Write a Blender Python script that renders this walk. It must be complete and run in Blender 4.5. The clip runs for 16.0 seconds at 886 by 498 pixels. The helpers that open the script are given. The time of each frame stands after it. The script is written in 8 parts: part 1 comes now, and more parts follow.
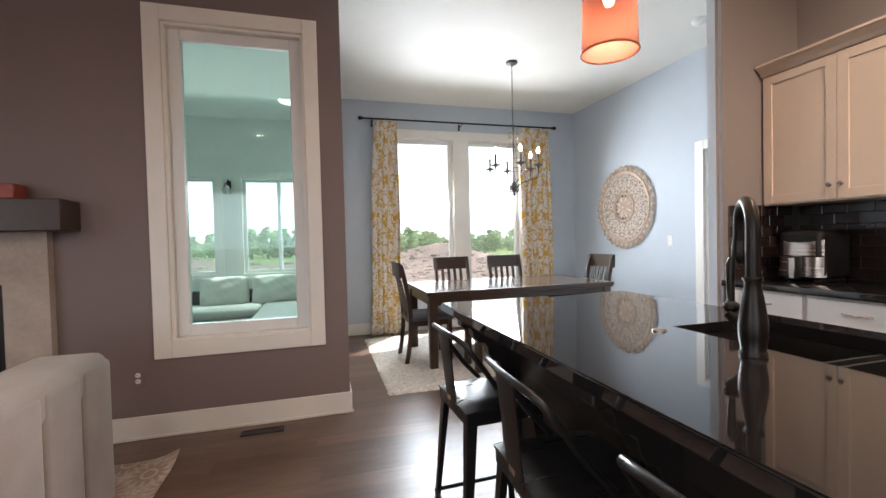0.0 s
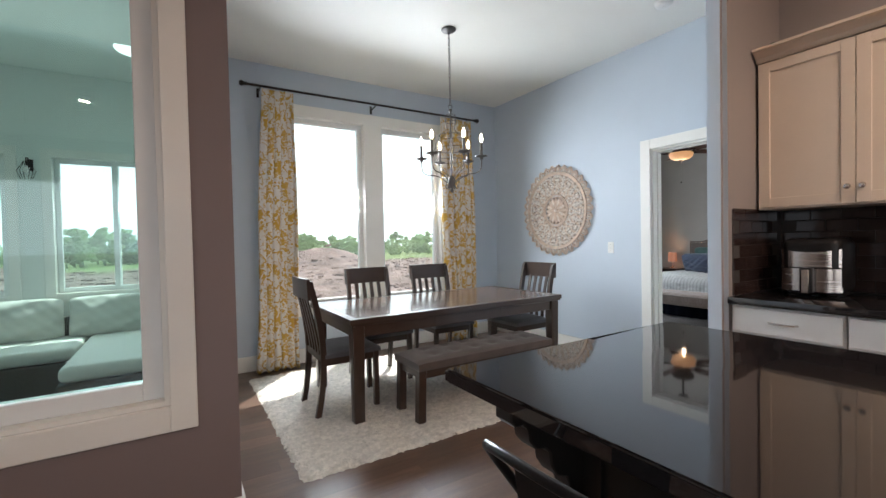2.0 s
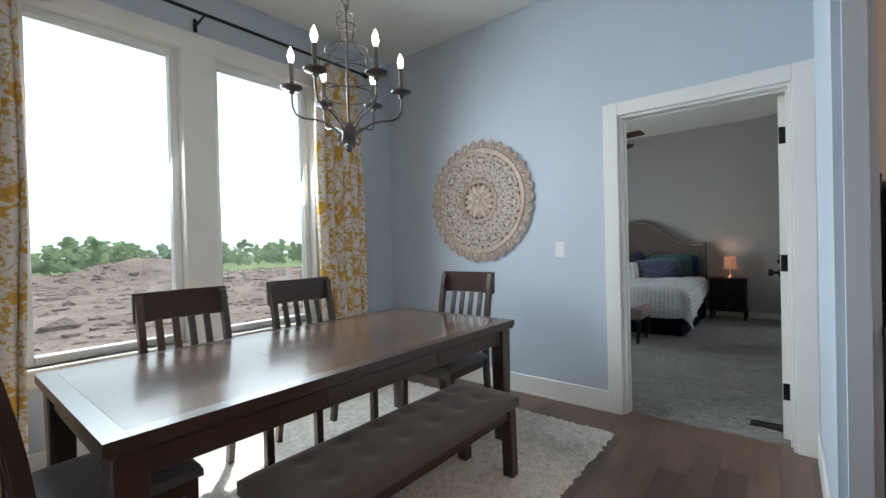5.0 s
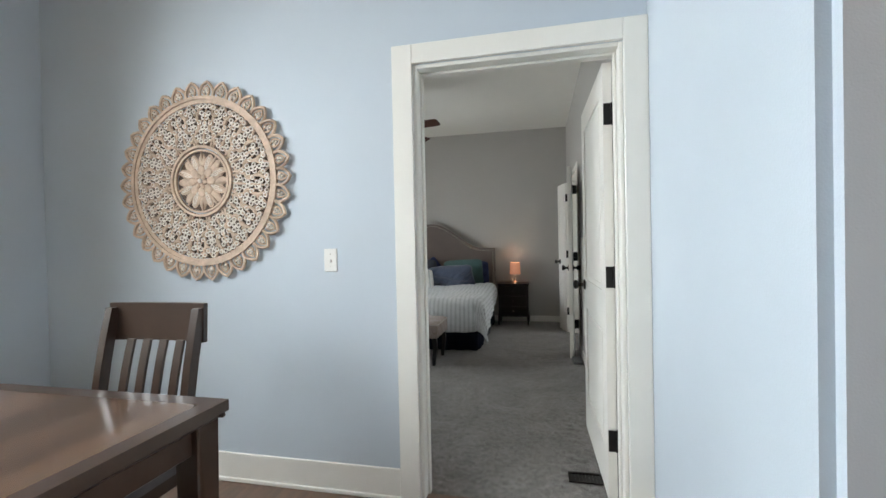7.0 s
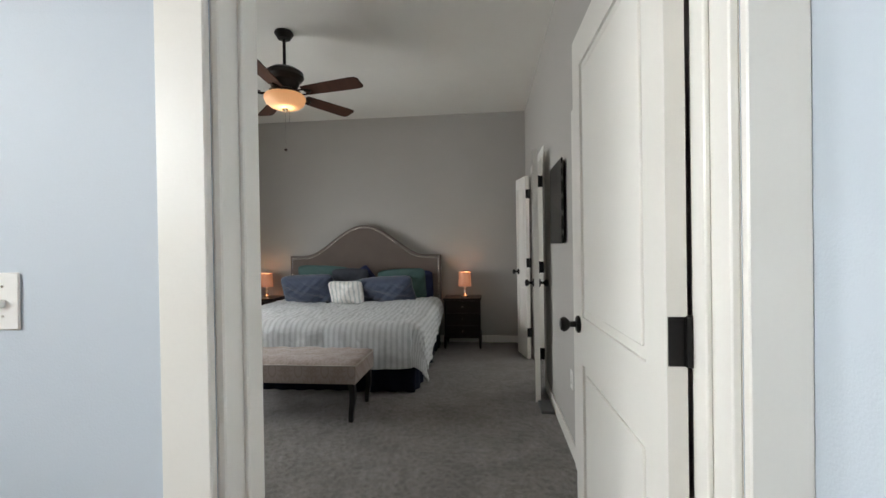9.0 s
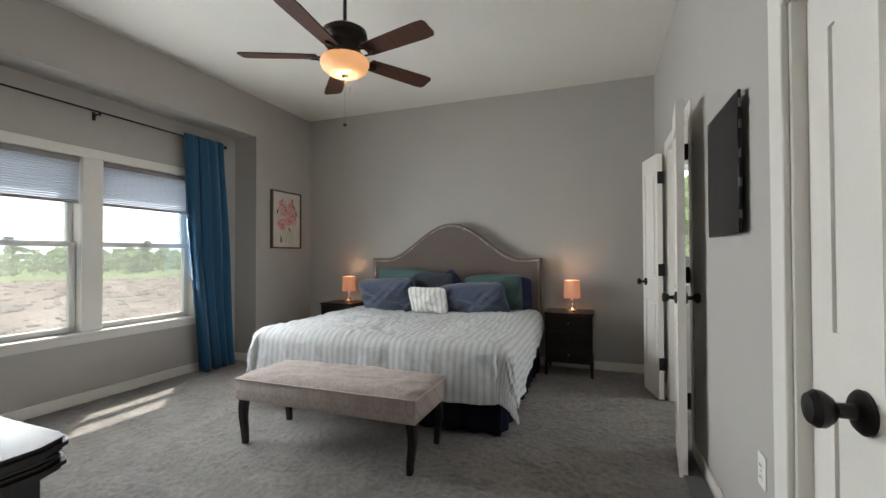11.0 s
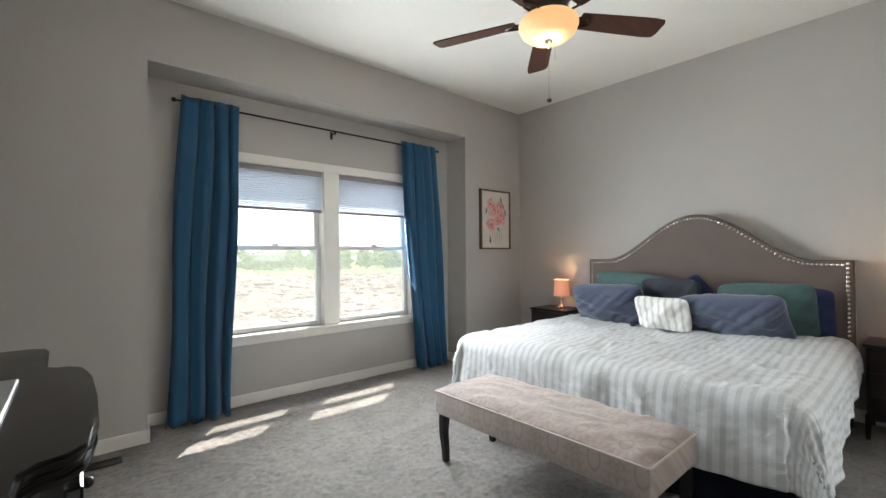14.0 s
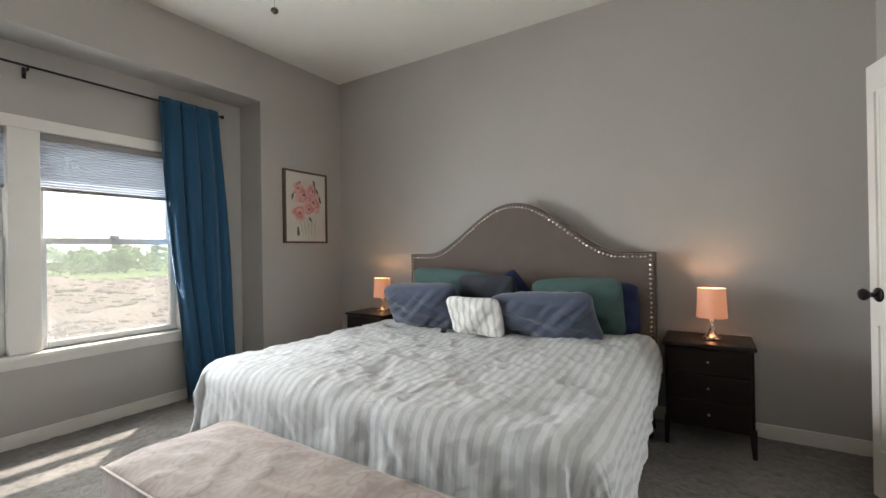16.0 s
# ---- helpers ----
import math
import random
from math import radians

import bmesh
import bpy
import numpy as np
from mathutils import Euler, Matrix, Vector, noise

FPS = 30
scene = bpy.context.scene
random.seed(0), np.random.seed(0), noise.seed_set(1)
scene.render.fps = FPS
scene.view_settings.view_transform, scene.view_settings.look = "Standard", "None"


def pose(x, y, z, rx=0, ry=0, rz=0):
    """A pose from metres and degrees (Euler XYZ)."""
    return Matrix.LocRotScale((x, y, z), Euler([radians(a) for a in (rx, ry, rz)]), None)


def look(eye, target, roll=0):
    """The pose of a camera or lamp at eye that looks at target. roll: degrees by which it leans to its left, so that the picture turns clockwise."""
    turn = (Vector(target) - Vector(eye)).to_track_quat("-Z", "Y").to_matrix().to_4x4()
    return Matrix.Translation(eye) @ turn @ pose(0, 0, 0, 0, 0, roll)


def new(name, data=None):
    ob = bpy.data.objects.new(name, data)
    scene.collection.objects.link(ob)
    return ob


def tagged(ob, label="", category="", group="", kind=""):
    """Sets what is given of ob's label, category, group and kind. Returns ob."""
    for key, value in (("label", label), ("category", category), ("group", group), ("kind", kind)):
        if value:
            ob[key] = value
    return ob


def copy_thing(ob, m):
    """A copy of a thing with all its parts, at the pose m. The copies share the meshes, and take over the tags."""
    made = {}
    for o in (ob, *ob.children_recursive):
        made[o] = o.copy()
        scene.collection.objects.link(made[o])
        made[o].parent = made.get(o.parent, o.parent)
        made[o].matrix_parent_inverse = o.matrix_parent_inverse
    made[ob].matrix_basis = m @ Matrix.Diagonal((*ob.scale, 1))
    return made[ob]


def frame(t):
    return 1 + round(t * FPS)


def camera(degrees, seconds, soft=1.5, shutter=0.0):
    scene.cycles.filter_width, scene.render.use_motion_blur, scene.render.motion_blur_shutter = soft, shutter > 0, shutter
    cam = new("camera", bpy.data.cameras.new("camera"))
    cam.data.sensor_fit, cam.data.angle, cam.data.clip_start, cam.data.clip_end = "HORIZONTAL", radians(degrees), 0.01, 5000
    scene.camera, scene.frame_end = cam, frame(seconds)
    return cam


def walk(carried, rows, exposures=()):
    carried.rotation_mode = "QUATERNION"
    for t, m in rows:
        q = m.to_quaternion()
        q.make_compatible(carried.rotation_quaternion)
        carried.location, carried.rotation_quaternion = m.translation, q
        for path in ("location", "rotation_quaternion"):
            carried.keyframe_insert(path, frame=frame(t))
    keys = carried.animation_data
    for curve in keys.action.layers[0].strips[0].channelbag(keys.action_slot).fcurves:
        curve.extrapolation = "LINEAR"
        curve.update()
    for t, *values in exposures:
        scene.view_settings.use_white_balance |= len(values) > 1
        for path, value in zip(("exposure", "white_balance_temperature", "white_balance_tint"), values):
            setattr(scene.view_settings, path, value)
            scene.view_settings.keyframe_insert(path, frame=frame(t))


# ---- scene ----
cam = camera(92.5, 16.0)
PATH = [
    (0, (0.499, 0.376, 1.259), (1.048, 2.298, 1.212), -1.4),
    (0.5, (0.381, 0.629, 1.27), (1.136, 2.48, 1.224), -1.2),
    (1, (0.366, 0.885, 1.263), (1.269, 2.669, 1.217), -1.2),
    (1.5, (0.4, 1.167, 1.28), (1.399, 2.899, 1.235), -1.2),
    (2, (0.452, 1.454, 1.292), (1.513, 3.149, 1.25), -1.2),
    (2.5, (0.558, 1.712, 1.284), (1.661, 3.379, 1.247), -1.1),
    (3, (0.685, 1.964, 1.284), (1.835, 3.601, 1.249), -1.1),
    (3.2, (0.735, 2.07, 1.28), (1.903, 3.693, 1.246), -1.1),
    (5.3, (1.305, 2.969, 1.233), (2.929, 4.137, 1.217), -1.5),
    (5.5, (1.416, 3.001, 1.232), (3.088, 4.098, 1.218), -1.5),
    (6, (1.707, 3.119, 1.233), (3.51, 3.985, 1.218), -1.5),
    (6.5, (2.0, 3.206, 1.251), (3.893, 3.849, 1.227), -1.5),
    (7, (2.313, 3.25, 1.247), (4.265, 3.687, 1.224), -1.2),
    (7.5, (2.645, 3.274, 1.264), (4.623, 3.574, 1.241), -1.0),
    (8, (2.937, 3.326, 1.28), (4.928, 3.505, 1.261), -1.0),
    (10.3, (4.178, 3.266, 1.231), (6.127, 3.713, 1.249), -0.4),
    (10.5, (4.251, 3.277, 1.215), (6.184, 3.79, 1.24), -0.3),
    (11, (4.394, 3.325, 1.204), (6.269, 4.02, 1.233), -0.2),
    (11.5, (4.485, 3.367, 1.193), (6.277, 4.255, 1.229), -0.1),
    (12, (4.549, 3.4, 1.194), (6.236, 4.473, 1.228), -0.0),
    (12.5, (4.591, 3.446, 1.191), (6.16, 4.686, 1.226), -0.0),
    (13, (4.664, 3.491, 1.194), (6.118, 4.864, 1.226), -0.1),
    (13.5, (4.733, 3.535, 1.22), (6.096, 4.998, 1.247), -0.3),
    (14, (4.847, 3.554, 1.237), (6.158, 5.064, 1.262), -0.5),
    (14.5, (5.039, 3.549, 1.24), (6.359, 5.051, 1.261), -0.6),
    (15, (5.277, 3.55, 1.248), (6.674, 4.982, 1.262), -0.8),
    (15.5, (5.55, 3.595, 1.228), (7.081, 4.882, 1.239), -0.8),
    (16, (5.833, 3.597, 1.202), (7.523, 4.666, 1.208), -0.9),
]
EXPOSURES = [(0.0, 0.92, 6250, 11), (1.0, 0.86, 6100, 10), (2.0, 0.64, 6060, 9), (3.0, 0.6, 6050, 8), (5.5, 0.22, 5850, 6), (7.0, 0.66, 6350, 7), (8.0, 0.44, 6600, 9), (10.5, 0.82, 6600, 10), (11.5, 1.02, 6480, 9), (12.5, 1.46, 6420, 9), (14.5, 1.48, 6450, 9), (15.5, 1.28, 6550, 10), (16.0, 1.12, 6650, 10)]
walk(cam, [(t, look(eye, target, roll)) for t, eye, target, roll in PATH], EXPOSURES)

# ---- world, sun, exposure ----
SUN_DIR = Vector((0.70, 0.77, 1.70)).normalized()
LAMP_DINING, LAMP_BED, LAMP_SUNROOM, LAMP_LIVING = 31, 11.5, 13, 8
world = bpy.data.worlds.new("sky")
scene.world = world
world.use_nodes = True
wn = world.node_tree
sky = wn.nodes.new("ShaderNodeTexSky")
sky.sky_type = "NISHITA"
sky.sun_disc = False
sky.sun_elevation = math.asin(SUN_DIR.z)
sky.sun_rotation = math.atan2(SUN_DIR.x, SUN_DIR.y)
sky.air_density, sky.dust_density, sky.ozone_density = 1.0, 1.0, 1.0
wn.nodes["Background"].inputs["Strength"].default_value = 0.15
wn.links.new(sky.outputs["Color"], wn.nodes["Background"].inputs["Color"])
sun_data = bpy.data.lights.new("sun", "SUN")
sun_data.energy, sun_data.angle, sun_data.color = 5.0, radians(0.5), (1.0, 0.95, 0.86)
sun = new("sun", sun_data)
sun.matrix_world = look((6, 12, 20), Vector((6, 12, 20)) - SUN_DIR)


# ---- building helpers ----
def box(bm, x0, x1, y0, y1, z0, z1, bevel=0.0, segs=1, mat=0):
    r = bmesh.ops.create_cube(bm, size=1.0)
    vs = r["verts"]
    for v in vs:
        v.co = Vector((x0 + (v.co.x + 0.5) * (x1 - x0), y0 + (v.co.y + 0.5) * (y1 - y0), z0 + (v.co.z + 0.5) * (z1 - z0)))
    fs = {f for v in vs for f in v.link_faces}
    for f in fs:
        f.material_index = mat
    if bevel > 0:
        es = list({e for v in vs for e in v.link_edges})
        bmesh.ops.bevel(bm, geom=es, offset=bevel, segments=segs, profile=0.5, affect="EDGES")
    return vs


def cyl(bm, p0, p1, r0, r1=None, n=12, caps=True):
    r1 = r0 if r1 is None else r1
    p0, p1 = Vector(p0), Vector(p1)
    d = p1 - p0
    m = Matrix.Translation((p0 + p1) / 2) @ d.to_track_quat("Z", "Y").to_matrix().to_4x4()
    return bmesh.ops.create_cone(bm, cap_ends=caps, segments=n, radius1=r0, radius2=r1, depth=d.length, matrix=m)["verts"]


def ball(bm, c, r, sx=1, sy=1, sz=1, u=14, v=8):
    return bmesh.ops.create_uvsphere(bm, u_segments=u, v_segments=v, radius=r, matrix=Matrix.Translation(c) @ Matrix.Diagonal((sx, sy, sz, 1)))["verts"]


def lathe(bm, profile, c=(0, 0, 0), n=24, close=False):
    """Turns (radius, height) pairs about the upright axis through c."""
    rings = []
    for r, h in profile:
        rings.append([bm.verts.new((c[0] + r * math.cos(2 * math.pi * i / n), c[1] + r * math.sin(2 * math.pi * i / n), c[2] + h)) for i in range(n)])
    for a, b in zip(rings, rings[1:]):
        for i in range(n):
            j = (i + 1) % n
            bm.faces.new((a[i], a[j], b[j], b[i]))
    if close:
        bm.faces.new(list(reversed(rings[0])))
        bm.faces.new(rings[-1])


def sweep(bm, pts, r, n=8, rz=None):
    """A round bar of radius r (a number or one per point) along pts."""
    pts = [Vector(p) for p in pts]
    rings = []
    side = None
    for i, p in enumerate(pts):
        t = (pts[min(i + 1, len(pts) - 1)] - pts[max(i - 1, 0)]).normalized()
        if side is None:
            side = t.orthogonal().normalized()
        side = (side - t * side.dot(t)).normalized()
        up = t.cross(side)
        rr = r[i] if isinstance(r, (list, tuple)) else r
        rings.append([bm.verts.new(p + side * rr * math.cos(2 * math.pi * k / n) + up * rr * math.sin(2 * math.pi * k / n)) for k in range(n)])
    for a, b in zip(rings, rings[1:]):
        for i in range(n):
            j = (i + 1) % n
            bm.faces.new((a[i], a[j], b[j], b[i]))
    bm.faces.new(list(reversed(rings[0])))
    bm.faces.new(rings[-1])


def prism(bm, outline, h0, h1, axis="z"):
    """An outline of 2D points, thickened from h0 to h1 along an axis."""
    def put(a, b, h):
        return {"z": (a, b, h), "y": (a, h, b), "x": (h, a, b)}[axis]
    lo = [bm.verts.new(put(a, b, h0)) for a, b in outline]
    hi = [bm.verts.new(put(a, b, h1)) for a, b in outline]
    n = len(outline)
    fs = [bm.faces.new(lo), bm.faces.new(hi)]
    for i in range(n):
        j = (i + 1) % n
        fs.append(bm.faces.new((lo[i], lo[j], hi[j], hi[i])))
    bmesh.ops.recalc_face_normals(bm, faces=fs)
    return lo + hi


def moved(bm, verts, m):
    bmesh.ops.transform(bm, matrix=m, verts=verts)
    return verts


def smooth_mesh(me, angle=40):
    me.polygons.foreach_set("use_smooth", [True] * len(me.polygons))
    me.set_sharp_from_angle(angle=radians(angle))


def part(name, bm, material, parent=None, label="", smooth=40):
    me = bpy.data.meshes.new(name)
    bm.normal_update()
    bm.to_mesh(me)
    bm.free()
    for m in material if isinstance(material, (list, tuple)) else [material]:
        me.materials.append(m)
    if smooth:
        smooth_mesh(me, smooth)
    ob = new(name, me)
    if parent is not None:
        ob.parent = parent
    if label:
        tagged(ob, label)
    return ob


def thing(name, m, label, category, group="", kind=""):
    ob = new(name)
    ob.empty_display_size = 0.1
    ob.matrix_basis = m if isinstance(m, Matrix) else Matrix.Translation(m)
    return tagged(ob, label, category, group, kind)


def one(name, material, label, category, *boxes, bevel=0.0, group="", kind="", m=None):
    bm = bmesh.new()
    for b in boxes:
        box(bm, *b, bevel=bevel)
    ob = part(name, bm, material)
    if m is not None:
        ob.matrix_basis = m
    return tagged(ob, label, category, group, kind)


# ---- materials ----
def mat(name, color, rough=0.5, metal=0.0, scale=8.0, vary=0.08, bump=0.0, bscale=60.0, spec=0.5, stretch=(1, 1, 1), coat=0.0, sheen=0.0, island=0.0, rvary=0.1, detail=4.0):
    """A surface with two scales of variation in colour and roughness, and fine relief."""
    m = bpy.data.materials.new(name)
    m.use_nodes = True
    nt = m.node_tree
    n, l = nt.nodes, nt.links
    b = n["Principled BSDF"]
    b.inputs["Roughness"].default_value = rough
    b.inputs["Metallic"].default_value = metal
    b.inputs["Specular IOR Level"].default_value = spec
    b.inputs["Coat Weight"].default_value = coat
    b.inputs["Coat Roughness"].default_value = 0.08
    b.inputs["Sheen Weight"].default_value = sheen
    co = n.new("ShaderNodeTexCoord")
    mp = n.new("ShaderNodeMapping")
    mp.inputs["Scale"].default_value = stretch
    l.new(co.outputs["Object"], mp.inputs["Vector"])
    n1 = n.new("ShaderNodeTexNoise")
    n1.inputs["Scale"].default_value, n1.inputs["Detail"].default_value = scale, detail
    n2 = n.new("ShaderNodeTexNoise")
    n2.inputs["Scale"].default_value, n2.inputs["Detail"].default_value = bscale, 3.0
    l.new(mp.outputs[0], n1.inputs["Vector"])
    l.new(mp.outputs[0], n2.inputs["Vector"])
    ad = n.new("ShaderNodeMath")
    ad.operation = "MULTIPLY_ADD"
    l.new(n2.outputs["Fac"], ad.inputs[0])
    ad.inputs[1].default_value = 0.35
    l.new(n1.outputs["Fac"], ad.inputs[2])
    rp = n.new("ShaderNodeMapRange")
    rp.inputs["From Min"].default_value, rp.inputs["From Max"].default_value = 0.35, 1.0
    rp.inputs["To Min"].default_value, rp.inputs["To Max"].default_value = 1.0 - vary, 1.0 + vary
    l.new(ad.outputs[0], rp.inputs["Value"])
    val = rp.outputs[0]
    if island:
        oi = n.new("ShaderNodeObjectInfo")
        r2 = n.new("ShaderNodeMapRange")
        r2.inputs["To Min"].default_value, r2.inputs["To Max"].default_value = 1.0 - island, 1.0 + island
        l.new(oi.outputs["Random"], r2.inputs["Value"])
        mu = n.new("ShaderNodeMath")
        mu.operation = "MULTIPLY"
        l.new(val, mu.inputs[0])
        l.new(r2.outputs[0], mu.inputs[1])
        val = mu.outputs[0]
    mx = n.new("ShaderNodeMix")
    mx.data_type, mx.blend_type = "RGBA", "MULTIPLY"
    mx.inputs[0].default_value = 1.0
    mx.inputs[6].default_value = (*color, 1)
    l.new(val, mx.inputs[7])
    l.new(mx.outputs[2], b.inputs["Base Color"])
    rr = n.new("ShaderNodeMapRange")
    rr.inputs["To Min"].default_value, rr.inputs["To Max"].default_value = max(0.02, rough - rvary), min(1.0, rough + rvary)
    l.new(n1.outputs["Fac"], rr.inputs["Value"])
    l.new(rr.outputs[0], b.inputs["Roughness"])
    if bump:
        bp = n.new("ShaderNodeBump")
        bp.inputs["Strength"].default_value, bp.inputs["Distance"].default_value = 1.0, bump
        l.new(n2.outputs["Fac"], bp.inputs["Height"])
        l.new(bp.outputs[0], b.inputs["Normal"])
    return m


def shade_glow(name, color, strength, base):
    m = mat(name, base, 0.7, scale=40, vary=0.05, bump=0.0004, bscale=300)
    b = m.node_tree.nodes["Principled BSDF"]
    b.inputs["Emission Color"].default_value = (*color, 1)
    b.inputs["Emission Strength"].default_value = strength
    return m


def glass_mat(name, tint, gloss=1.0, rough=0.0, veil=0.0):
    m = bpy.data.materials.new(name)
    m.use_nodes = True
    nt = m.node_tree
    n, l = nt.nodes, nt.links
    n.remove(n["Principled BSDF"])
    tr, gl, mi, fr = n.new("ShaderNodeBsdfTransparent"), n.new("ShaderNodeBsdfGlossy"), n.new("ShaderNodeMixShader"), n.new("ShaderNodeFresnel")
    tr.inputs["Color"].default_value = (*tint, 1)
    gl.inputs["Roughness"].default_value = rough
    gl.inputs["Color"].default_value = (gloss, gloss, gloss, 1)
    fr.inputs["IOR"].default_value = 1.45
    l.new(fr.outputs[0], mi.inputs[0])
    clear = tr.outputs[0]
    # translucent film that puts the outdoor haze into the pane
    if veil:
        film, fm = n.new("ShaderNodeBsdfTranslucent"), n.new("ShaderNodeMixShader")
        film.inputs["Color"].default_value = (0.9, 0.9, 0.87, 1)
        fm.inputs[0].default_value = veil
        l.new(clear, fm.inputs[1])
        l.new(film.outputs[0], fm.inputs[2])
        clear = fm.outputs[0]
    l.new(clear, mi.inputs[1])
    l.new(gl.outputs[0], mi.inputs[2])
    l.new(mi.outputs[0], n["Material Output"].inputs["Surface"])
    return m


PAINT = dict(rough=0.6, scale=2.5, vary=0.03, bump=0.0005, bscale=220, rvary=0.06)
M_BLUE = mat("blue_wall_paint", (0.505, 0.56, 0.62), **PAINT)
M_TAUPE = mat("dark_taupe_paint", (0.195, 0.150, 0.143), **PAINT)
M_KITCH = mat("kitchen_taupe_paint", (0.30, 0.265, 0.25), **PAINT)
M_BED = mat("greige_wall_paint", (0.44, 0.422, 0.395), **PAINT)
M_CEIL = mat("ceiling_paint", (0.78, 0.765, 0.71), **PAINT)
M_TRIM = mat("white_trim_paint", (0.78, 0.76, 0.71), rough=0.35, scale=5, vary=0.03, bump=0.0002, bscale=120)
M_SHIP = mat("white_board_paint", (0.70, 0.73, 0.70), rough=0.5, scale=4, vary=0.03, bump=0.0002, bscale=100)
M_VINYL = mat("white_vinyl", (0.74, 0.75, 0.74), rough=0.4, scale=6, vary=0.03)
M_WOODF = mat("floor_wood", (0.130, 0.080, 0.055), rough=0.33, scale=3.0, vary=0.35, bump=0.0004, bscale=26, stretch=(1, 9, 1), island=0.25)
M_CARPET = mat("carpet_pile", (0.165, 0.148, 0.135), rough=0.8, scale=34, vary=0.55, bump=0.006, bscale=190, spec=0.4, sheen=0.3, detail=7.0)
def traffic_marks(m):
    """Broad uneven patches where the pile lies darker or lighter."""
    nt = m.node_tree
    nd, lk = nt.nodes, nt.links
    base = nd["Principled BSDF"].inputs["Base Color"]
    co, nz, rg, mx = nd.new("ShaderNodeTexCoord"), nd.new("ShaderNodeTexNoise"), nd.new("ShaderNodeMapRange"), nd.new("ShaderNodeMix")
    nz.inputs["Scale"].default_value, nz.inputs["Detail"].default_value, nz.inputs["Distortion"].default_value = 2.6, 5.0, 1.5
    rg.inputs["From Min"].default_value, rg.inputs["From Max"].default_value = 0.35, 0.65
    rg.inputs["To Min"].default_value, rg.inputs["To Max"].default_value = 0.80, 1.18
    mx.data_type, mx.blend_type = "RGBA", "MULTIPLY"
    mx.inputs[0].default_value = 1.0
    lk.new(co.outputs["Object"], nz.inputs["Vector"])
    lk.new(nz.outputs["Fac"], rg.inputs["Value"])
    lk.new(base.links[0].from_socket, mx.inputs[6])
    lk.new(rg.outputs[0], mx.inputs[7])
    lk.new(mx.outputs[2], base)


traffic_marks(M_CARPET)
M_NSW = mat("near_black_wood", (0.011, 0.007, 0.006), rough=0.34, spec=0.22, scale=4, vary=0.35, bump=0.0003, bscale=40, stretch=(6, 1, 6))
M_DARKW = mat("espresso_wood", (0.045, 0.026, 0.019), rough=0.32, scale=4, vary=0.18, rvary=0.04, bump=0.0003, bscale=40, stretch=(6, 1, 6))
M_TABLEW = mat("brown_table_wood", (0.040, 0.023, 0.016), rough=0.3, spec=0.35, scale=5, vary=0.18, rvary=0.04, bump=0.0002, bscale=40, stretch=(1, 8, 1), coat=0.4)
M_TABLEP = mat("plank_top_wood", (0.072, 0.041, 0.025), rough=0.21, scale=5, vary=0.3, rvary=0.03, bump=0.00005, bscale=40, stretch=(1, 8, 8), coat=0.25, island=0.45)
M_BENCHC = mat("bench_brown_velvet", (0.072, 0.054, 0.045), rough=0.8, scale=14, vary=0.3, bump=0.0006, bscale=300, sheen=0.3)
M_BLACK = mat("black_paint", (0.009, 0.008, 0.008), rough=0.35, spec=0.3, scale=8, vary=0.2)
M_GRANITE = mat("black_granite", (0.012, 0.011, 0.012), rough=0.04, scale=60, vary=0.5, bscale=200, rvary=0.015, spec=0.85)
M_WHITEC = mat("cream_cabinet_paint", (0.66, 0.55, 0.44), rough=0.38, scale=5, vary=0.03)
M_WHITEB = mat("white_cabinet_paint", (0.75, 0.74, 0.72), rough=0.38, scale=5, vary=0.03)
M_BRONZE = mat("dark_bronze_metal", (0.022, 0.018, 0.016), rough=0.35, metal=0.6, scale=20, vary=0.3)
M_NICKEL = mat("brushed_nickel", (0.55, 0.5, 0.46), rough=0.25, metal=1.0, scale=20, vary=0.1)
M_STEEL = mat("stainless_steel", (0.6, 0.52, 0.46), rough=0.25, metal=1.0, scale=3, vary=0.1, stretch=(1, 1, 30))
# panes and screen carry a pale film in place of haze outside
M_GLASS = glass_mat("window_glass", (0.95, 0.98, 0.96), veil=0.022)
M_SCREEN = glass_mat("fine_insect_screen", (0.9, 0.9, 0.9), gloss=0.05, rough=0.5, veil=0.09)
M_GLASSG = glass_mat("green_tinted_glass", (0.74, 0.87, 0.84))
M_PLATE = mat("white_plastic", (0.78, 0.77, 0.74), rough=0.3, scale=10, vary=0.02)
M_RUG = mat("cream_rug_wool", (0.68, 0.64, 0.57), rough=0.95, scale=30, vary=0.3, bump=0.015, bscale=70, spec=0.1, detail=8.0)
M_SEAT = mat("dark_grey_upholstery", (0.085, 0.08, 0.085), rough=0.8, scale=14, vary=0.25, bump=0.0006, bscale=300, sheen=0.3)
M_TEAL = mat("teal_curtain_cloth", (0.006, 0.068, 0.145), rough=0.75, scale=10, vary=0.12, bump=0.0004, bscale=400, sheen=0.2)
M_SOFA = mat("grey_sofa_velvet", (0.42, 0.38, 0.35), rough=0.8, scale=5, vary=0.2, bump=0.0005, bscale=200, sheen=0.5)

# ---- structure ----
CEIL = 3.139
CEIL_B = 3.018


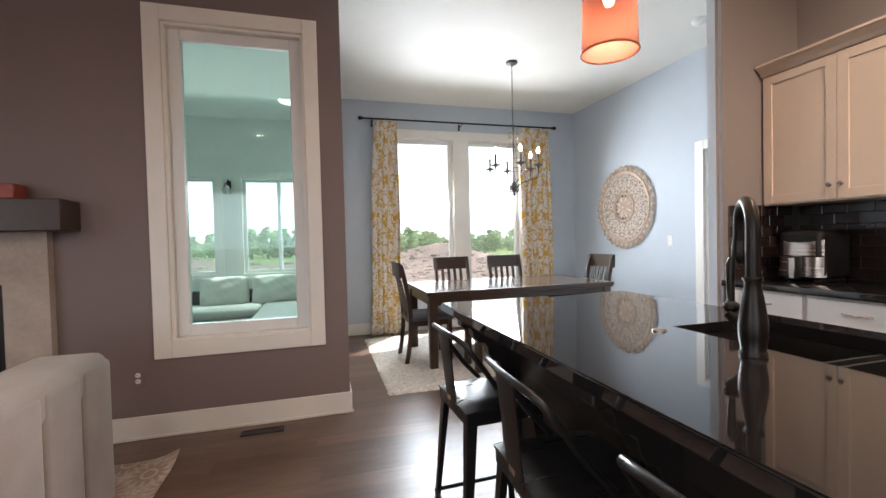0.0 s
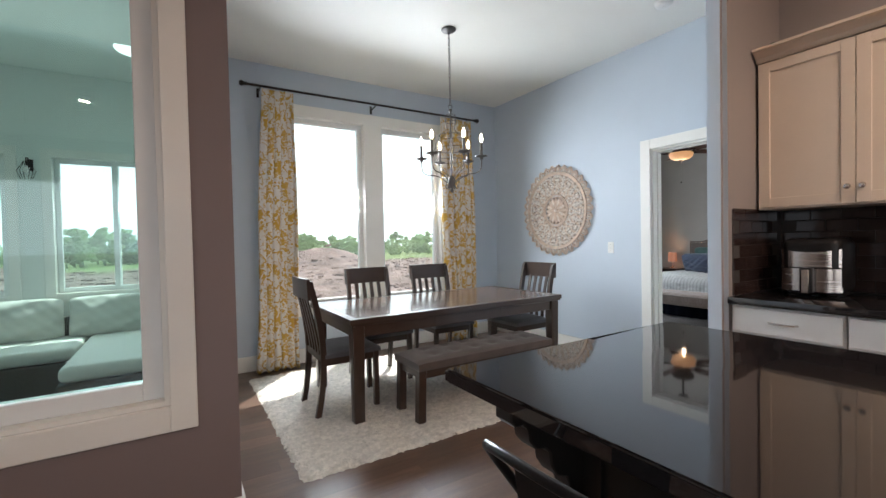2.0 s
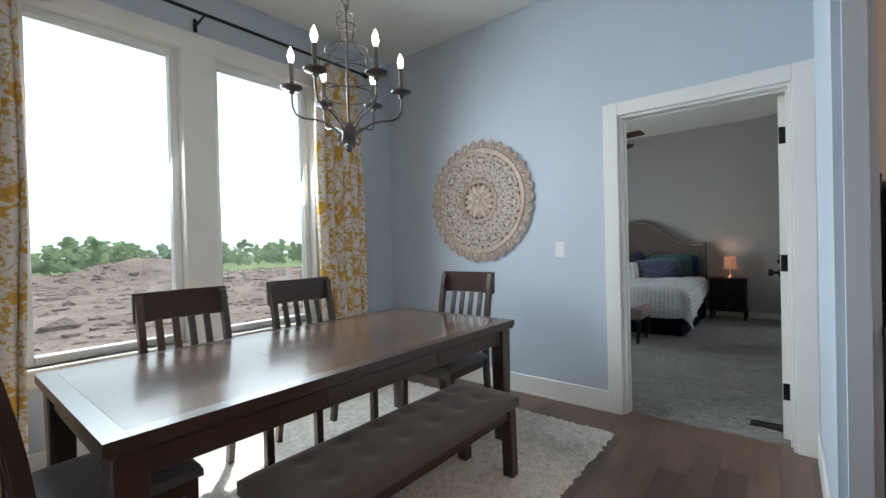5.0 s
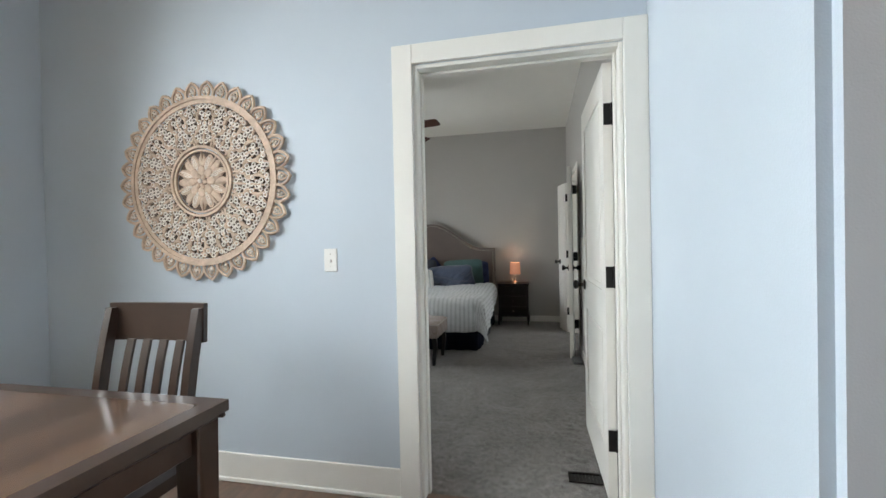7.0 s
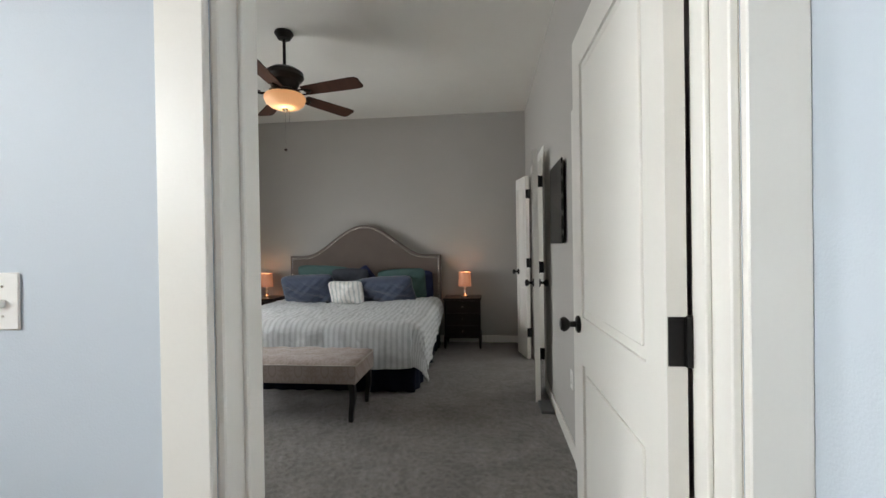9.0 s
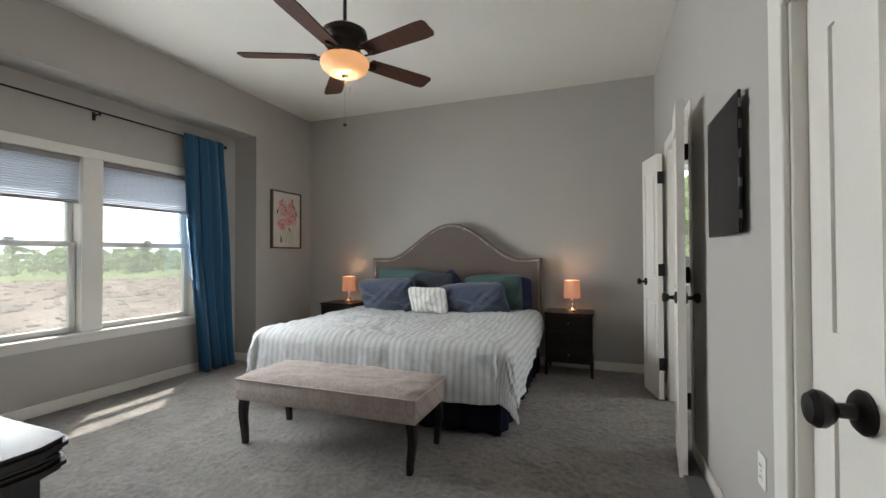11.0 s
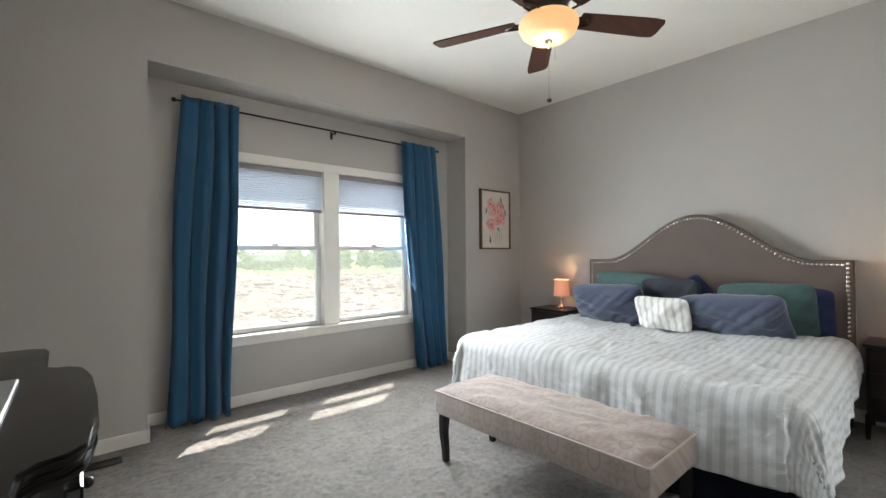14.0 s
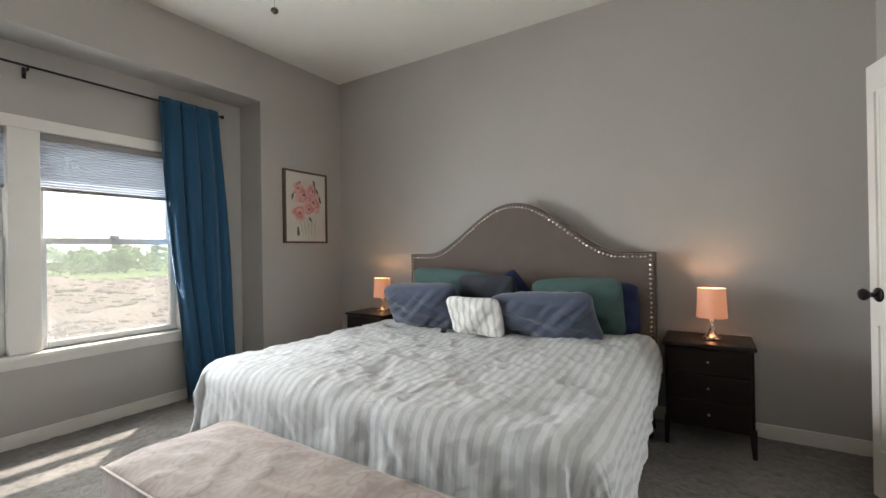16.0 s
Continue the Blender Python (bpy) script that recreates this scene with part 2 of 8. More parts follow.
def wall(name, along, lo, hi, t0, t1, z0, z1, holes, mats, label):
    """A wall along 'x' or 'y' from lo to hi, t0 to t1 thick, with holes (a0, a1, z0, z1). mats: low side, high side, ends."""
    bm = bmesh.new()
    ca = sorted({lo, hi, *[min(max(v, lo), hi) for h in holes for v in h[:2]]})
    cz = sorted({z0, z1, *[min(max(v, z0), z1) for h in holes for v in h[2:]]})

    def solid(i, j):
        if not (0 <= i < len(ca) - 1 and 0 <= j < len(cz) - 1):
            return False
        a, c = (ca[i] + ca[i + 1]) / 2, (cz[j] + cz[j + 1]) / 2
        return not any(h[0] < a < h[1] and h[2] < c < h[3] for h in holes)

    made = {}

    def vert(a, t, z):
        key = (round(a, 5), round(t, 5), round(z, 5))
        if key not in made:
            made[key] = bm.verts.new((a, t, z) if along == "x" else (t, a, z))
        return made[key]

    for i in range(len(ca) - 1):
        for j in range(len(cz) - 1):
            if not solid(i, j):
                continue
            a, b, c, d = ca[i], ca[i + 1], cz[j], cz[j + 1]
            quads = [[(a, t0, c), (b, t0, c), (b, t0, d), (a, t0, d)], [(a, t1, c), (a, t1, d), (b, t1, d), (b, t1, c)]]
            if not solid(i - 1, j):
                quads.append([(a, t0, c), (a, t0, d), (a, t1, d), (a, t1, c)])
            if not solid(i + 1, j):
                quads.append([(b, t0, c), (b, t1, c), (b, t1, d), (b, t0, d)])
            if not solid(i, j - 1):
                quads.append([(a, t0, c), (a, t1, c), (b, t1, c), (b, t0, c)])
            if not solid(i, j + 1):
                quads.append([(a, t0, d), (b, t0, d), (b, t1, d), (a, t1, d)])
            for q in quads:
                bm.faces.new([vert(*p) for p in q])
    bmesh.ops.recalc_face_normals(bm, faces=bm.faces[:])
    bm.normal_update()
    k = 1 if along == "x" else 0
    for f in bm.faces:
        f.material_index = 0 if f.normal[k] < -0.5 else 1 if f.normal[k] > 0.5 else 2
    ob = part(name, bm, mats, smooth=0)
    return tagged(ob, label, "wall", kind="structure")


def plane_box(name, material, x0, x1, y0, y1, z0, z1, label, category):
    bm = bmesh.new()
    box(bm, x0, x1, y0, y1, z0, z1)
    return tagged(part(name, bm, material, smooth=0), label, category, kind="structure")


GW0, GW1, GX = 3.567, 3.727, 0.668
DB0, DB1 = 6.14, 6.31
RX0, RX1 = 4.285, 4.425
KX = 3.88
NY, NY2 = 6.996, 7.31
SY = 2.80
BX = 9.138
PW = (-0.472, 0.408, 0.623, 2.73)
wall("wall_grey", "x", -4.5, GX, GW0, GW1, 0, CEIL, [PW], [M_TAUPE, M_SHIP, M_BLUE], "dark taupe painted wall with a large interior window")
wall("wall_dining_west", "y", GW1, DB1, GX - 0.14, GX, 0, CEIL, [(4.70, 5.52, 0, 2.11)], [M_SHIP, M_BLUE, M_BLUE], "pale blue wall between dining room and sunroom")
DW1, DW2 = (1.50, 2.32, 0.61, 2.65), (2.54, 3.35, 0.61, 2.65)
wall("wall_dining_window", "x", GX, RX0, DB0, DB1, 0, CEIL, [DW1, DW2], [M_BLUE, M_SHIP, M_TRIM], "pale blue dining room wall with two tall windows")
DOOR_M = (2.878, 3.823, 0, 2.108)
wall("wall_dining_east", "y", 2.665, DB1 + 1.3, RX0, RX1, 0, CEIL, [DOOR_M], [M_BLUE, M_BED, M_TRIM], "pale blue wall with a bedroom doorway")
# short wall end beside the kitchen, with rounded corners
bm = bmesh.new()
box(bm, 3.145, 3.9, 2.665, 2.779, 0, CEIL)
bmesh.ops.bevel(bm, geom=[e for e in bm.edges if abs(e.verts[0].co.x - 3.145) < 1e-5 and abs(e.verts[1].co.x - 3.145) < 1e-5 and abs(e.verts[0].co.z - e.verts[1].co.z) > 1], offset=0.026, segments=6, affect="EDGES")
box(bm, 3.9, RX0, 2.665, 2.779, 0, CEIL)
bm.normal_update()
for f in bm.faces:
    f.material_index = 1 if f.normal.y < -0.3 else 0
tagged(part("wall_kitchen_end", bm, [M_BLUE, M_KITCH]), "short wall end painted pale blue with rounded corners", "wall", kind="structure")
wall("wall_kitchen", "y", -3.5, 2.665, KX, KX + 0.12, 0, CEIL, [], [M_KITCH, M_KITCH, M_KITCH], "taupe kitchen wall behind the cabinets")
# unseen closing walls; their window openings are made up for the fill lamps
wall("wall_living_south", "x", -4.5, KX + 0.12, -3.62, -3.5, 0, CEIL, [(-3.0, 0.5, 0.5, 2.4)], [M_TAUPE, M_TAUPE, M_TRIM], "unseen taupe living room wall with an added opening for light")
wall("wall_living_west", "y", -3.5, GW0, -4.62, -4.5, 0, CEIL, [(-2.5, 0.5, 0.6, 2.4)], [M_TAUPE, M_TAUPE, M_TRIM], "unseen taupe living room wall with an added opening for light")
plane_box("floor", M_WOODF, -4.5, RX0 + 0.07, -3.5, DB0 + 0.02, -0.12, -0.012, "dark brown hardwood subfloor under the planks", "floor")
plane_box("ceiling", M_CEIL, -4.62, RX1, -3.62, DB1, CEIL, CEIL + 0.15, "off-white painted flat ceiling", "ceiling")

# bedroom
wall("wall_bedroom_window", "x", RX1, BX + 0.14, NY, NY + 0.1, 0, CEIL_B, [(5.215, 8.179, 0, 2.565)], [M_BED, M_BED, M_BED], "greige wall with a wide window recess")
BW1, BW2 = (5.76, 6.615, 0.585, 2.02), (6.772, 7.627, 0.585, 2.02)
wall("wall_window_recess", "x", 5.08, 8.32, NY2, NY2 + 0.16, 0, 2.78, [BW1, BW2], [M_BED, M_SHIP, M_TRIM], "greige back wall of the window recess")
bm = bmesh.new()
box(bm, 5.08, 5.215, NY + 0.1, NY2, 0, 2.78)
box(bm, 8.179, 8.32, NY + 0.1, NY2, 0, 2.78)
box(bm, 5.215, 8.179, NY + 0.1, NY2, 2.565, 2.78)
tagged(part("wall_recess_sides", bm, M_BED, smooth=0), "greige side walls and head of the window recess", "wall", kind="structure")
wall("wall_bedroom_head", "y", 1.0, NY, BX, BX + 0.14, 0, CEIL_B, [(1.5, 2.6, 0.9, 2.1)], [M_BED, M_BED, M_TRIM], "plain greige wall behind the bed")
DOOR_C, DOOR_B = (5.11, 5.91, 0, 1.94), (7.39, 8.32, 0, 2.06)
wall("wall_bedroom_south", "x", RX1, BX, SY - 0.12, SY, 0, CEIL_B, [DOOR_C, DOOR_B], [M_BED, M_BED, M_TRIM], "greige wall with a closet door and bathroom double doors")
plane_box("carpet_underlay", M_CARPET, RX0 + 0.07, BX, 0.6, NY2 + 0.01, -0.1, -0.004, "grey-brown carpet backing under the pile", "carpet")


def carpet(name, x0, x1, y0, y1, step, label):
    """Cut pile as a finely uneven sheet with tufts that lean in patches."""
    rng = np.random.default_rng(15)
    nx, ny = int((x1 - x0) / step), int((y1 - y0) / step)
    X, Y = np.meshgrid(np.linspace(x0, x1, nx + 1), np.linspace(y0, y1, ny + 1), indexing="ij")
    inner = (np.arange(nx + 1)[:, None] % nx != 0) & (np.arange(ny + 1)[None, :] % ny != 0)
    Z = np.where(inner, 0.006 - 0.011 * rng.random(X.shape) ** 1.5, -0.002)
    X = X + inner * rng.normal(0, step * 0.22, X.shape)
    Y = Y + inner * rng.normal(0, step * 0.22, Y.shape)
    i, j = np.meshgrid(np.arange(nx), np.arange(ny), indexing="ij")
    a = (i * (ny + 1) + j).ravel()
    me = bpy.data.meshes.new(name)
    me.from_pydata(np.stack([X, Y, Z], -1).reshape(-1, 3).tolist(), [], np.stack([a, a + ny + 1, a + ny + 2, a + 1], -1).tolist())
    me.materials.append(M_CARPET)
    smooth_mesh(me, 180)
    return tagged(new(name, me), label, "carpet", kind="structure")


carpet("carpet_floor", RX0 + 0.07, BX, SY - 0.12, NY2, 0.016, "grey-brown cut-pile bedroom carpet")
carpet("carpet_bathroom", RX1, BX, 0.6, SY - 0.12, 0.08, "grey-brown carpet beyond the double doors")
plane_box("ceiling_bedroom", M_CEIL, RX1, BX + 0.14, 0.5, NY + 0.1, CEIL_B, CEIL_B + 0.15, "off-white painted bedroom ceiling", "ceiling")
# bathroom shell
wall("wall_bathroom_west", "y", 0.5, SY - 0.12, 6.9, 7.02, 0, CEIL_B, [], [M_BED, M_CEIL, M_BED], "pale bathroom wall")
# south opening is out of view, added to light the bathroom
wall("wall_bathroom_south", "x", RX1, BX + 0.14, 0.4, 0.5, 0, CEIL_B, [(7.9, 8.9, 0.95, 2.1)], [M_SHIP, M_CEIL, M_TRIM], "pale bathroom wall with an unseen added opening")

# sunroom shell
SRY = 7.55
SW1, SW2 = (-2.26, -1.03, 0.80, 2.27), (-0.665, 0.40, 0.80, 2.27)
wall("wall_sunroom_window", "x", -2.74, GX, SRY, SRY + 0.14, -0.1, 3.3, [SW1, SW2], [M_SHIP, M_SHIP, M_TRIM], "white board sunroom wall with sliding windows")
wall("wall_sunroom_west", "y", GW1, SRY, -2.74, -2.6, -0.1, 3.3, [(4.4, 6.9, 0.78, 2.26)], [M_SHIP, M_SHIP, M_TRIM], "white board sunroom side wall")
wall("wall_sunroom_east", "y", DB1, SRY, GX - 0.14, GX, -0.1, 3.3, [], [M_SHIP, M_SHIP, M_SHIP], "white board sunroom end wall")
plane_box("floor_sunroom", mat("concrete_floor", (0.35, 0.34, 0.32), 0.7, scale=4, vary=0.2), -2.6, GX - 0.14, GW1, SRY, -0.12, -0.02, "grey sunroom concrete floor", "floor")
plane_box("ceiling_sunroom", M_SHIP, -2.74, GX, GW1, SRY + 0.14, 3.19, 3.3, "white painted sunroom ceiling", "ceiling")


def trim(name, material, label, *boxes, bevel=0.003):
    bm = bmesh.new()
    for b in boxes:
        box(bm, *b, bevel=bevel)
    return tagged(part(name, bm, material, smooth=0), label, "trim", kind="structure")


# baseboards
trim("baseboard", M_TRIM, "tall white painted baseboard", (-4.5, GX + 0.014, GW0 - 0.014, GW0, 0, 0.15))
trim("baseboard", M_TRIM, "quarter-round shoe moulding", (-4.5, GX + 0.026, GW0 - 0.026, GW0 - 0.014, 0, 0.02))
trim("baseboard", M_TRIM, "white painted baseboard", (GX, GX + 0.014, GW0, 4.60, 0, 0.15), (GX, GX + 0.014, 5.62, DB0, 0, 0.15))
trim("baseboard", M_TRIM, "tall white painted baseboard", (GX, RX0, DB0 - 0.014, DB0, 0, 0.15))
trim("baseboard", M_TRIM, "quarter-round shoe moulding", (GX, RX0, DB0 - 0.026, DB0 - 0.014, 0, 0.02))
trim("baseboard", M_TRIM, "tall white painted baseboard", (RX0 - 0.014, RX0, 3.924, DB0 - 0.014, 0, 0.15))
trim("baseboard", M_TRIM, "quarter-round shoe moulding", (RX0 - 0.026, RX0 - 0.014, 3.924, DB0 - 0.026, 0, 0.02))
trim("baseboard", M_TRIM, "white painted baseboard round the wall end", (3.18, RX0 - 0.022, 2.779, 2.793, 0, 0.15))
for b in ((RX1, 5.215, NY - 0.014, NY, 0, 0.09), (5.215, 5.229, NY - 0.014, NY2, 0, 0.09), (5.229, 8.165, NY2 - 0.014, NY2, 0, 0.09), (8.165, 8.179, NY - 0.014, NY2, 0, 0.09), (8.179, BX, NY - 0.014, NY, 0, 0.09),
          (BX - 0.014, BX, SY, NY - 0.014, 0, 0.09), (6.02, 7.30, SY, SY + 0.014, 0, 0.09), (8.42, BX - 0.014, SY, SY + 0.014, 0, 0.09), (RX1, RX1 + 0.014, 3.94, NY - 0.014, 0, 0.09)):
    trim("baseboard", M_TRIM, "low white bedroom baseboard", b)
# bedroom doorway casing
CW = 0.1
for x0, x1 in ((RX0 - 0.02, RX0), (RX1, RX1 + 0.02)):
    trim("trim", M_TRIM, "white doorway casing", (x0, x1, 3.823, 3.924, 0, 2.203), (x0, x1, max(2.7791, 2.7791 if x0 < 4.3 else SY + 0.002), 2.878, 0, 2.203), (x0, x1, 2.878, 3.823, 2.110, 2.203))
trim("trim", M_TRIM, "white doorway jamb and stop", (RX0, RX1, 3.806, 3.823, 0, 2.108), (RX0, RX1, 2.878, 2.895, 0, 2.108), (RX0, RX1, 2.895, 3.806, 2.091, 2.108),
     (RX0 + 0.06, RX0 + 0.095, 3.794, 3.806, 0, 2.091), (RX0 + 0.06, RX0 + 0.095, 2.895, 2.907, 0, 2.091), (RX0 + 0.06, RX0 + 0.095, 2.907, 3.794, 2.079, 2.091))
# picture window casing
trim("trim", M_TRIM, "wide flat white casing round the interior window", (-0.575, -0.472, GW0 - 0.022, GW0, 0.516, 2.83), (0.408, 0.507, GW0 - 0.022, GW0, 0.516, 2.83),
     (-0.472, 0.408, GW0 - 0.022, GW0, 2.73, 2.83), (-0.472, 0.408, GW0 - 0.022, GW0, 0.516, 0.623))


def sash(parent, name, x0, x1, y0, y1, z0, z1, w, material=None, glass=None, gx=True):
    """A window frame of four bars w wide with a pane in it."""
    bm = bmesh.new()
    box(bm, x0, x0 + w, y0, y1, z0, z1, bevel=0.004)
    box(bm, x1 - w, x1, y0, y1, z0, z1, bevel=0.004)
    box(bm, x0 + w, x1 - w, y0, y1, z0, z0 + w, bevel=0.004)
    box(bm, x0 + w, x1 - w, y0, y1, z1 - w, z1, bevel=0.004)
    fr = part(name, bm, material or M_VINYL, parent, smooth=0)
    bm = bmesh.new()
    ym = (y0 + y1) / 2
    box(bm, x0 + w, x1 - w, ym - 0.003, ym + 0.003, z0 + w, z1 - w)
    pane = part("pane", bm, glass or M_GLASS, fr, smooth=0)
    pane.visible_shadow = False
    return fr


w = thing("window_1", (0, 0, 0), "large fixed interior window in a deep white frame", "window", kind="structure")
bm = bmesh.new()
for b in ((PW[0], PW[0] + 0.02, GW0, GW1, PW[2], PW[3]), (PW[1] - 0.02, PW[1], GW0, GW1, PW[2], PW[3]), (PW[0] + 0.02, PW[1] - 0.02, GW0, GW1, PW[2], PW[2] + 0.02), (PW[0] + 0.02, PW[1] - 0.02, GW0, GW1, PW[3] - 0.02, PW[3])):
    box(bm, *b)
part("window_reveal", bm, M_TRIM, w, smooth=0)
sash(w, "window_frame", PW[0] + 0.02, PW[1] - 0.02, GW0 + 0.05, GW0 + 0.12, PW[2] + 0.02, PW[3] - 0.02, 0.075, glass=M_GLASSG)

for k, h in enumerate((DW1, DW2)):
    w = thing("window_%d" % (k + 2), (0, 0, 0), "tall fixed dining room window with white vinyl frame", "window", "dining windows", "structure")
    sash(w, "window_frame", h[0], h[1], DB0 + 0.06, DB0 + 0.13, h[2], h[3], 0.05)
trim("trim", M_TRIM, "white casing and mullion of the dining windows", (1.40, 1.50, DB0 - 0.02, DB0, 0.50, 2.65), (3.35, 3.45, DB0 - 0.02, DB0, 0.50, 2.65), (2.32, 2.54, DB0 - 0.02, DB0, 0.61, 2.65),
     (1.40, 3.45, DB0 - 0.022, DB0, 2.65, 2.77), (1.50, 3.35, DB0 - 0.02, DB0, 0.50, 0.588))
trim("window_sill", M_TRIM, "white dining window sill", (1.38, 3.47, DB0 - 0.04, DB0 + 0.06, 0.588, 0.61))

for k, h in enumerate((BW1, BW2)):
    w = thing("window_%d" % (k + 4), (0, 0, 0), "white vinyl double-hung bedroom window", "window", "bedroom windows", "structure")
    sash(w, "upper_sash", h[0], h[1], NY2 + 0.10, NY2 + 0.14, 1.285, h[3], 0.045)
    sash(w, "lower_sash", h[0], h[1], NY2 + 0.055, NY2 + 0.095, h[2], 1.33, 0.045)
    # the screen sheet hazes the lower view more strongly than the panes
    bm = bmesh.new()
    box(bm, h[0] + 0.01, h[1] - 0.01, NY2 + 0.150, NY2 + 0.151, h[2] + 0.01, 1.30)
    scr = part("insect_screen", bm, M_SCREEN, w, "fine pale insect screen", smooth=0)
    scr.visible_shadow = False
    bm = bmesh.new()
    box(bm, (h[0] + h[1]) / 2 - 0.03, (h[0] + h[1]) / 2 + 0.03, NY2 + 0.04, NY2 + 0.07, 1.33, 1.35, bevel=0.003)
    part("latch", bm, M_VINYL, w)
trim("trim", M_TRIM, "white casing and mullion of the bedroom windows", (5.70, 5.76, NY2 - 0.018, NY2, 0.585, 2.02), (7.627, 7.687, NY2 - 0.018, NY2, 0.585, 2.02), (6.615, 6.772, NY2 - 0.018, NY2, 0.585, 2.02), (5.68, 7.707, NY2 - 0.02, NY2, 2.02, 2.10), (5.70, 7.687, NY2 - 0.016, NY2, 0.495, 0.56))
trim("window_sill", M_TRIM, "white bedroom window stool", (5.68, 7.707, NY2 - 0.07, NY2 + 0.055, 0.56, 0.585))

for k, h in enumerate((SW1, SW2)):
    w = thing("window_%d" % (k + 6), (0, 0, 0), "white vinyl sliding sunroom window", "window", "sunroom windows", "structure")
    mx_ = (h[0] + h[1]) / 2
    sash(w, "fixed_sash", h[0], mx_ + 0.03, SRY + 0.08, SRY + 0.12, h[2], h[3], 0.05)
    sash(w, "sliding_sash", mx_ - 0.03, h[1], SRY + 0.035, SRY + 0.075, h[2], h[3], 0.05)
    trim("trim", M_TRIM, "white sunroom window casing", (h[0] - 0.09, h[0], SRY - 0.02, SRY, 0.70, 2.36), (h[1], h[1] + 0.09, SRY - 0.02, SRY, 0.70, 2.36), (h[0], h[1], SRY - 0.02, SRY, 2.27, 2.36), (h[0], h[1], SRY - 0.02, SRY, 0.70, 0.80))


# ---- doors ----
def door_leaf(name, m, width, height, knob_side, hinge_m, label, kn=True, hinges=True):
    """A two-panel leaf; hinge at the origin, running along +x, 0.04 thick about y."""
    d = thing(name, m, label, "door", kind="structure")
    bm = bmesh.new()
    st = 0.115 * min(1, width / 0.75)
    t = 0.02
    for b in ((0, st, -t, t, 0.012, height), (width - st, width, -t, t, 0.012, height), (st, width - st, -t, t, 0.012, 0.24), (st, width - st, -t, t, 0.82, 1.0), (st, width - st, -t, t, height - 0.13, height)):
        box(bm, *b)
    for z0, z1 in ((0.24, 0.82), (1.0, height - 0.13)):
        box(bm, st, width - st, -0.011, 0.011, z0, z1)
        for s in (-1, 1):
            vs = box(bm, st + 0.03, width - st - 0.03, min(s * 0.011, s * 0.017), max(s * 0.011, s * 0.017), z0 + 0.03, z1 - 0.03, bevel=0.0055)
    part("leaf", bm, M_TRIM, d, smooth=0)
    if kn:
        for s in (-1, 1):
            bm = bmesh.new()
            lathe(bm, [(0.0, 0.0), (0.033, 0.0), (0.034, 0.006), (0.028, 0.012), (0.012, 0.014), (0.011, 0.036), (0.02, 0.042), (0.028, 0.053), (0.029, 0.062), (0.022, 0.072), (0.0, 0.076)], n=20)
            moved(bm, bm.verts[:], Matrix.Translation((width - 0.07, s * t, 0.965)) @ Matrix.Rotation(-s * math.pi / 2, 4, "X"))
            part("knob", bm, M_BLACKM, d, "black round door knob")
    if hinges:
        for z in (0.30, 1.075, 1.84):
            bm = bmesh.new()
            box(bm, -0.012, 0.012, hinge_m * 0.02 - 0.006, hinge_m * 0.02 + 0.006, z - 0.05, z + 0.05)
            box(bm, -0.004, 0.0, -0.018, 0.018, z - 0.05, z + 0.05)
            cyl(bm, (0, hinge_m * 0.026, z - 0.052), (0, hinge_m * 0.026, z + 0.052), 0.009, n=10)
            part("hinge", bm, M_BLACKM, d, "black butt hinge")
    return d


M_BLACKM = mat("black_door_hardware", (0.012, 0.011, 0.011), rough=0.35, metal=0.5, scale=30, vary=0.2)
door_leaf("door_1", pose(RX1 + 0.004, 2.922, 0, 0, 0, 0.8), 0.855, 2.08, 1, -1, "white two-panel door standing open into the bedroom")
door_leaf("door_2", pose(5.122, SY - 0.06, 0, 0, 0, 0), 0.776, 1.93, 1, 1, "closed white two-panel closet door", kn=False, hinges=False)
door_leaf("door_3", pose(7.372, SY + 0.075, 0, 0, 0, 180 - 6), 0.40, 2.04, 1, 1, "narrow white bathroom door leaf swung fully open")
door_leaf("door_4", pose(8.30, SY + 0.06, 0, 0, 0, 13.5), 0.345, 2.04, 1, -1, "narrow white bathroom door leaf standing open")
trim("trim", M_TRIM, "white closet door casing", (5.91, 6.01, SY, SY + 0.02, 0, 2.03), (5.01, 5.11, SY, SY + 0.02, 0, 2.03), (5.11, 5.91, SY, SY + 0.02, 1.94, 2.03), (5.90, 5.91, SY - 0.12, SY, 0, 1.94))
trim("trim", M_TRIM, "white bathroom door casing", (7.31, 7.39, SY, SY + 0.008, 0, 2.15), (8.32, 8.41, SY, SY + 0.008, 0, 2.15), (7.39, 8.32, SY, SY + 0.008, 2.06, 2.15), (8.305, 8.32, SY - 0.12, SY, 0, 2.06))

for z in (0.30, 1.075, 1.84):
    bm = bmesh.new()
    box(bm, 7.376, 7.3885, SY - 0.03, SY + 0.055, z - 0.05, z + 0.05)
    plate = part("hinge_plate", bm, M_BLACKM, None, smooth=0)
    plate.parent = bpy.data.objects["door_3"]
    plate.matrix_parent_inverse = bpy.data.objects["door_3"].matrix_basis.inverted()
w = thing("window_8", pose(BX, 0, 0, 0, 0, 90), "white vinyl bathroom window", "window", kind="structure")
sash(w, "window_frame", 1.5, 2.6, -0.11, -0.05, 0.9, 2.1, 0.05)


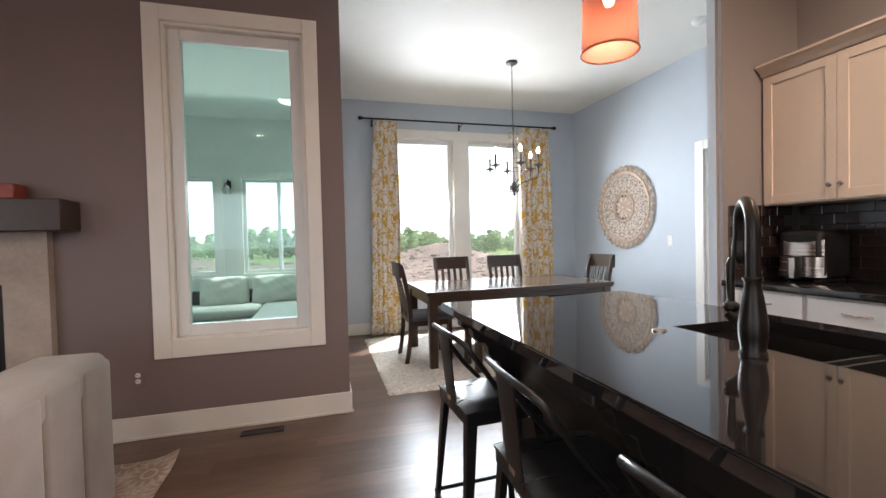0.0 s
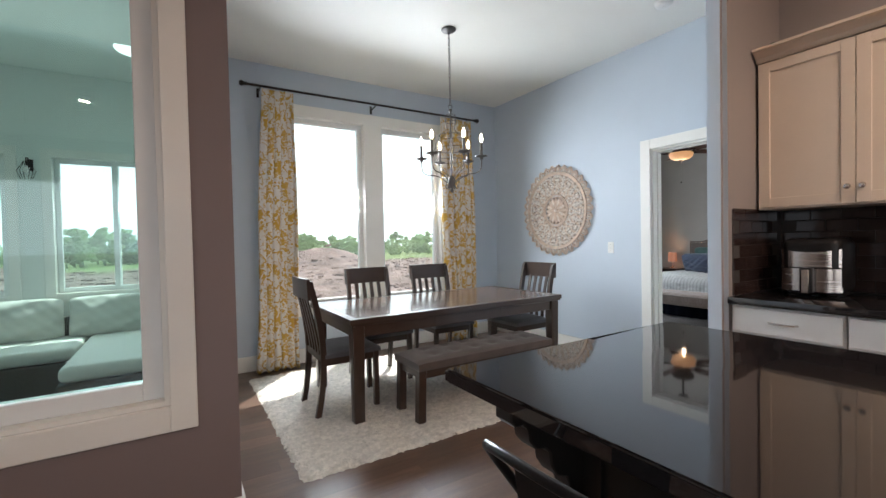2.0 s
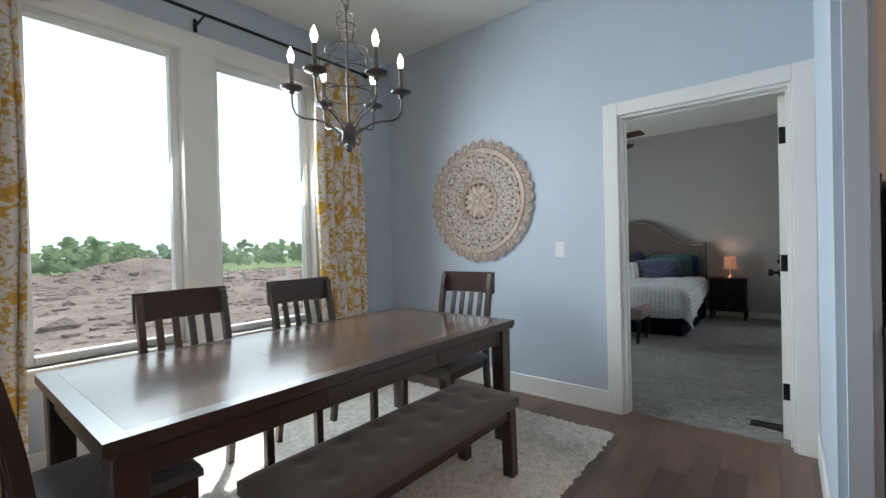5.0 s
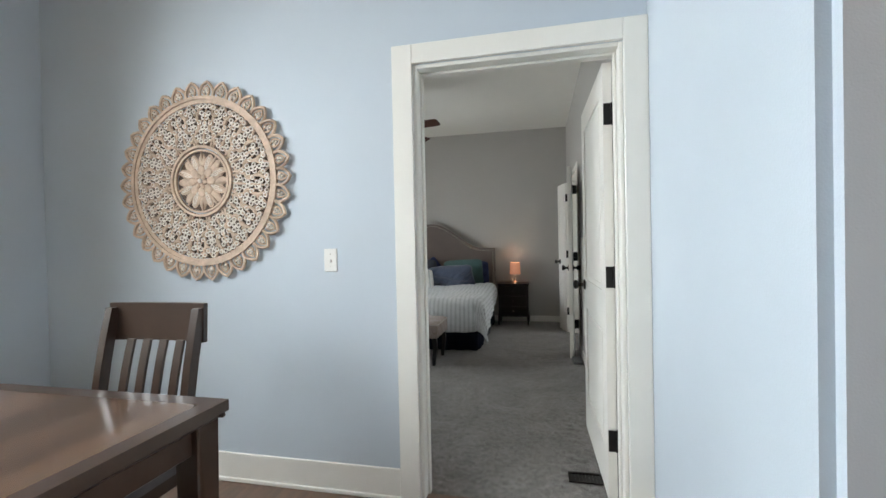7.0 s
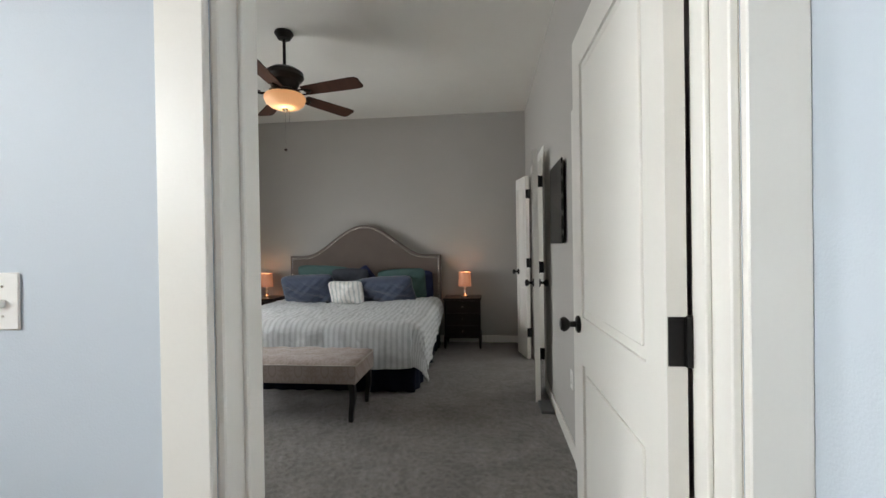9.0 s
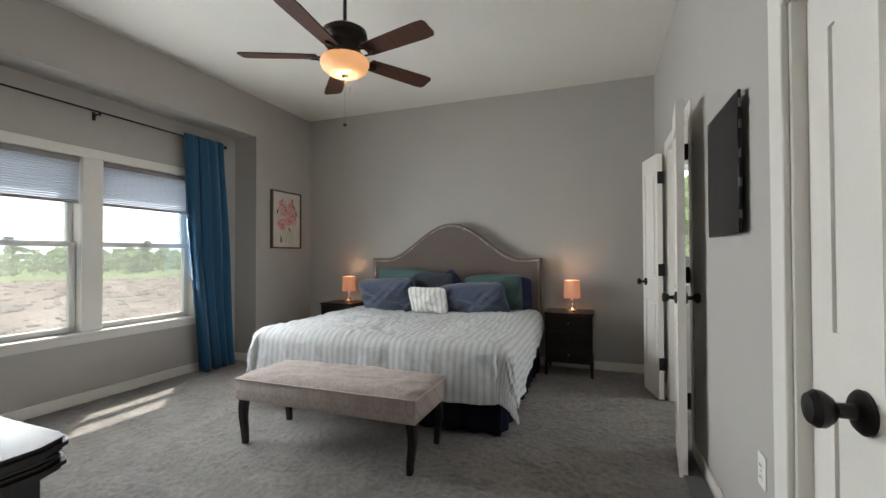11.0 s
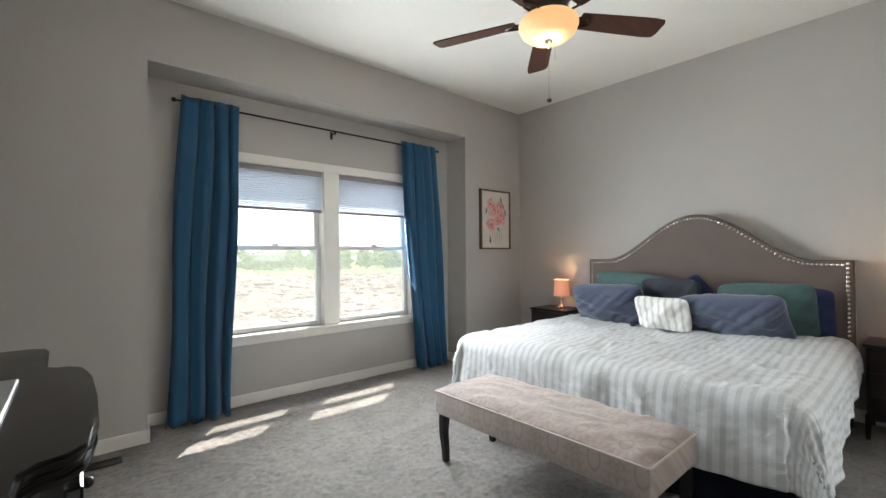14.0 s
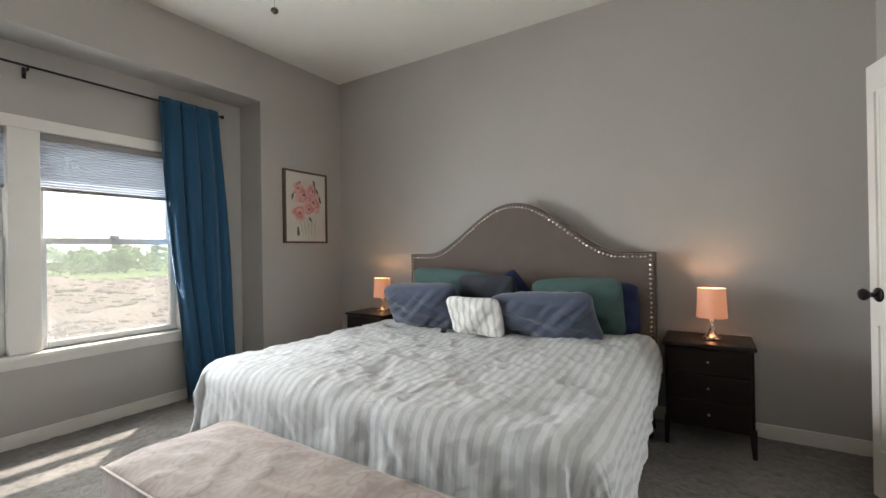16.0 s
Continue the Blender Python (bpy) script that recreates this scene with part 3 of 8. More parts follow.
# ---- daylight stand-in lamps at the windows, and the lamps ----
def window_light(name, x0, x1, z0, z1, y, watts, facing, tilt=0):
    """An area lamp added at a window opening in place of daylight. facing: degrees about z; 0 shines towards -y."""
    d = bpy.data.lights.new(name, "AREA")
    d.shape, d.size, d.size_y, d.energy, d.color = "RECTANGLE", x1 - x0, z1 - z0, watts, (0.93, 0.97, 1.0)
    d.spread = radians(176 - 2 * abs(tilt))
    ob = new(name, d)
    ob.matrix_basis = Matrix.Translation(((x0 + x1) / 2, y, (z0 + z1) / 2)) @ Matrix.Rotation(radians(facing), 4, "Z") @ Matrix.Rotation(radians(tilt - 90), 4, "X")
    return ob


def side_light(name, y0, y1, z0, z1, x, watts, facing):
    ob = window_light(name, y0, y1, z0, z1, 0, watts, facing)
    ob.location = (x, (y0 + y1) / 2, (z0 + z1) / 2)
    return ob


for h in (DW1, DW2):
    window_light("sky_light", h[0] + 0.05, h[1] - 0.05, 1.62, 2.6, DB0 - 0.01, LAMP_DINING, 0, 19)
for h in (BW1, BW2):
    window_light("sky_light", h[0] + 0.045, h[1] - 0.045, 1.37, 1.63, NY2 - 0.04, LAMP_BED, 0, 23)
    # tilted up, in place of light bounced off the sunlit ground
    window_light("sky_light", h[0] + 0.045, h[1] - 0.045, 0.66, 1.26, NY2 - 0.09, LAMP_BED * 0.78, 0, -22)
for h in (SW1, SW2):
    window_light("sky_light", h[0] + 0.05, h[1] - 0.05, 1.66, 2.22, SRY + 0.025, LAMP_SUNROOM, 0, 15)
# fill lamps in the two added, unseen living room openings
window_light("sky_light", -3.0, 0.5, 0.5, 2.4, -3.61, LAMP_LIVING, 180)
side_light("sky_light", -2.5, 0.5, 0.6, 2.4, -4.61, LAMP_LIVING * 0.7, 90)
# fill lamp in an unseen south opening, added to brighten the bathroom
window_light("sky_light", 7.9, 8.9, 1.5, 2.1, 0.405, 18, 180)


def bulb_light(name, c, watts, color, r=0.02):
    d = bpy.data.lights.new(name, "POINT")
    d.energy, d.color, d.shadow_soft_size = watts, color, r
    ob = new(name, d)
    ob.location = c
    return ob


WARM = (1.0, 0.62, 0.32)
M_BULB = shade_glow("lit_bulb", (1.0, 0.78, 0.5), 14.0, (0.9, 0.85, 0.75))
M_COPPER = shade_glow("copper_mesh_shade", (1.0, 0.22, 0.06), 0.09, (0.13, 0.035, 0.018))
M_SHADE = shade_glow("lit_linen_shade", (1.0, 0.36, 0.17), 0.18, (0.50, 0.30, 0.23))
M_BOWL = shade_glow("lit_amber_glass", (1.0, 0.46, 0.18), 0.34, (0.62, 0.40, 0.24))


# ---- cloth and pattern materials ----
def nodes_of(m):
    return m.node_tree.nodes, m.node_tree.links, m.node_tree.nodes["Principled BSDF"]


def base_out(m):
    """The socket that feeds the base colour."""
    return nodes_of(m)[2].inputs["Base Color"].links[0].from_socket


def stripes_mat(name, c0, c1, period, width, axis):
    """Woven stripes across the unfolded cloth."""
    m = mat(name, (1, 1, 1), 0.85, scale=18, vary=0.06, bump=0.0005, bscale=350, sheen=0.2)
    n, l, b = nodes_of(m)
    uv = n.new("ShaderNodeUVMap")
    sp = n.new("ShaderNodeSeparateXYZ")
    l.new(uv.outputs[0], sp.inputs[0])
    f = n.new("ShaderNodeMath")
    f.operation = "PINGPONG"
    f.inputs[1].default_value = period / 2
    l.new(sp.outputs[axis], f.inputs[0])
    r = n.new("ShaderNodeMapRange")
    r.inputs["From Min"].default_value, r.inputs["From Max"].default_value = width / 2 - 0.002, width / 2 + 0.002
    l.new(f.outputs[0], r.inputs["Value"])
    w = n.new("ShaderNodeTexNoise")
    w.inputs["Scale"].default_value = 420
    l.new(uv.outputs[0], w.inputs["Vector"])
    wr = n.new("ShaderNodeMapRange")
    wr.inputs["From Min"].default_value, wr.inputs["From Max"].default_value, wr.inputs["To Min"].default_value = 0.35, 0.65, 0.55
    l.new(w.outputs["Fac"], wr.inputs["Value"])
    inv = n.new("ShaderNodeMath")
    inv.operation = "SUBTRACT"
    inv.inputs[0].default_value = 1.0
    l.new(r.outputs[0], inv.inputs[1])
    mu = n.new("ShaderNodeMath")
    mu.operation = "MULTIPLY"
    l.new(inv.outputs[0], mu.inputs[0])
    l.new(wr.outputs[0], mu.inputs[1])
    mx = n.new("ShaderNodeMix")
    mx.data_type = "RGBA"
    mx.inputs[6].default_value, mx.inputs[7].default_value = (*c0, 1), (*c1, 1)
    l.new(mu.outputs[0], mx.inputs[0])
    m2 = n.new("ShaderNodeMix")
    m2.data_type, m2.blend_type = "RGBA", "MULTIPLY"
    m2.inputs[0].default_value = 1.0
    src = base_out(m)
    l.new(mx.outputs[2], m2.inputs[6])
    l.new(src, m2.inputs[7])
    l.new(m2.outputs[2], b.inputs["Base Color"])
    return m


def damask_mat(name, ground, flower, sx, sz, soft=0.03, rough=0.85, warp=0.0):
    """A printed leafy repeat: feathered medallions in staggered rows on the unfolded cloth."""
    m = mat(name, (1, 1, 1), rough, scale=20, vary=0.06, bump=0.0004, bscale=400, sheen=0.15)
    n, l, b = nodes_of(m)
    uv = n.new("ShaderNodeUVMap")
    sp = n.new("ShaderNodeSeparateXYZ")
    l.new(uv.outputs[0], sp.inputs[0])

    def op(kind, a, c=None):
        q = n.new("ShaderNodeMath")
        q.operation = kind
        for i, v in enumerate((a, c)):
            if v is None:
                continue
            if isinstance(v, (int, float)):
                q.inputs[i].default_value = v
            else:
                l.new(v, q.inputs[i])
        return q.outputs[0]

    u, v = op("DIVIDE", sp.outputs[0], sx), op("DIVIDE", sp.outputs[1], sz)
    if warp:
        for size, much in ((11.0, warp), (34.0, warp * 0.5)):
            nz = n.new("ShaderNodeTexNoise")
            nz.inputs["Scale"].default_value, nz.inputs["Detail"].default_value = size, 1.0
            l.new(uv.outputs[0], nz.inputs["Vector"])
            sc = n.new("ShaderNodeSeparateColor")
            l.new(nz.outputs["Color"], sc.inputs[0])
            u = op("ADD", u, op("MULTIPLY", op("SUBTRACT", sc.outputs[0], 0.5), much))
            v = op("ADD", v, op("MULTIPLY", op("SUBTRACT", sc.outputs[1], 0.5), much))

    def motif(du, dv, lobes, size, amp):
        fu = op("SUBTRACT", op("PINGPONG", op("ADD", u, du), 0.5), 0.0)
        fv = op("SUBTRACT", op("FRACT", op("ADD", v, dv)), 0.45)
        r = op("SQRT", op("ADD", op("POWER", fu, 2.0), op("POWER", op("MULTIPLY", fv, 0.85), 2.0)))
        a = op("ARCTAN2", fv, fu)
        edge = op("ADD", op("MULTIPLY", op("ABSOLUTE", op("SINE", op("MULTIPLY", a, lobes))), amp), size)
        rib = op("MULTIPLY", op("SINE", op("ADD", op("MULTIPLY", a, lobes * 2.0), op("MULTIPLY", r, 34.0))), 0.07)
        inner = op("ABSOLUTE", op("SUBTRACT", r, size * 0.55))
        cut = op("MULTIPLY", op("LESS_THAN", inner, 0.022), 0.25)
        return op("SUBTRACT", op("SUBTRACT", op("SUBTRACT", edge, r), op("MAXIMUM", rib, 0.0)), cut)

    s1 = motif(0.0, 0.0, 7.0, 0.25, 0.15)
    s2 = motif(0.5, 0.5, 6.0, 0.21, 0.14)
    s3 = motif(0.5, 0.02, 3.0, 0.07, 0.05)
    s = op("MAXIMUM", op("MAXIMUM", s1, s2), s3)
    r = n.new("ShaderNodeMapRange")
    r.inputs["From Min"].default_value, r.inputs["From Max"].default_value = -soft, soft
    l.new(s, r.inputs["Value"])
    mx = n.new("ShaderNodeMix")
    mx.data_type = "RGBA"
    mx.inputs[6].default_value, mx.inputs[7].default_value = (*ground, 1), (*flower, 1)
    l.new(r.outputs[0], mx.inputs[0])
    m2 = n.new("ShaderNodeMix")
    m2.data_type, m2.blend_type = "RGBA", "MULTIPLY"
    m2.inputs[0].default_value = 1.0
    src = base_out(m)
    l.new(mx.outputs[2], m2.inputs[6])
    l.new(src, m2.inputs[7])
    l.new(m2.outputs[2], b.inputs["Base Color"])
    return m


M_YELLOW = damask_mat("mustard_floral_print", (0.50, 0.29, 0.035), (0.64, 0.60, 0.54), 0.40, 0.52, warp=0.38)
M_DAMASK = damask_mat("taupe_damask_velvet", (0.275, 0.218, 0.193), (0.33, 0.272, 0.247), 0.20, 0.30, soft=0.06)
M_COMF = stripes_mat("striped_comforter_cotton", (0.53, 0.545, 0.555), (0.385, 0.405, 0.405), 0.050, 0.022, 1)
M_PSTRIPE = stripes_mat("striped_cushion_cotton", (0.72, 0.70, 0.67), (0.42, 0.45, 0.45), 0.055, 0.02, 0)
n, l, b = nodes_of(M_COMF)
cr, cb = n.new("ShaderNodeTexNoise"), n.new("ShaderNodeBump")
cr.inputs["Scale"].default_value, cr.inputs["Detail"].default_value, cr.inputs["Distortion"].default_value = 13.0, 5.0, 1.2
cb.inputs["Strength"].default_value, cb.inputs["Distance"].default_value = 0.6, 0.012
cu = n.new("ShaderNodeUVMap")
l.new(cu.outputs[0], cr.inputs["Vector"])
l.new(cr.outputs["Fac"], cb.inputs["Height"])
l.new(cb.outputs[0], b.inputs["Normal"])
M_NAVY = mat("navy_quilted_cloth", (0.040, 0.055, 0.098), 0.75, scale=16, vary=0.2, bump=0.0005, bscale=300, sheen=0.4)
M_TEALP = mat("teal_pillow_cotton", (0.058, 0.115, 0.11), 0.8, scale=14, vary=0.15, bump=0.0004, bscale=300)
M_CHAR = mat("charcoal_cushion_cloth", (0.03, 0.036, 0.05), 0.8, scale=14, vary=0.15, bump=0.0004, bscale=300)
M_HEADB = mat("taupe_headboard_cloth", (0.125, 0.095, 0.081), 0.75, scale=7, vary=0.12, bump=0.0004, bscale=350, sheen=0.3)
M_SKIRT = mat("navy_bed_skirt_cloth", (0.007, 0.009, 0.018), 0.9, spec=0.1, scale=10, vary=0.2)
M_CARVED = mat("whitewashed_carved_wood", (0.56, 0.43, 0.33), 0.75, scale=22, vary=0.3, bump=0.001, bscale=120)
M_CARVEDL = mat("pale_carved_wood", (0.76, 0.70, 0.63), 0.75, scale=22, vary=0.2, bump=0.0008, bscale=140)
M_CANDLE = mat("grey_candle_sleeve", (0.10, 0.09, 0.085), 0.5, scale=20, vary=0.15)
M_IRON = mat("aged_iron", (0.11, 0.10, 0.095), 0.45, metal=0.6, scale=30, vary=0.3, bump=0.0002, bscale=150)
M_BLADE = mat("walnut_fan_blade", (0.055, 0.024, 0.016), 0.6, spec=0.2, scale=5, vary=0.4, bscale=40, stretch=(1, 8, 1))
M_TILE = mat("dark_brown_glass_tile", (0.030, 0.019, 0.017), 0.12, scale=3, vary=0.3, island=0.35, rvary=0.04)
M_GROUT = mat("dark_grout", (0.05, 0.045, 0.042), 0.9, scale=40, vary=0.2)
M_TVB = mat("black_screen", (0.006, 0.006, 0.007), 0.3, spec=0.15, scale=20, vary=0.1, rvary=0.03)
M_ALU = mat("silver_aluminium", (0.55, 0.56, 0.57), 0.32, metal=0.9, scale=30, vary=0.04)
M_SATIN = mat("satin_nickel_lamp", (0.60, 0.50, 0.42), 0.28, metal=1.0, scale=30, vary=0.06)
M_NAVY2 = mat("navy_cotton", (0.015, 0.025, 0.085), 0.8, scale=14, vary=0.15, bump=0.0004, bscale=300)
M_BLACKC = mat("black_island_paint", (0.016, 0.014, 0.013), 0.35, scale=6, vary=0.2, bump=0.0002, bscale=60)
M_SINK = mat("black_composite", (0.010, 0.010, 0.011), 0.5, scale=30, vary=0.3)
M_METALB = mat("black_powder_coat", (0.010, 0.010, 0.011), 0.32, metal=0.2, scale=20, vary=0.25)
M_STOOLSEAT = mat("black_stained_seat", (0.014, 0.014, 0.016), 0.3, scale=5, vary=0.4, bump=0.0003, bscale=40, stretch=(1, 8, 1))
M_WICKER = mat("dark_grey_wicker", (0.045, 0.042, 0.04), 0.6, scale=30, vary=0.5, bump=0.004, bscale=70)
M_PIPE = mat("pale_welt_cord", (0.45, 0.40, 0.36), 0.8, scale=20, vary=0.1)
M_RAIL = mat("grey_shade_rail", (0.28, 0.26, 0.25), 0.5, scale=12, vary=0.08)
M_FRAME = mat("brown_picture_frame", (0.10, 0.062, 0.042), 0.5, scale=8, vary=0.3)
M_CANVAS = mat("pale_canvas", (0.66, 0.63, 0.58), 0.8, scale=6, vary=0.1, bump=0.0003, bscale=300)
M_GREYP = mat("grey_plastic", (0.10, 0.10, 0.10), 0.5, scale=12, vary=0.1)
M_BLACKG = mat("black_gloss_paint", (0.009, 0.008, 0.008), 0.22, spec=0.3, scale=9, vary=0.3, bump=0.0002, bscale=40, rvary=0.08)
M_DIRT = mat("graded_earth", (0.25, 0.18, 0.152), 0.95, scale=0.8, vary=0.55, bump=0.25, bscale=5.0, spec=0.1, detail=12.0)
M_FOLIAGE = mat("tree_foliage", (0.12, 0.15, 0.08), 0.8, scale=0.4, vary=0.5, bscale=3.0, spec=0.2)
fl = M_FOLIAGE.node_tree.nodes.new("ShaderNodeBsdfTranslucent")
fl.inputs["Color"].default_value = (0.72, 0.82, 0.58, 1)
fx = M_FOLIAGE.node_tree.nodes.new("ShaderNodeMixShader")
fx.inputs[0].default_value = 0.65
M_FOLIAGE.node_tree.links.new(nodes_of(M_FOLIAGE)[2].outputs[0], fx.inputs[1])
M_FOLIAGE.node_tree.links.new(fl.outputs[0], fx.inputs[2])
M_FOLIAGE.node_tree.links.new(fx.outputs[0], M_FOLIAGE.node_tree.nodes["Material Output"].inputs["Surface"])
M_HAZE = bpy.data.materials.new("hazy_sky")
M_HAZE.use_nodes = True
hz = M_HAZE.node_tree.nodes.new("ShaderNodeEmission")
hz.inputs["Color"].default_value, hz.inputs["Strength"].default_value = (0.93, 0.97, 1.0, 1), 1.7
M_HAZE.node_tree.links.new(hz.outputs[0], M_HAZE.node_tree.nodes["Material Output"].inputs["Surface"])
# grass creeping over the earth far from the house
n, l, b = nodes_of(M_DIRT)
geo, sep, nz = n.new("ShaderNodeNewGeometry"), n.new("ShaderNodeSeparateXYZ"), n.new("ShaderNodeTexNoise")
nz.inputs["Scale"].default_value, nz.inputs["Detail"].default_value = 0.09, 6.0
l.new(geo.outputs["Position"], sep.inputs[0])
l.new(geo.outputs["Position"], nz.inputs["Vector"])
far = n.new("ShaderNodeMapRange")
far.inputs["From Min"].default_value, far.inputs["From Max"].default_value = 20.0, 85.0
l.new(sep.outputs["Y"], far.inputs["Value"])
sm = n.new("ShaderNodeMath")
sm.operation = "ADD"
l.new(far.outputs[0], sm.inputs[0])
l.new(nz.outputs["Fac"], sm.inputs[1])
gr = n.new("ShaderNodeMapRange")
gr.inputs["From Min"].default_value, gr.inputs["From Max"].default_value = 0.92, 1.15
l.new(sm.outputs[0], gr.inputs["Value"])
gm = n.new("ShaderNodeMix")
gm.data_type = "RGBA"
gm.inputs[7].default_value = (0.20, 0.25, 0.10, 1)
l.new(gr.outputs[0], gm.inputs[0])
l.new(base_out(M_DIRT), gm.inputs[6])
l.new(gm.outputs[2], b.inputs["Base Color"])
M_MESH = shade_glow("copper_mesh", (1.0, 0.22, 0.06), 0.08, (0.13, 0.035, 0.018))
M_PLEAT = mat("white_cellular_cloth", (0.55, 0.58, 0.64), 0.9, scale=20, vary=0.03)
nodes_of(M_PLEAT)[2].inputs["Transmission Weight"].default_value = 0.0
tl = M_PLEAT.node_tree.nodes.new("ShaderNodeBsdfTranslucent")
tl.inputs["Color"].default_value = (0.46, 0.51, 0.60, 1)
ms = M_PLEAT.node_tree.nodes.new("ShaderNodeMixShader")
ms.inputs[0].default_value = 0.6
M_PLEAT.node_tree.links.new(nodes_of(M_PLEAT)[2].outputs[0], ms.inputs[1])
M_PLEAT.node_tree.links.new(tl.outputs[0], ms.inputs[2])
M_PLEAT.node_tree.links.new(ms.outputs[0], M_PLEAT.node_tree.nodes["Material Output"].inputs["Surface"])
tm = M_MESH.node_tree.nodes.new("ShaderNodeBsdfTransparent")
tx = M_MESH.node_tree.nodes.new("ShaderNodeMixShader")
tx.inputs[0].default_value = 0.45
M_MESH.node_tree.links.new(nodes_of(M_MESH)[2].outputs[0], tx.inputs[1])
M_MESH.node_tree.links.new(tm.outputs[0], tx.inputs[2])
M_MESH.node_tree.links.new(tx.outputs[0], M_MESH.node_tree.nodes["Material Output"].inputs["Surface"])


# ---- shared makers ----
def with_uv(me, coords):
    """Lays a UV map on a mesh from one (u, v) per vertex."""
    layer = me.uv_layers.new(name="UVMap")
    idx = np.empty(len(me.loops), dtype=np.int32)
    me.loops.foreach_get("vertex_index", idx)
    layer.data.foreach_set("uv", np.asarray(coords, dtype=np.float32)[idx].ravel())


def sheet(name, fn, nu, nv, material, parent=None, label="", closed=False):
    """A cloth sheet: fn(i / nu, j / nv) gives a place and its (u, v)."""
    verts, uvs, faces = [], [], []
    for i in range(nu + 1):
        for j in range(nv + 1):
            p, q = fn(i / nu, j / nv)
            verts.append(p)
            uvs.append(q)
    for i in range(nu):
        for j in range(nv):
            a = i * (nv + 1) + j
            faces.append((a, a + nv + 1, a + nv + 2, a + 1))
    me = bpy.data.meshes.new(name)
    me.from_pydata([tuple(v) for v in verts], [], faces)
    with_uv(me, uvs)
    me.materials.append(material)
    smooth_mesh(me, 180)
    ob = new(name, me)
    so = ob.modifiers.new("thickness", "SOLIDIFY")
    so.thickness = 0.004
    if parent is not None:
        ob.parent = parent
    if label:
        tagged(ob, label)
    return ob


def curtain(name, x_top, x_bot, y, z0, z1, folds, depth, material, label, group, seed, flare=0.0):
    """A gathered panel hanging from z1 to z0 between the x pairs; soft vertical folds."""
    rnd = random.Random(seed)
    ph = [rnd.uniform(0, 6.28) for _ in range(4)]
    c = thing(name, ((x_bot[0] + x_bot[1]) / 2, y, z0), label, "curtain", group)
    cx = (x_bot[0] + x_bot[1]) / 2

    def fn(u, v):
        t = (1 - v)
        x = (x_top[0] * v + x_bot[0] * t) * (1 - u) + (x_top[1] * v + x_bot[1] * t) * u
        a = u * folds * 2 * math.pi + ph[0] + 0.35 * math.sin(3 * v + ph[1])
        w = depth * (0.75 + 0.5 * t) * (0.8 + 0.25 * math.sin(5 * u + ph[2]))
        dy = w * math.sin(a) + 0.25 * w * math.sin(2.3 * a + ph[3] + v)
        dx = 0.018 * math.cos(a) + 0.012 * math.sin(7 * v + 4 * u)
        dz = 0.010 * math.sin(a) * (v > 0.97) - 0.012 * math.sin(2 * a) * (v < 0.02)
        return (x + dx - cx, dy - flare * t * t, v * (z1 - z0) + dz), (u * (x_bot[1] - x_bot[0]) * 2.1, v * (z1 - z0))
    sheet("panel", fn, 90, 40, material, c)
    return c


def pillow(name, m, w, h, d, material, label, quilt=0.0, seed=0):
    """A stuffed cushion, w wide, h tall, d thick, lying in its own x-z plane."""
    rnd = random.Random(seed)
    k = [rnd.uniform(0, 6.28) for _ in range(6)]
    n = 56 if quilt else 34
    verts, uvs, faces = [], [], []
    for s in (1, -1):
        for i in range(n + 1):
            for j in range(n + 1):
                a, b = math.sin((i / n - 0.5) * math.pi), math.sin((j / n - 0.5) * math.pi)
                e = (max(0.0, 1 - a * a) * max(0.0, 1 - b * b)) ** 0.36
                x = a * w / 2 * (0.97 + 0.03 * b * b - 0.07 * (a * b) ** 6 + 0.012 * math.sin(3 * b + k[2]))
                z = b * h / 2 * (0.96 + 0.04 * a * a - 0.14 * (a * b) ** 6 + 0.015 * math.sin(4 * a + k[3]))
                wr = 0.009 * math.sin(5 * a + k[0] + 3 * b) + 0.006 * math.sin(9 * b + k[1] - 5 * a) + 0.004 * math.sin(17 * a + 11 * b + k[4])
                q = 0.0
                if quilt:
                    for ang, sp in ((0.62, 0.062), (-0.62, 0.085)):
                        d1 = (x * math.sin(ang) + z * math.cos(ang) + 0.008 * math.sin(13 * x)) / sp
                        q -= quilt * math.exp(-(((d1 - round(d1)) * sp) / 0.008) ** 2) * (1.0 if ang > 0 else 0.5)
                y = s * (d / 2 * e + (wr + q) * min(1, e * 1.4)) + 0.03 * (b - 1) * (b - 1) * 0.3
                verts.append((x, y, z + h / 2))
                uvs.append((x, z))
    off = (n + 1) ** 2
    for i in range(n):
        for j in range(n):
            a = i * (n + 1) + j
            faces.append((a, a + n + 1, a + n + 2, a + 1))
            faces.append((off + a, off + a + 1, off + a + n + 2, off + a + n + 1))
    me = bpy.data.meshes.new(name)
    me.from_pydata(verts, [], faces)
    with_uv(me, uvs)
    bm = bmesh.new()
    bm.from_mesh(me)
    bmesh.ops.remove_doubles(bm, verts=bm.verts[:], dist=0.0003)
    bm.normal_update()
    bm.to_mesh(me)
    bm.free()
    me.materials.append(material)
    smooth_mesh(me, 180)
    ob = new(name, me)
    ob.matrix_basis = m
    return tagged(ob, label, "pillow", "pillows on the bed")


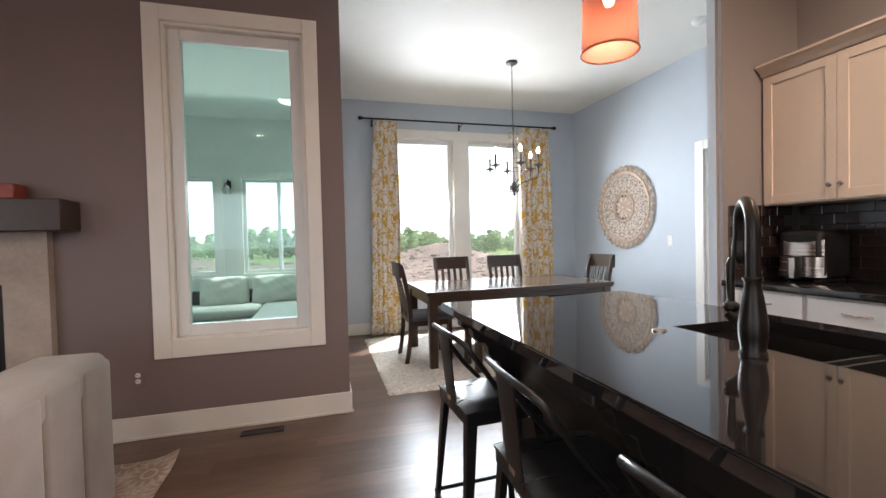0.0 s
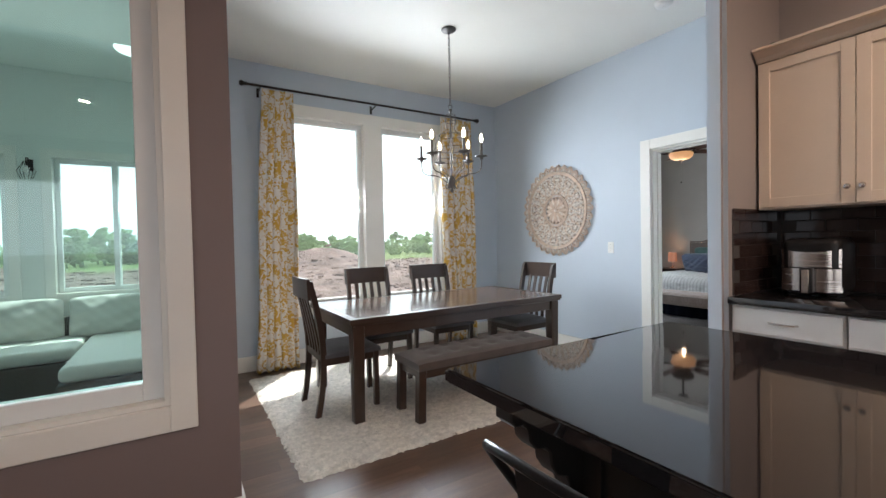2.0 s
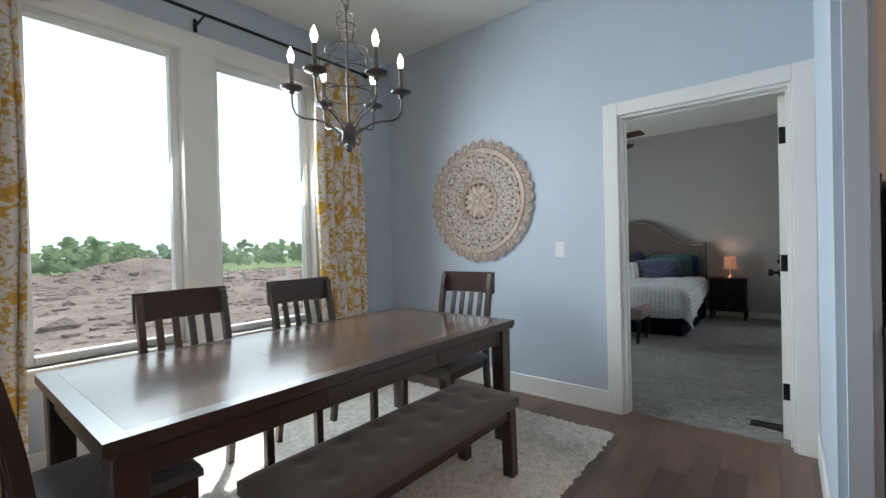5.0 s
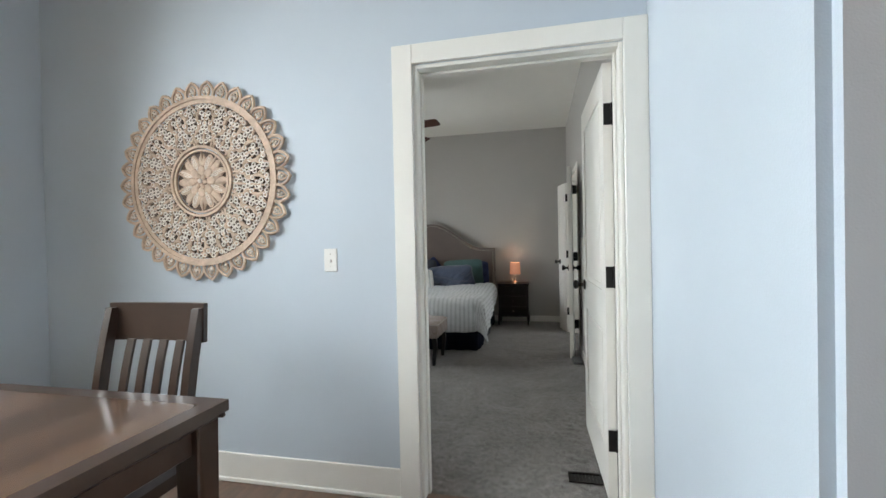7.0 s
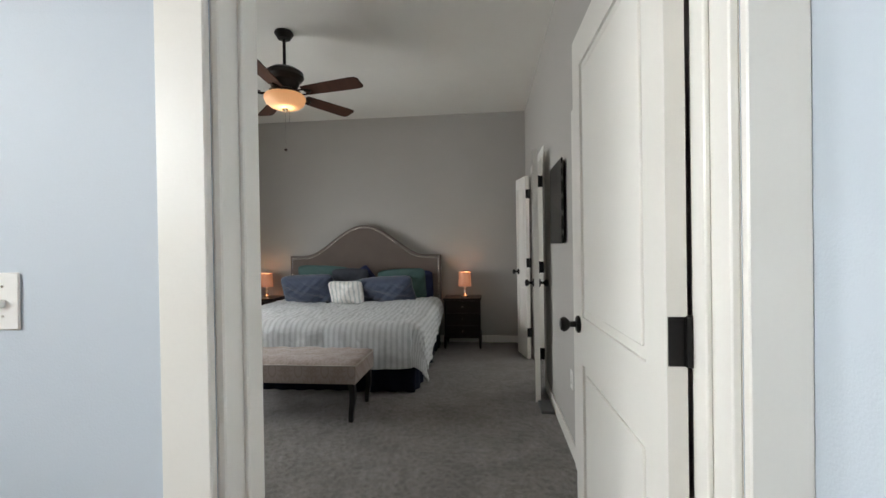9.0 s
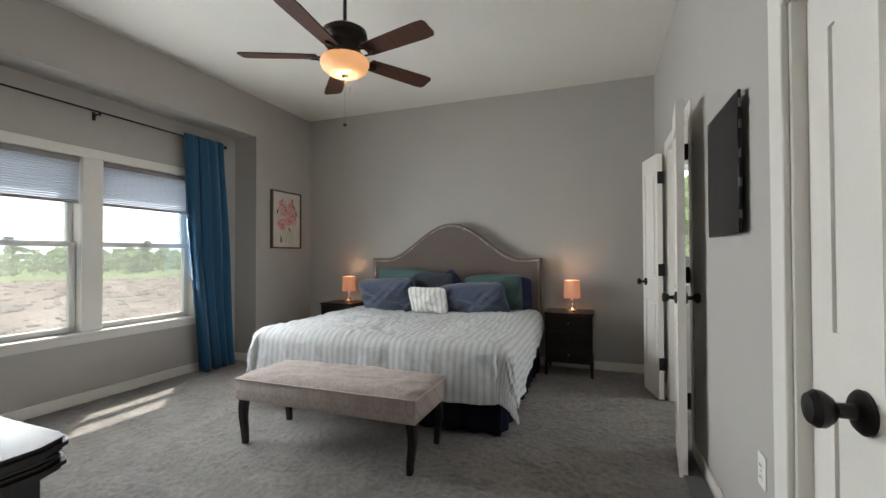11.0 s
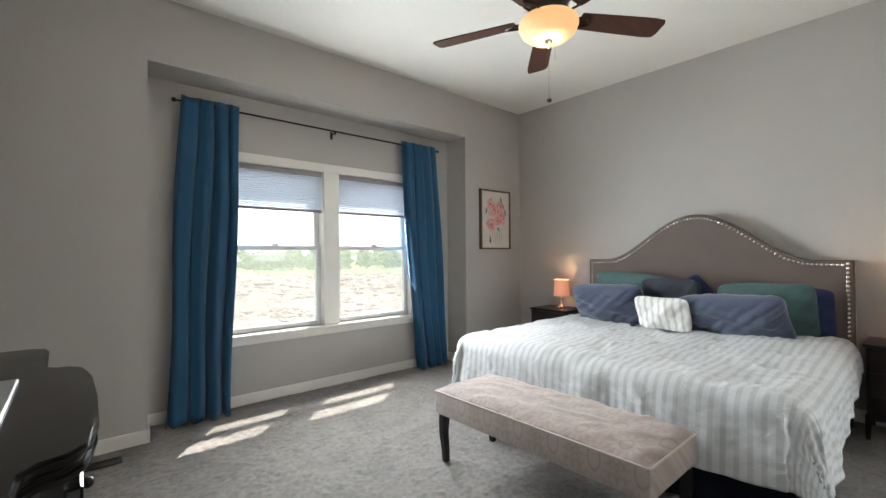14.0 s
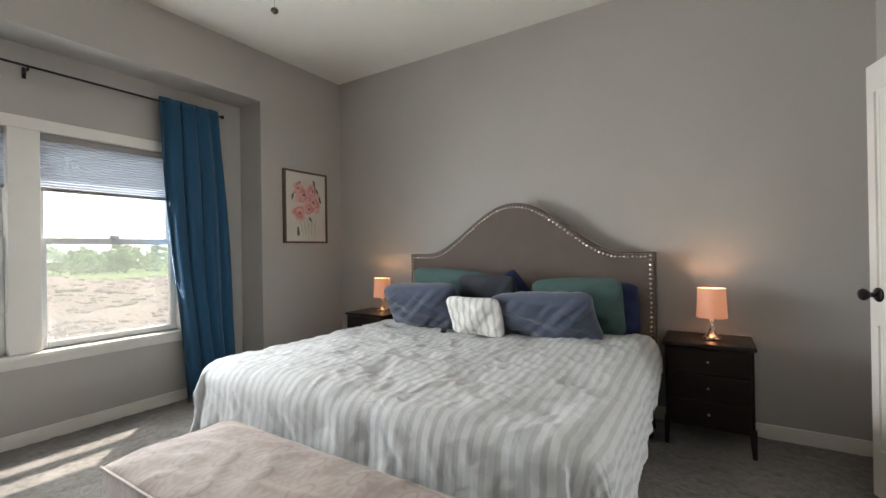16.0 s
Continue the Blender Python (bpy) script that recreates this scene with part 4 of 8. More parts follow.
# ---- dining room ----
def cushion_top(bm, x0, x1, y0, y1, z0, z1, crown=0.02, nx=10, ny=10, r=0.03, tuft=()):
    """A padded slab with a crowned top; tuft: (x, y) places of pressed buttons."""
    g = {}
    for i in range(nx + 1):
        for j in range(ny + 1):
            a, b = i / nx, j / ny
            x, y = x0 + (x1 - x0) * a, y0 + (y1 - y0) * b
            e = min(1, min(a, 1 - a) * (x1 - x0) / r) * 0.5 + 0.5
            f = min(1, min(b, 1 - b) * (y1 - y0) / r) * 0.5 + 0.5
            z = z1 + crown * (1 - (2 * a - 1) ** 4) * (1 - (2 * b - 1) ** 4) - (1 - e * f) * 0.022
            for tx, ty in tuft:
                z -= 0.013 * math.exp(-((x - tx) ** 2 + (y - ty) ** 2) / 0.0016)
            g[i, j] = bm.verts.new((x, y, z))
    for i in range(nx):
        for j in range(ny):
            bm.faces.new((g[i, j], g[i + 1, j], g[i + 1, j + 1], g[i, j + 1]))
    rim = [g[i, 0] for i in range(nx + 1)] + [g[nx, j] for j in range(1, ny + 1)] + [g[i, ny] for i in range(nx - 1, -1, -1)] + [g[0, j] for j in range(ny - 1, 0, -1)]
    low = [bm.verts.new((v.co.x, v.co.y, z0)) for v in rim]
    for i in range(len(rim)):
        j = (i + 1) % len(rim)
        bm.faces.new((low[i], low[j], rim[j], rim[i]))
    bm.faces.new(list(reversed(low)))


def slat_curve(bm, x, w, t, z0, z1, lean, bow):
    """An upright slat leaning back over its height; w wide in x, t thick in y."""
    n = 7
    rows = []
    for i in range(n + 1):
        s = i / n
        y = -lean(s) + bow * math.sin(math.pi * s)
        z = z0 + (z1 - z0) * s
        rows.append([bm.verts.new((x + dx * w / 2, y + dy * t / 2, z)) for dx, dy in ((-1, -1), (1, -1), (1, 1), (-1, 1))])
    for a, b in zip(rows, rows[1:]):
        for i in range(4):
            j = (i + 1) % 4
            bm.faces.new((a[i], a[j], b[j], b[i]))
    bm.faces.new(list(reversed(rows[0])))
    bm.faces.new(rows[-1])


def dining_chair(m):
    """Faces +y in its own frame; back at -y."""
    c = thing("dining_chair", m, "dark brown wooden slat-back chair with padded grey seat", "chair", "chairs round the dining table")
    lean = lambda s: 0.20 + 0.09 * s * s
    for sx in (-1, 1):
        bm = bmesh.new()
        n = 9
        rows = []
        for i in range(n + 1):
            s = i / n
            z = 1.0 * s
            y = -0.20 - 0.05 * (1 - s / 0.45) ** 2 * (s < 0.45) - 0.09 * max(0, (s - 0.45) / 0.55) ** 1.6
            hw = 0.021
            rows.append([bm.verts.new((sx * 0.205 + dx * 0.016, y + dy * hw, z)) for dx, dy in ((-1, -1), (1, -1), (1, 1), (-1, 1))])
        for a, b in zip(rows, rows[1:]):
            for i in range(4):
                j = (i + 1) % 4
                bm.faces.new((a[i], a[j], b[j], b[i]))
        bm.faces.new(list(reversed(rows[0])))
        bm.faces.new(rows[-1])
        part("back_leg", bm, M_TABLEW, c)
        bm = bmesh.new()
        vs = box(bm, sx * 0.2 - 0.02, sx * 0.2 + 0.02, 0.19, 0.23, 0, 0.43, bevel=0.003)
        part("front_leg", bm, M_TABLEW, c)
        bm = bmesh.new()
        box(bm, sx * 0.2 - 0.011, sx * 0.2 + 0.011, -0.18, 0.19, 0.37, 0.43, bevel=0.002)
        part("side_rail", bm, M_TABLEW, c)
    bm = bmesh.new()
    box(bm, -0.18, 0.18, 0.2, 0.222, 0.37, 0.43, bevel=0.002)
    part("front_rail", bm, M_TABLEW, c)
    bm = bmesh.new()
    box(bm, -0.19, 0.19, -0.215, -0.195, 0.40, 0.45, bevel=0.002)
    part("back_rail", bm, M_TABLEW, c)
    bm = bmesh.new()
    n = 10
    ring = []
    for i in range(n + 1):
        a = i / n * 2 - 1
        x, y = a * 0.225, -0.295 - 0.012 * (1 - a * a)
        ring.append([bm.verts.new((x, y + dy, z)) for dy, z in ((-0.011, 0.865 + 0.004 * (1 - a * a)), (0.011, 0.865 + 0.004 * (1 - a * a)), (0.004, 1.018), (-0.018, 1.018))])
    for a, b in zip(ring, ring[1:]):
        for i in range(4):
            j = (i + 1) % 4
            bm.faces.new((a[i], b[i], b[j], a[j]))
    bm.faces.new(ring[0])
    bm.faces.new(list(reversed(ring[-1])))
    bmesh.ops.recalc_face_normals(bm, faces=bm.faces[:])
    part("crest_rail", bm, M_TABLEW, c)
    for x in (-0.117, -0.039, 0.039, 0.117):
        bm = bmesh.new()
        slat_curve(bm, x, 0.034, 0.012, 0.44, 0.872, lambda s: 0.205 + 0.085 * s * s, -0.012)
        part("slat", bm, M_TABLEW, c)
    bm = bmesh.new()
    cushion_top(bm, -0.225, 0.225, -0.19, 0.245, 0.425, 0.468, crown=0.022)
    part("seat", bm, M_SEAT, c, "padded dark grey fabric seat", smooth=50)
    return c


RUGZ = 0.014
chair = dining_chair(pose(1.535, 4.75, RUGZ, 0, 0, -90))
copy_thing(chair, pose(2.05, 5.16, RUGZ, 0, 0, 180))
copy_thing(chair, pose(2.76, 5.17, RUGZ, 0, 0, 178))
copy_thing(chair, pose(3.44, 4.76, RUGZ, 0, 0, 91))

TX0, TX1, TY0, TY1 = 1.44, 3.505, 4.245, 5.275
t = thing("dining_table", ((TX0 + TX1) / 2, (TY0 + TY1) / 2, RUGZ), "large brown wooden dining table with plank top", "table")
hx, hy = (TX1 - TX0) / 2, (TY1 - TY0) / 2
nb = 9
for i in range(nb):
    for a, b in ((-hx, -0.33), (-0.33, 0.33), (0.33, hx)):
        bm = bmesh.new()
        y0 = -hy + 0.06 + i * (2 * hy - 0.12) / nb
        box(bm, a + 0.0012 + (0.06 if a == -hx else 0), b - 0.0012 - (0.06 if b == hx else 0), y0, y0 + (2 * hy - 0.12) / nb, 0.712, 0.742)
        part("plank", bm, M_TABLEP, t)
bm = bmesh.new()
for b in ((-hx, hx, -hy, -hy + 0.06, 0.706, 0.742), (-hx, hx, hy - 0.06, hy, 0.706, 0.742), (-hx, -hx + 0.06, -hy + 0.06, hy - 0.06, 0.706, 0.742), (hx - 0.06, hx, -hy + 0.06, hy - 0.06, 0.706, 0.742)):
    box(bm, *b)
part("top_border", bm, M_TABLEW, t, smooth=0)
bm = bmesh.new()
for b in ((-hx + 0.012, hx - 0.012, -hy + 0.012, -hy + 0.03, 0.69, 0.708), (-hx + 0.012, hx - 0.012, hy - 0.03, hy - 0.012, 0.69, 0.708), (-hx + 0.012, -hx + 0.03, -hy, hy, 0.69, 0.705), (hx - 0.03, hx - 0.012, -hy, hy, 0.69, 0.705)):
    box(bm, *b, bevel=0.004)
part("moulding", bm, M_TABLEW, t)
for b in ((-hx + 0.11, hx - 0.11, -hy + 0.04, -hy + 0.062, 0.605, 0.70), (-hx + 0.11, hx - 0.11, hy - 0.062, hy - 0.04, 0.605, 0.70), (-hx + 0.04, -hx + 0.062, -hy + 0.11, hy - 0.11, 0.605, 0.70), (hx - 0.062, hx - 0.04, -hy + 0.11, hy - 0.11, 0.605, 0.70)):
    bm = bmesh.new()
    box(bm, *b, bevel=0.003)
    if b[1] - b[0] > 1:
        for x in (-0.33, 0.33):
            box(bm, x - 0.004, x + 0.004, b[2] - 0.003, b[3] + 0.003, 0.61, 0.70)
    part("apron", bm, M_TABLEW, t)
for sx in (-1, 1):
    for sy in (-1, 1):
        bm = bmesh.new()
        x, y = sx * (hx - 0.065), sy * (hy - 0.065)
        vs = box(bm, x - 0.045, x + 0.045, y - 0.045, y + 0.045, 0, 0.705, bevel=0.005)
        for v in bm.verts:
            if v.co.z < 0.1:
                v.co.x, v.co.y = x + (v.co.x - x) * 0.82, y + (v.co.y - y) * 0.82
        part("leg", bm, M_TABLEW, t)

b0 = thing("dining_bench", (2.482, 4.205, RUGZ), "wooden dining bench with tufted dark brown-grey cushion", "bench")
for sx in (-1, 1):
    for sy in (-1, 1):
        bm = bmesh.new()
        x, y = sx * 0.605, sy * 0.15
        box(bm, x - 0.03, x + 0.03, y - 0.03, y + 0.03, 0, 0.37, bevel=0.004)
        for v in bm.verts:
            if v.co.z < 0.1:
                v.co.x += sx * 0.012
        part("leg", bm, M_TABLEW, b0)
for b in ((-0.575, 0.575, -0.165, -0.145, 0.305, 0.372), (-0.575, 0.575, 0.145, 0.165, 0.305, 0.372), (-0.62, -0.595, -0.12, 0.12, 0.305, 0.372), (0.595, 0.62, -0.12, 0.12, 0.305, 0.372)):
    bm = bmesh.new()
    box(bm, *b, bevel=0.003)
    part("rail", bm, M_TABLEW, b0)
tufts = [(x, y) for x in (-0.45, -0.27, -0.09, 0.09, 0.27, 0.45) for y in (-0.08, 0.08)]
bm = bmesh.new()
cushion_top(bm, -0.645, 0.645, -0.195, 0.195, 0.37, 0.435, crown=0.018, nx=64, ny=22, r=0.05, tuft=tufts)
part("cushion", bm, M_BENCHC, b0, "tufted dark brown-grey velvet cushion", smooth=60)
for x, y in tufts:
    bm = bmesh.new()
    ball(bm, (x, y, 0.437), 0.008, sz=0.5, u=10, v=6)
    part("button", bm, M_BENCHC, b0)

# shaggy rug with a ragged pile
rnd = random.Random(4)


def shag(name, x0, x1, y0, y1, material, label, step, pile, fringe=0.012):
    nx, ny = int((x1 - x0) / step), int((y1 - y0) / step)
    rng = np.random.default_rng(7)
    xs, ys = np.linspace(x0, x1, nx + 1), np.linspace(y0, y1, ny + 1)
    X, Y = np.meshgrid(xs, ys, indexing="ij")
    Z = 0.008 + pile * rng.random(X.shape)
    edge = (np.arange(nx + 1)[:, None] % nx == 0) | (np.arange(ny + 1)[None, :] % ny == 0)
    X = X + rng.normal(0, step * 0.25, X.shape) + np.where(edge, rng.normal(0, fringe * 0.5, X.shape), 0)
    Y = Y + rng.normal(0, step * 0.25, Y.shape) + np.where(edge, rng.normal(0, fringe * 0.5, Y.shape), 0)
    Z = np.where(edge, 0.001, Z)
    co = np.stack([X, Y, Z], -1).reshape(-1, 3)
    i, j = np.meshgrid(np.arange(nx), np.arange(ny), indexing="ij")
    a = (i * (ny + 1) + j).ravel()
    me = bpy.data.meshes.new(name)
    me.from_pydata(co.tolist(), [], np.stack([a, a + ny + 1, a + ny + 2, a + 1], -1).tolist())
    me.materials.append(material)
    smooth_mesh(me, 180)
    return tagged(new(name, me), label, "rug")


shag("area_rug", 0.99, 3.925, 3.775, 5.82, M_RUG, "cream and beige shaggy area rug under the table", 0.018, 0.016)

# curtains and rod
rod = thing("curtain_rod", (2.44, 5.98, 2.855), "long black metal curtain rod with round finials", "curtain rod")
bm = bmesh.new()
cyl(bm, (-1.37, 0, 0), (1.37, 0, 0), 0.012, n=12)
part("pole", bm, M_BRONZE, rod)
for s in (-1, 1):
    bm = bmesh.new()
    lathe(bm, [(0.012, 0), (0.022, 0.006), (0.022, 0.014), (0.014, 0.02), (0.026, 0.04), (0.028, 0.052), (0.018, 0.068), (0, 0.072)], n=16)
    moved(bm, bm.verts[:], Matrix.Translation((s * 1.37, 0, 0)) @ Matrix.Rotation(s * math.pi / 2, 4, "Y"))
    part("finial", bm, M_BRONZE, rod)
for x in (-1.25, -0.02, 1.25):
    bm = bmesh.new()
    cyl(bm, (x, 0, -0.012), (x, 0.14, -0.03), 0.007, n=8)
    box(bm, x - 0.012, x + 0.012, 0.143, 0.157, -0.07, 0.02, bevel=0.002)
    sweep(bm, [(x, -0.013, 0.004), (x, -0.01, -0.012), (x, 0, -0.016), (x, 0.012, -0.012)], 0.005, n=6)
    part("bracket", bm, M_BRONZE, rod)
curtain("curtain", (1.205, 1.515), (1.085, 1.50), 5.99, 0.012, 2.84, 5.5, 0.032, M_YELLOW, "mustard and white floral curtain panel drawn aside", "dining curtains", 3)
curtain("curtain", (3.30, 3.76), (3.33, 3.80), 5.99, 0.012, 2.84, 5.5, 0.032, M_YELLOW, "mustard and white floral curtain panel drawn aside", "dining curtains", 8)

# chandelier
CH = (2.52, 4.59, 0.0)
ch = thing("chandelier", (CH[0], CH[1], CEIL), "aged grey iron chandelier with six candle lights", "chandelier")
dz = -CEIL
bm = bmesh.new()
lathe(bm, [(0, 0), (0.062, 0), (0.065, -0.006), (0.06, -0.016), (0.03, -0.026), (0.012, -0.03), (0.01, -0.045), (0, -0.046)], n=28)
part("canopy", bm, M_IRON, ch)
zz, k = CEIL - 0.045, 0
while zz > 2.475:
    bm = bmesh.new()
    pts = []
    for i in range(13):
        a = 2 * math.pi * i / 12
        q = (0.0085 * math.cos(a), 0, 0.019 * math.sin(a)) if k % 2 else (0, 0.0085 * math.cos(a), 0.019 * math.sin(a))
        pts.append((q[0], q[1], zz - 0.019 + q[2] - CEIL))
    sweep(bm, pts, 0.0022, n=6)
    part("chain_link", bm, M_IRON, ch)
    zz -= 0.031
    k += 1
bm = bmesh.new()
sweep(bm, [(0.02 * math.cos(a / 12 * 6.283), 0, 2.46 - CEIL + 0.02 * math.sin(a / 12 * 6.283)) for a in range(13)], 0.003, n=6)
lathe(bm, [(0.0, 2.445 + dz), (0.012, 2.44 + dz), (0.016, 2.425 + dz), (0.007, 2.41 + dz), (0.0065, 1.86 + dz)], n=12)
part("stem", bm, M_IRON, ch)
bm = bmesh.new()
lathe(bm, [(0.008, 1.86 + dz), (0.02, 1.85 + dz), (0.034, 1.82 + dz), (0.036, 1.79 + dz), (0.026, 1.765 + dz), (0.012, 1.75 + dz), (0.012, 1.735 + dz), (0.018, 1.725 + dz), (0.008, 1.71 + dz), (0, 1.708 + dz)], n=20)
part("hub", bm, M_IRON, ch)
for i in range(6):
    a = 2 * math.pi * i / 6 + 0.35
    ca, sa = math.cos(a), math.sin(a)
    bm = bmesh.new()
    pts = []
    for r, z in ((0.02, 1.765), (0.045, 1.745), (0.055, 1.765), (0.045, 1.785), (0.04, 1.80), (0.07, 1.825), (0.115, 1.855), (0.165, 1.868), (0.215, 1.872), (0.248, 1.888), (0.263, 1.922), (0.266, 1.97), (0.266, 2.00)):
        pts.append((r * ca, r * sa, z + dz))
    sweep(bm, pts, 0.0052, n=7)
    arm = part("arm", bm, M_IRON, ch)
    bm = bmesh.new()
    lathe(bm, [(0, 1.983 + dz), (0.012, 1.988 + dz), (0.014, 2.003 + dz), (0.05, 2.015 + dz), (0.052, 2.021 + dz), (0.016, 2.019 + dz), (0.014, 2.038 + dz), (0, 2.039 + dz)], c=(0.266 * ca, 0.266 * sa, 0), n=18)
    part("drip_cup", bm, M_IRON, arm)
    bm = bmesh.new()
    lathe(bm, [(0.0115, 2.033 + dz), (0.0115, 2.131 + dz), (0.008, 2.137 + dz), (0, 2.137 + dz)], c=(0.266 * ca, 0.266 * sa, 0), n=12)
    part("candle_sleeve", bm, M_CANDLE, arm)
    bm = bmesh.new()
    lathe(bm, [(0.006, 2.135 + dz), (0.012, 2.148 + dz), (0.0165, 2.165 + dz), (0.013, 2.186 + dz), (0.006, 2.204 + dz), (0, 2.215 + dz)], c=(0.266 * ca, 0.266 * sa, 0), n=12)
    part("bulb", bm, M_BULB, arm, "lit flame-shaped bulb")
for i in range(6):
    a = 2 * math.pi * (i + 0.5) / 6 + 0.35
    bm = bmesh.new()
    pts = [(r * math.cos(a), r * math.sin(a), z + dz) for r, z in ((0.01, 2.40), (0.05, 2.385), (0.05, 2.33), (0.035, 2.27), (0.06, 2.235), (0.105, 2.21), (0.115, 2.17), (0.145, 2.13), (0.15, 2.07), (0.135, 2.0), (0.10, 1.93), (0.05, 1.87), (0.02, 1.85))]
    sweep(bm, pts, 0.0022, n=5)
    part("cage_wire", bm, M_IRON, ch)
for r, z in ((0.05, 2.33), (0.105, 2.21), (0.15, 2.09), (0.13, 1.99)):
    bm = bmesh.new()
    sweep(bm, [(r * math.cos(q / 28 * 6.2832), r * math.sin(q / 28 * 6.2832), z + dz) for q in range(29)], 0.0025, n=5)
    part("cage_ring", bm, M_IRON, ch)
bulb_light("chandelier_light", (CH[0], CH[1], 2.32), 1.2, (1.0, 0.8, 0.55), 0.02)


# carved wall medallion
def ring_strip(bm, r0, r1, t0, t1, n=96, fn=None):
    """A flat ring between radii, from t0 to t1 thick, in the y-z plane facing -x."""
    vs = []
    for i in range(n):
        a = 2 * math.pi * i / n
        q0, q1 = (r0, r1) if fn is None else fn(a)
        c, s = math.cos(a), math.sin(a)
        vs.append([bm.verts.new((x, r * c, r * s)) for r, x in ((q0, -t0), (q1, -t0), (q1, -t1), (q0, -t1))])
    for i in range(n):
        a, b = vs[i], vs[(i + 1) % n]
        for k in range(4):
            m = (k + 1) % 4
            bm.faces.new((a[k], a[m], b[m], b[k]))


def yz(r, a, x):
    return (x, r * math.cos(a), r * math.sin(a))


md = thing("wall_medallion", (RX0, 5.012, 1.613), "round whitewashed carved wooden lacework wall panel", "wall decor")
R = 0.53
bm = bmesh.new()
ring_strip(bm, 0.438, 0.456, 0.012, 0.030)
ring_strip(bm, 0.418, 0.438, 0.012, 0.022)
bmesh.ops.recalc_face_normals(bm, faces=bm.faces[:])
part("outer_ring", bm, M_CARVED, md)
bm = bmesh.new()
ring_strip(bm, 0.178, 0.192, 0.012, 0.030)
ring_strip(bm, 0.160, 0.170, 0.012, 0.026)
bmesh.ops.recalc_face_normals(bm, faces=bm.faces[:])
part("inner_ring", bm, M_CARVED, md)
# brown plates stand in for the shaded wall behind the open carving
bm = bmesh.new()
ring_strip(bm, 0.192, 0.416, 0.002, 0.007)
ring_strip(bm, 0.004, 0.160, 0.002, 0.007)
bmesh.ops.recalc_face_normals(bm, faces=bm.faces[:])
part("backing", bm, mat("gap_shade_brown", (0.12, 0.085, 0.065), 0.8, scale=20, vary=0.3, bump=0.001, bscale=90), md, "dark brown plate painted as shade in the carved gaps")
NL = 34
for i in range(NL):
    a = 2 * math.pi * i / NL
    bm = bmesh.new()
    rim = ((-0.006, -0.090), (0.020, -0.090), (0.036, -0.078), (0.051, -0.058), (0.064, -0.032), (0.074, 0.0))
    sweep(bm, [yz(0.458 + r, a + da, -0.018) for r, da in rim + tuple((r, -da) for r, da in rim[-2::-1])], 0.0085, n=6)
    for s in (-1, 1):
        sweep(bm, [yz(0.456, a + s * 0.012, -0.018), yz(0.474, a + s * 0.04, -0.021), yz(0.494, a + s * 0.034, -0.019), yz(0.514, a, -0.018)], [0.005, 0.007, 0.006, 0.004], n=6)
    petal = part("edge_scallop", bm, M_CARVED, md)
    bm = bmesh.new()
    for dr, da in ((0.034, 0.0), (0.018, -0.017), (0.018, 0.017)):
        ball(bm, yz(0.458 + dr, a + da, -0.021), 0.0085, u=8, v=5)
    part("trefoil", bm, M_CARVEDL, petal, "whitewashed carved trefoil")


def spiral(bm, r, a, turn, size, width):
    """A leafy scroll that starts at (r, a) and curls in."""
    pts, rad = [], []
    c = Vector((0, r * math.cos(a), r * math.sin(a)))
    for i in range(18):
        s = i / 17
        q = a + turn * (0.3 + 4.6 * s)
        rr = size * (1 - 0.82 * s)
        pts.append((-0.016 - 0.004 * math.sin(3 * s), c.y + rr * math.cos(q), c.z + rr * math.sin(q)))
        rad.append(width * (0.55 + 0.6 * math.sin(math.pi * min(1, s * 1.2 + 0.1))))
    sweep(bm, pts, rad, n=6)


def floret(bm, r, a, size):
    c = (-0.018, r * math.cos(a), r * math.sin(a))
    pts = [(c[0], c[1] + size * math.cos(k / 10 * 6.2832), c[2] + size * math.sin(k / 10 * 6.2832)) for k in range(11)]
    sweep(bm, pts, size * 0.42, n=6)


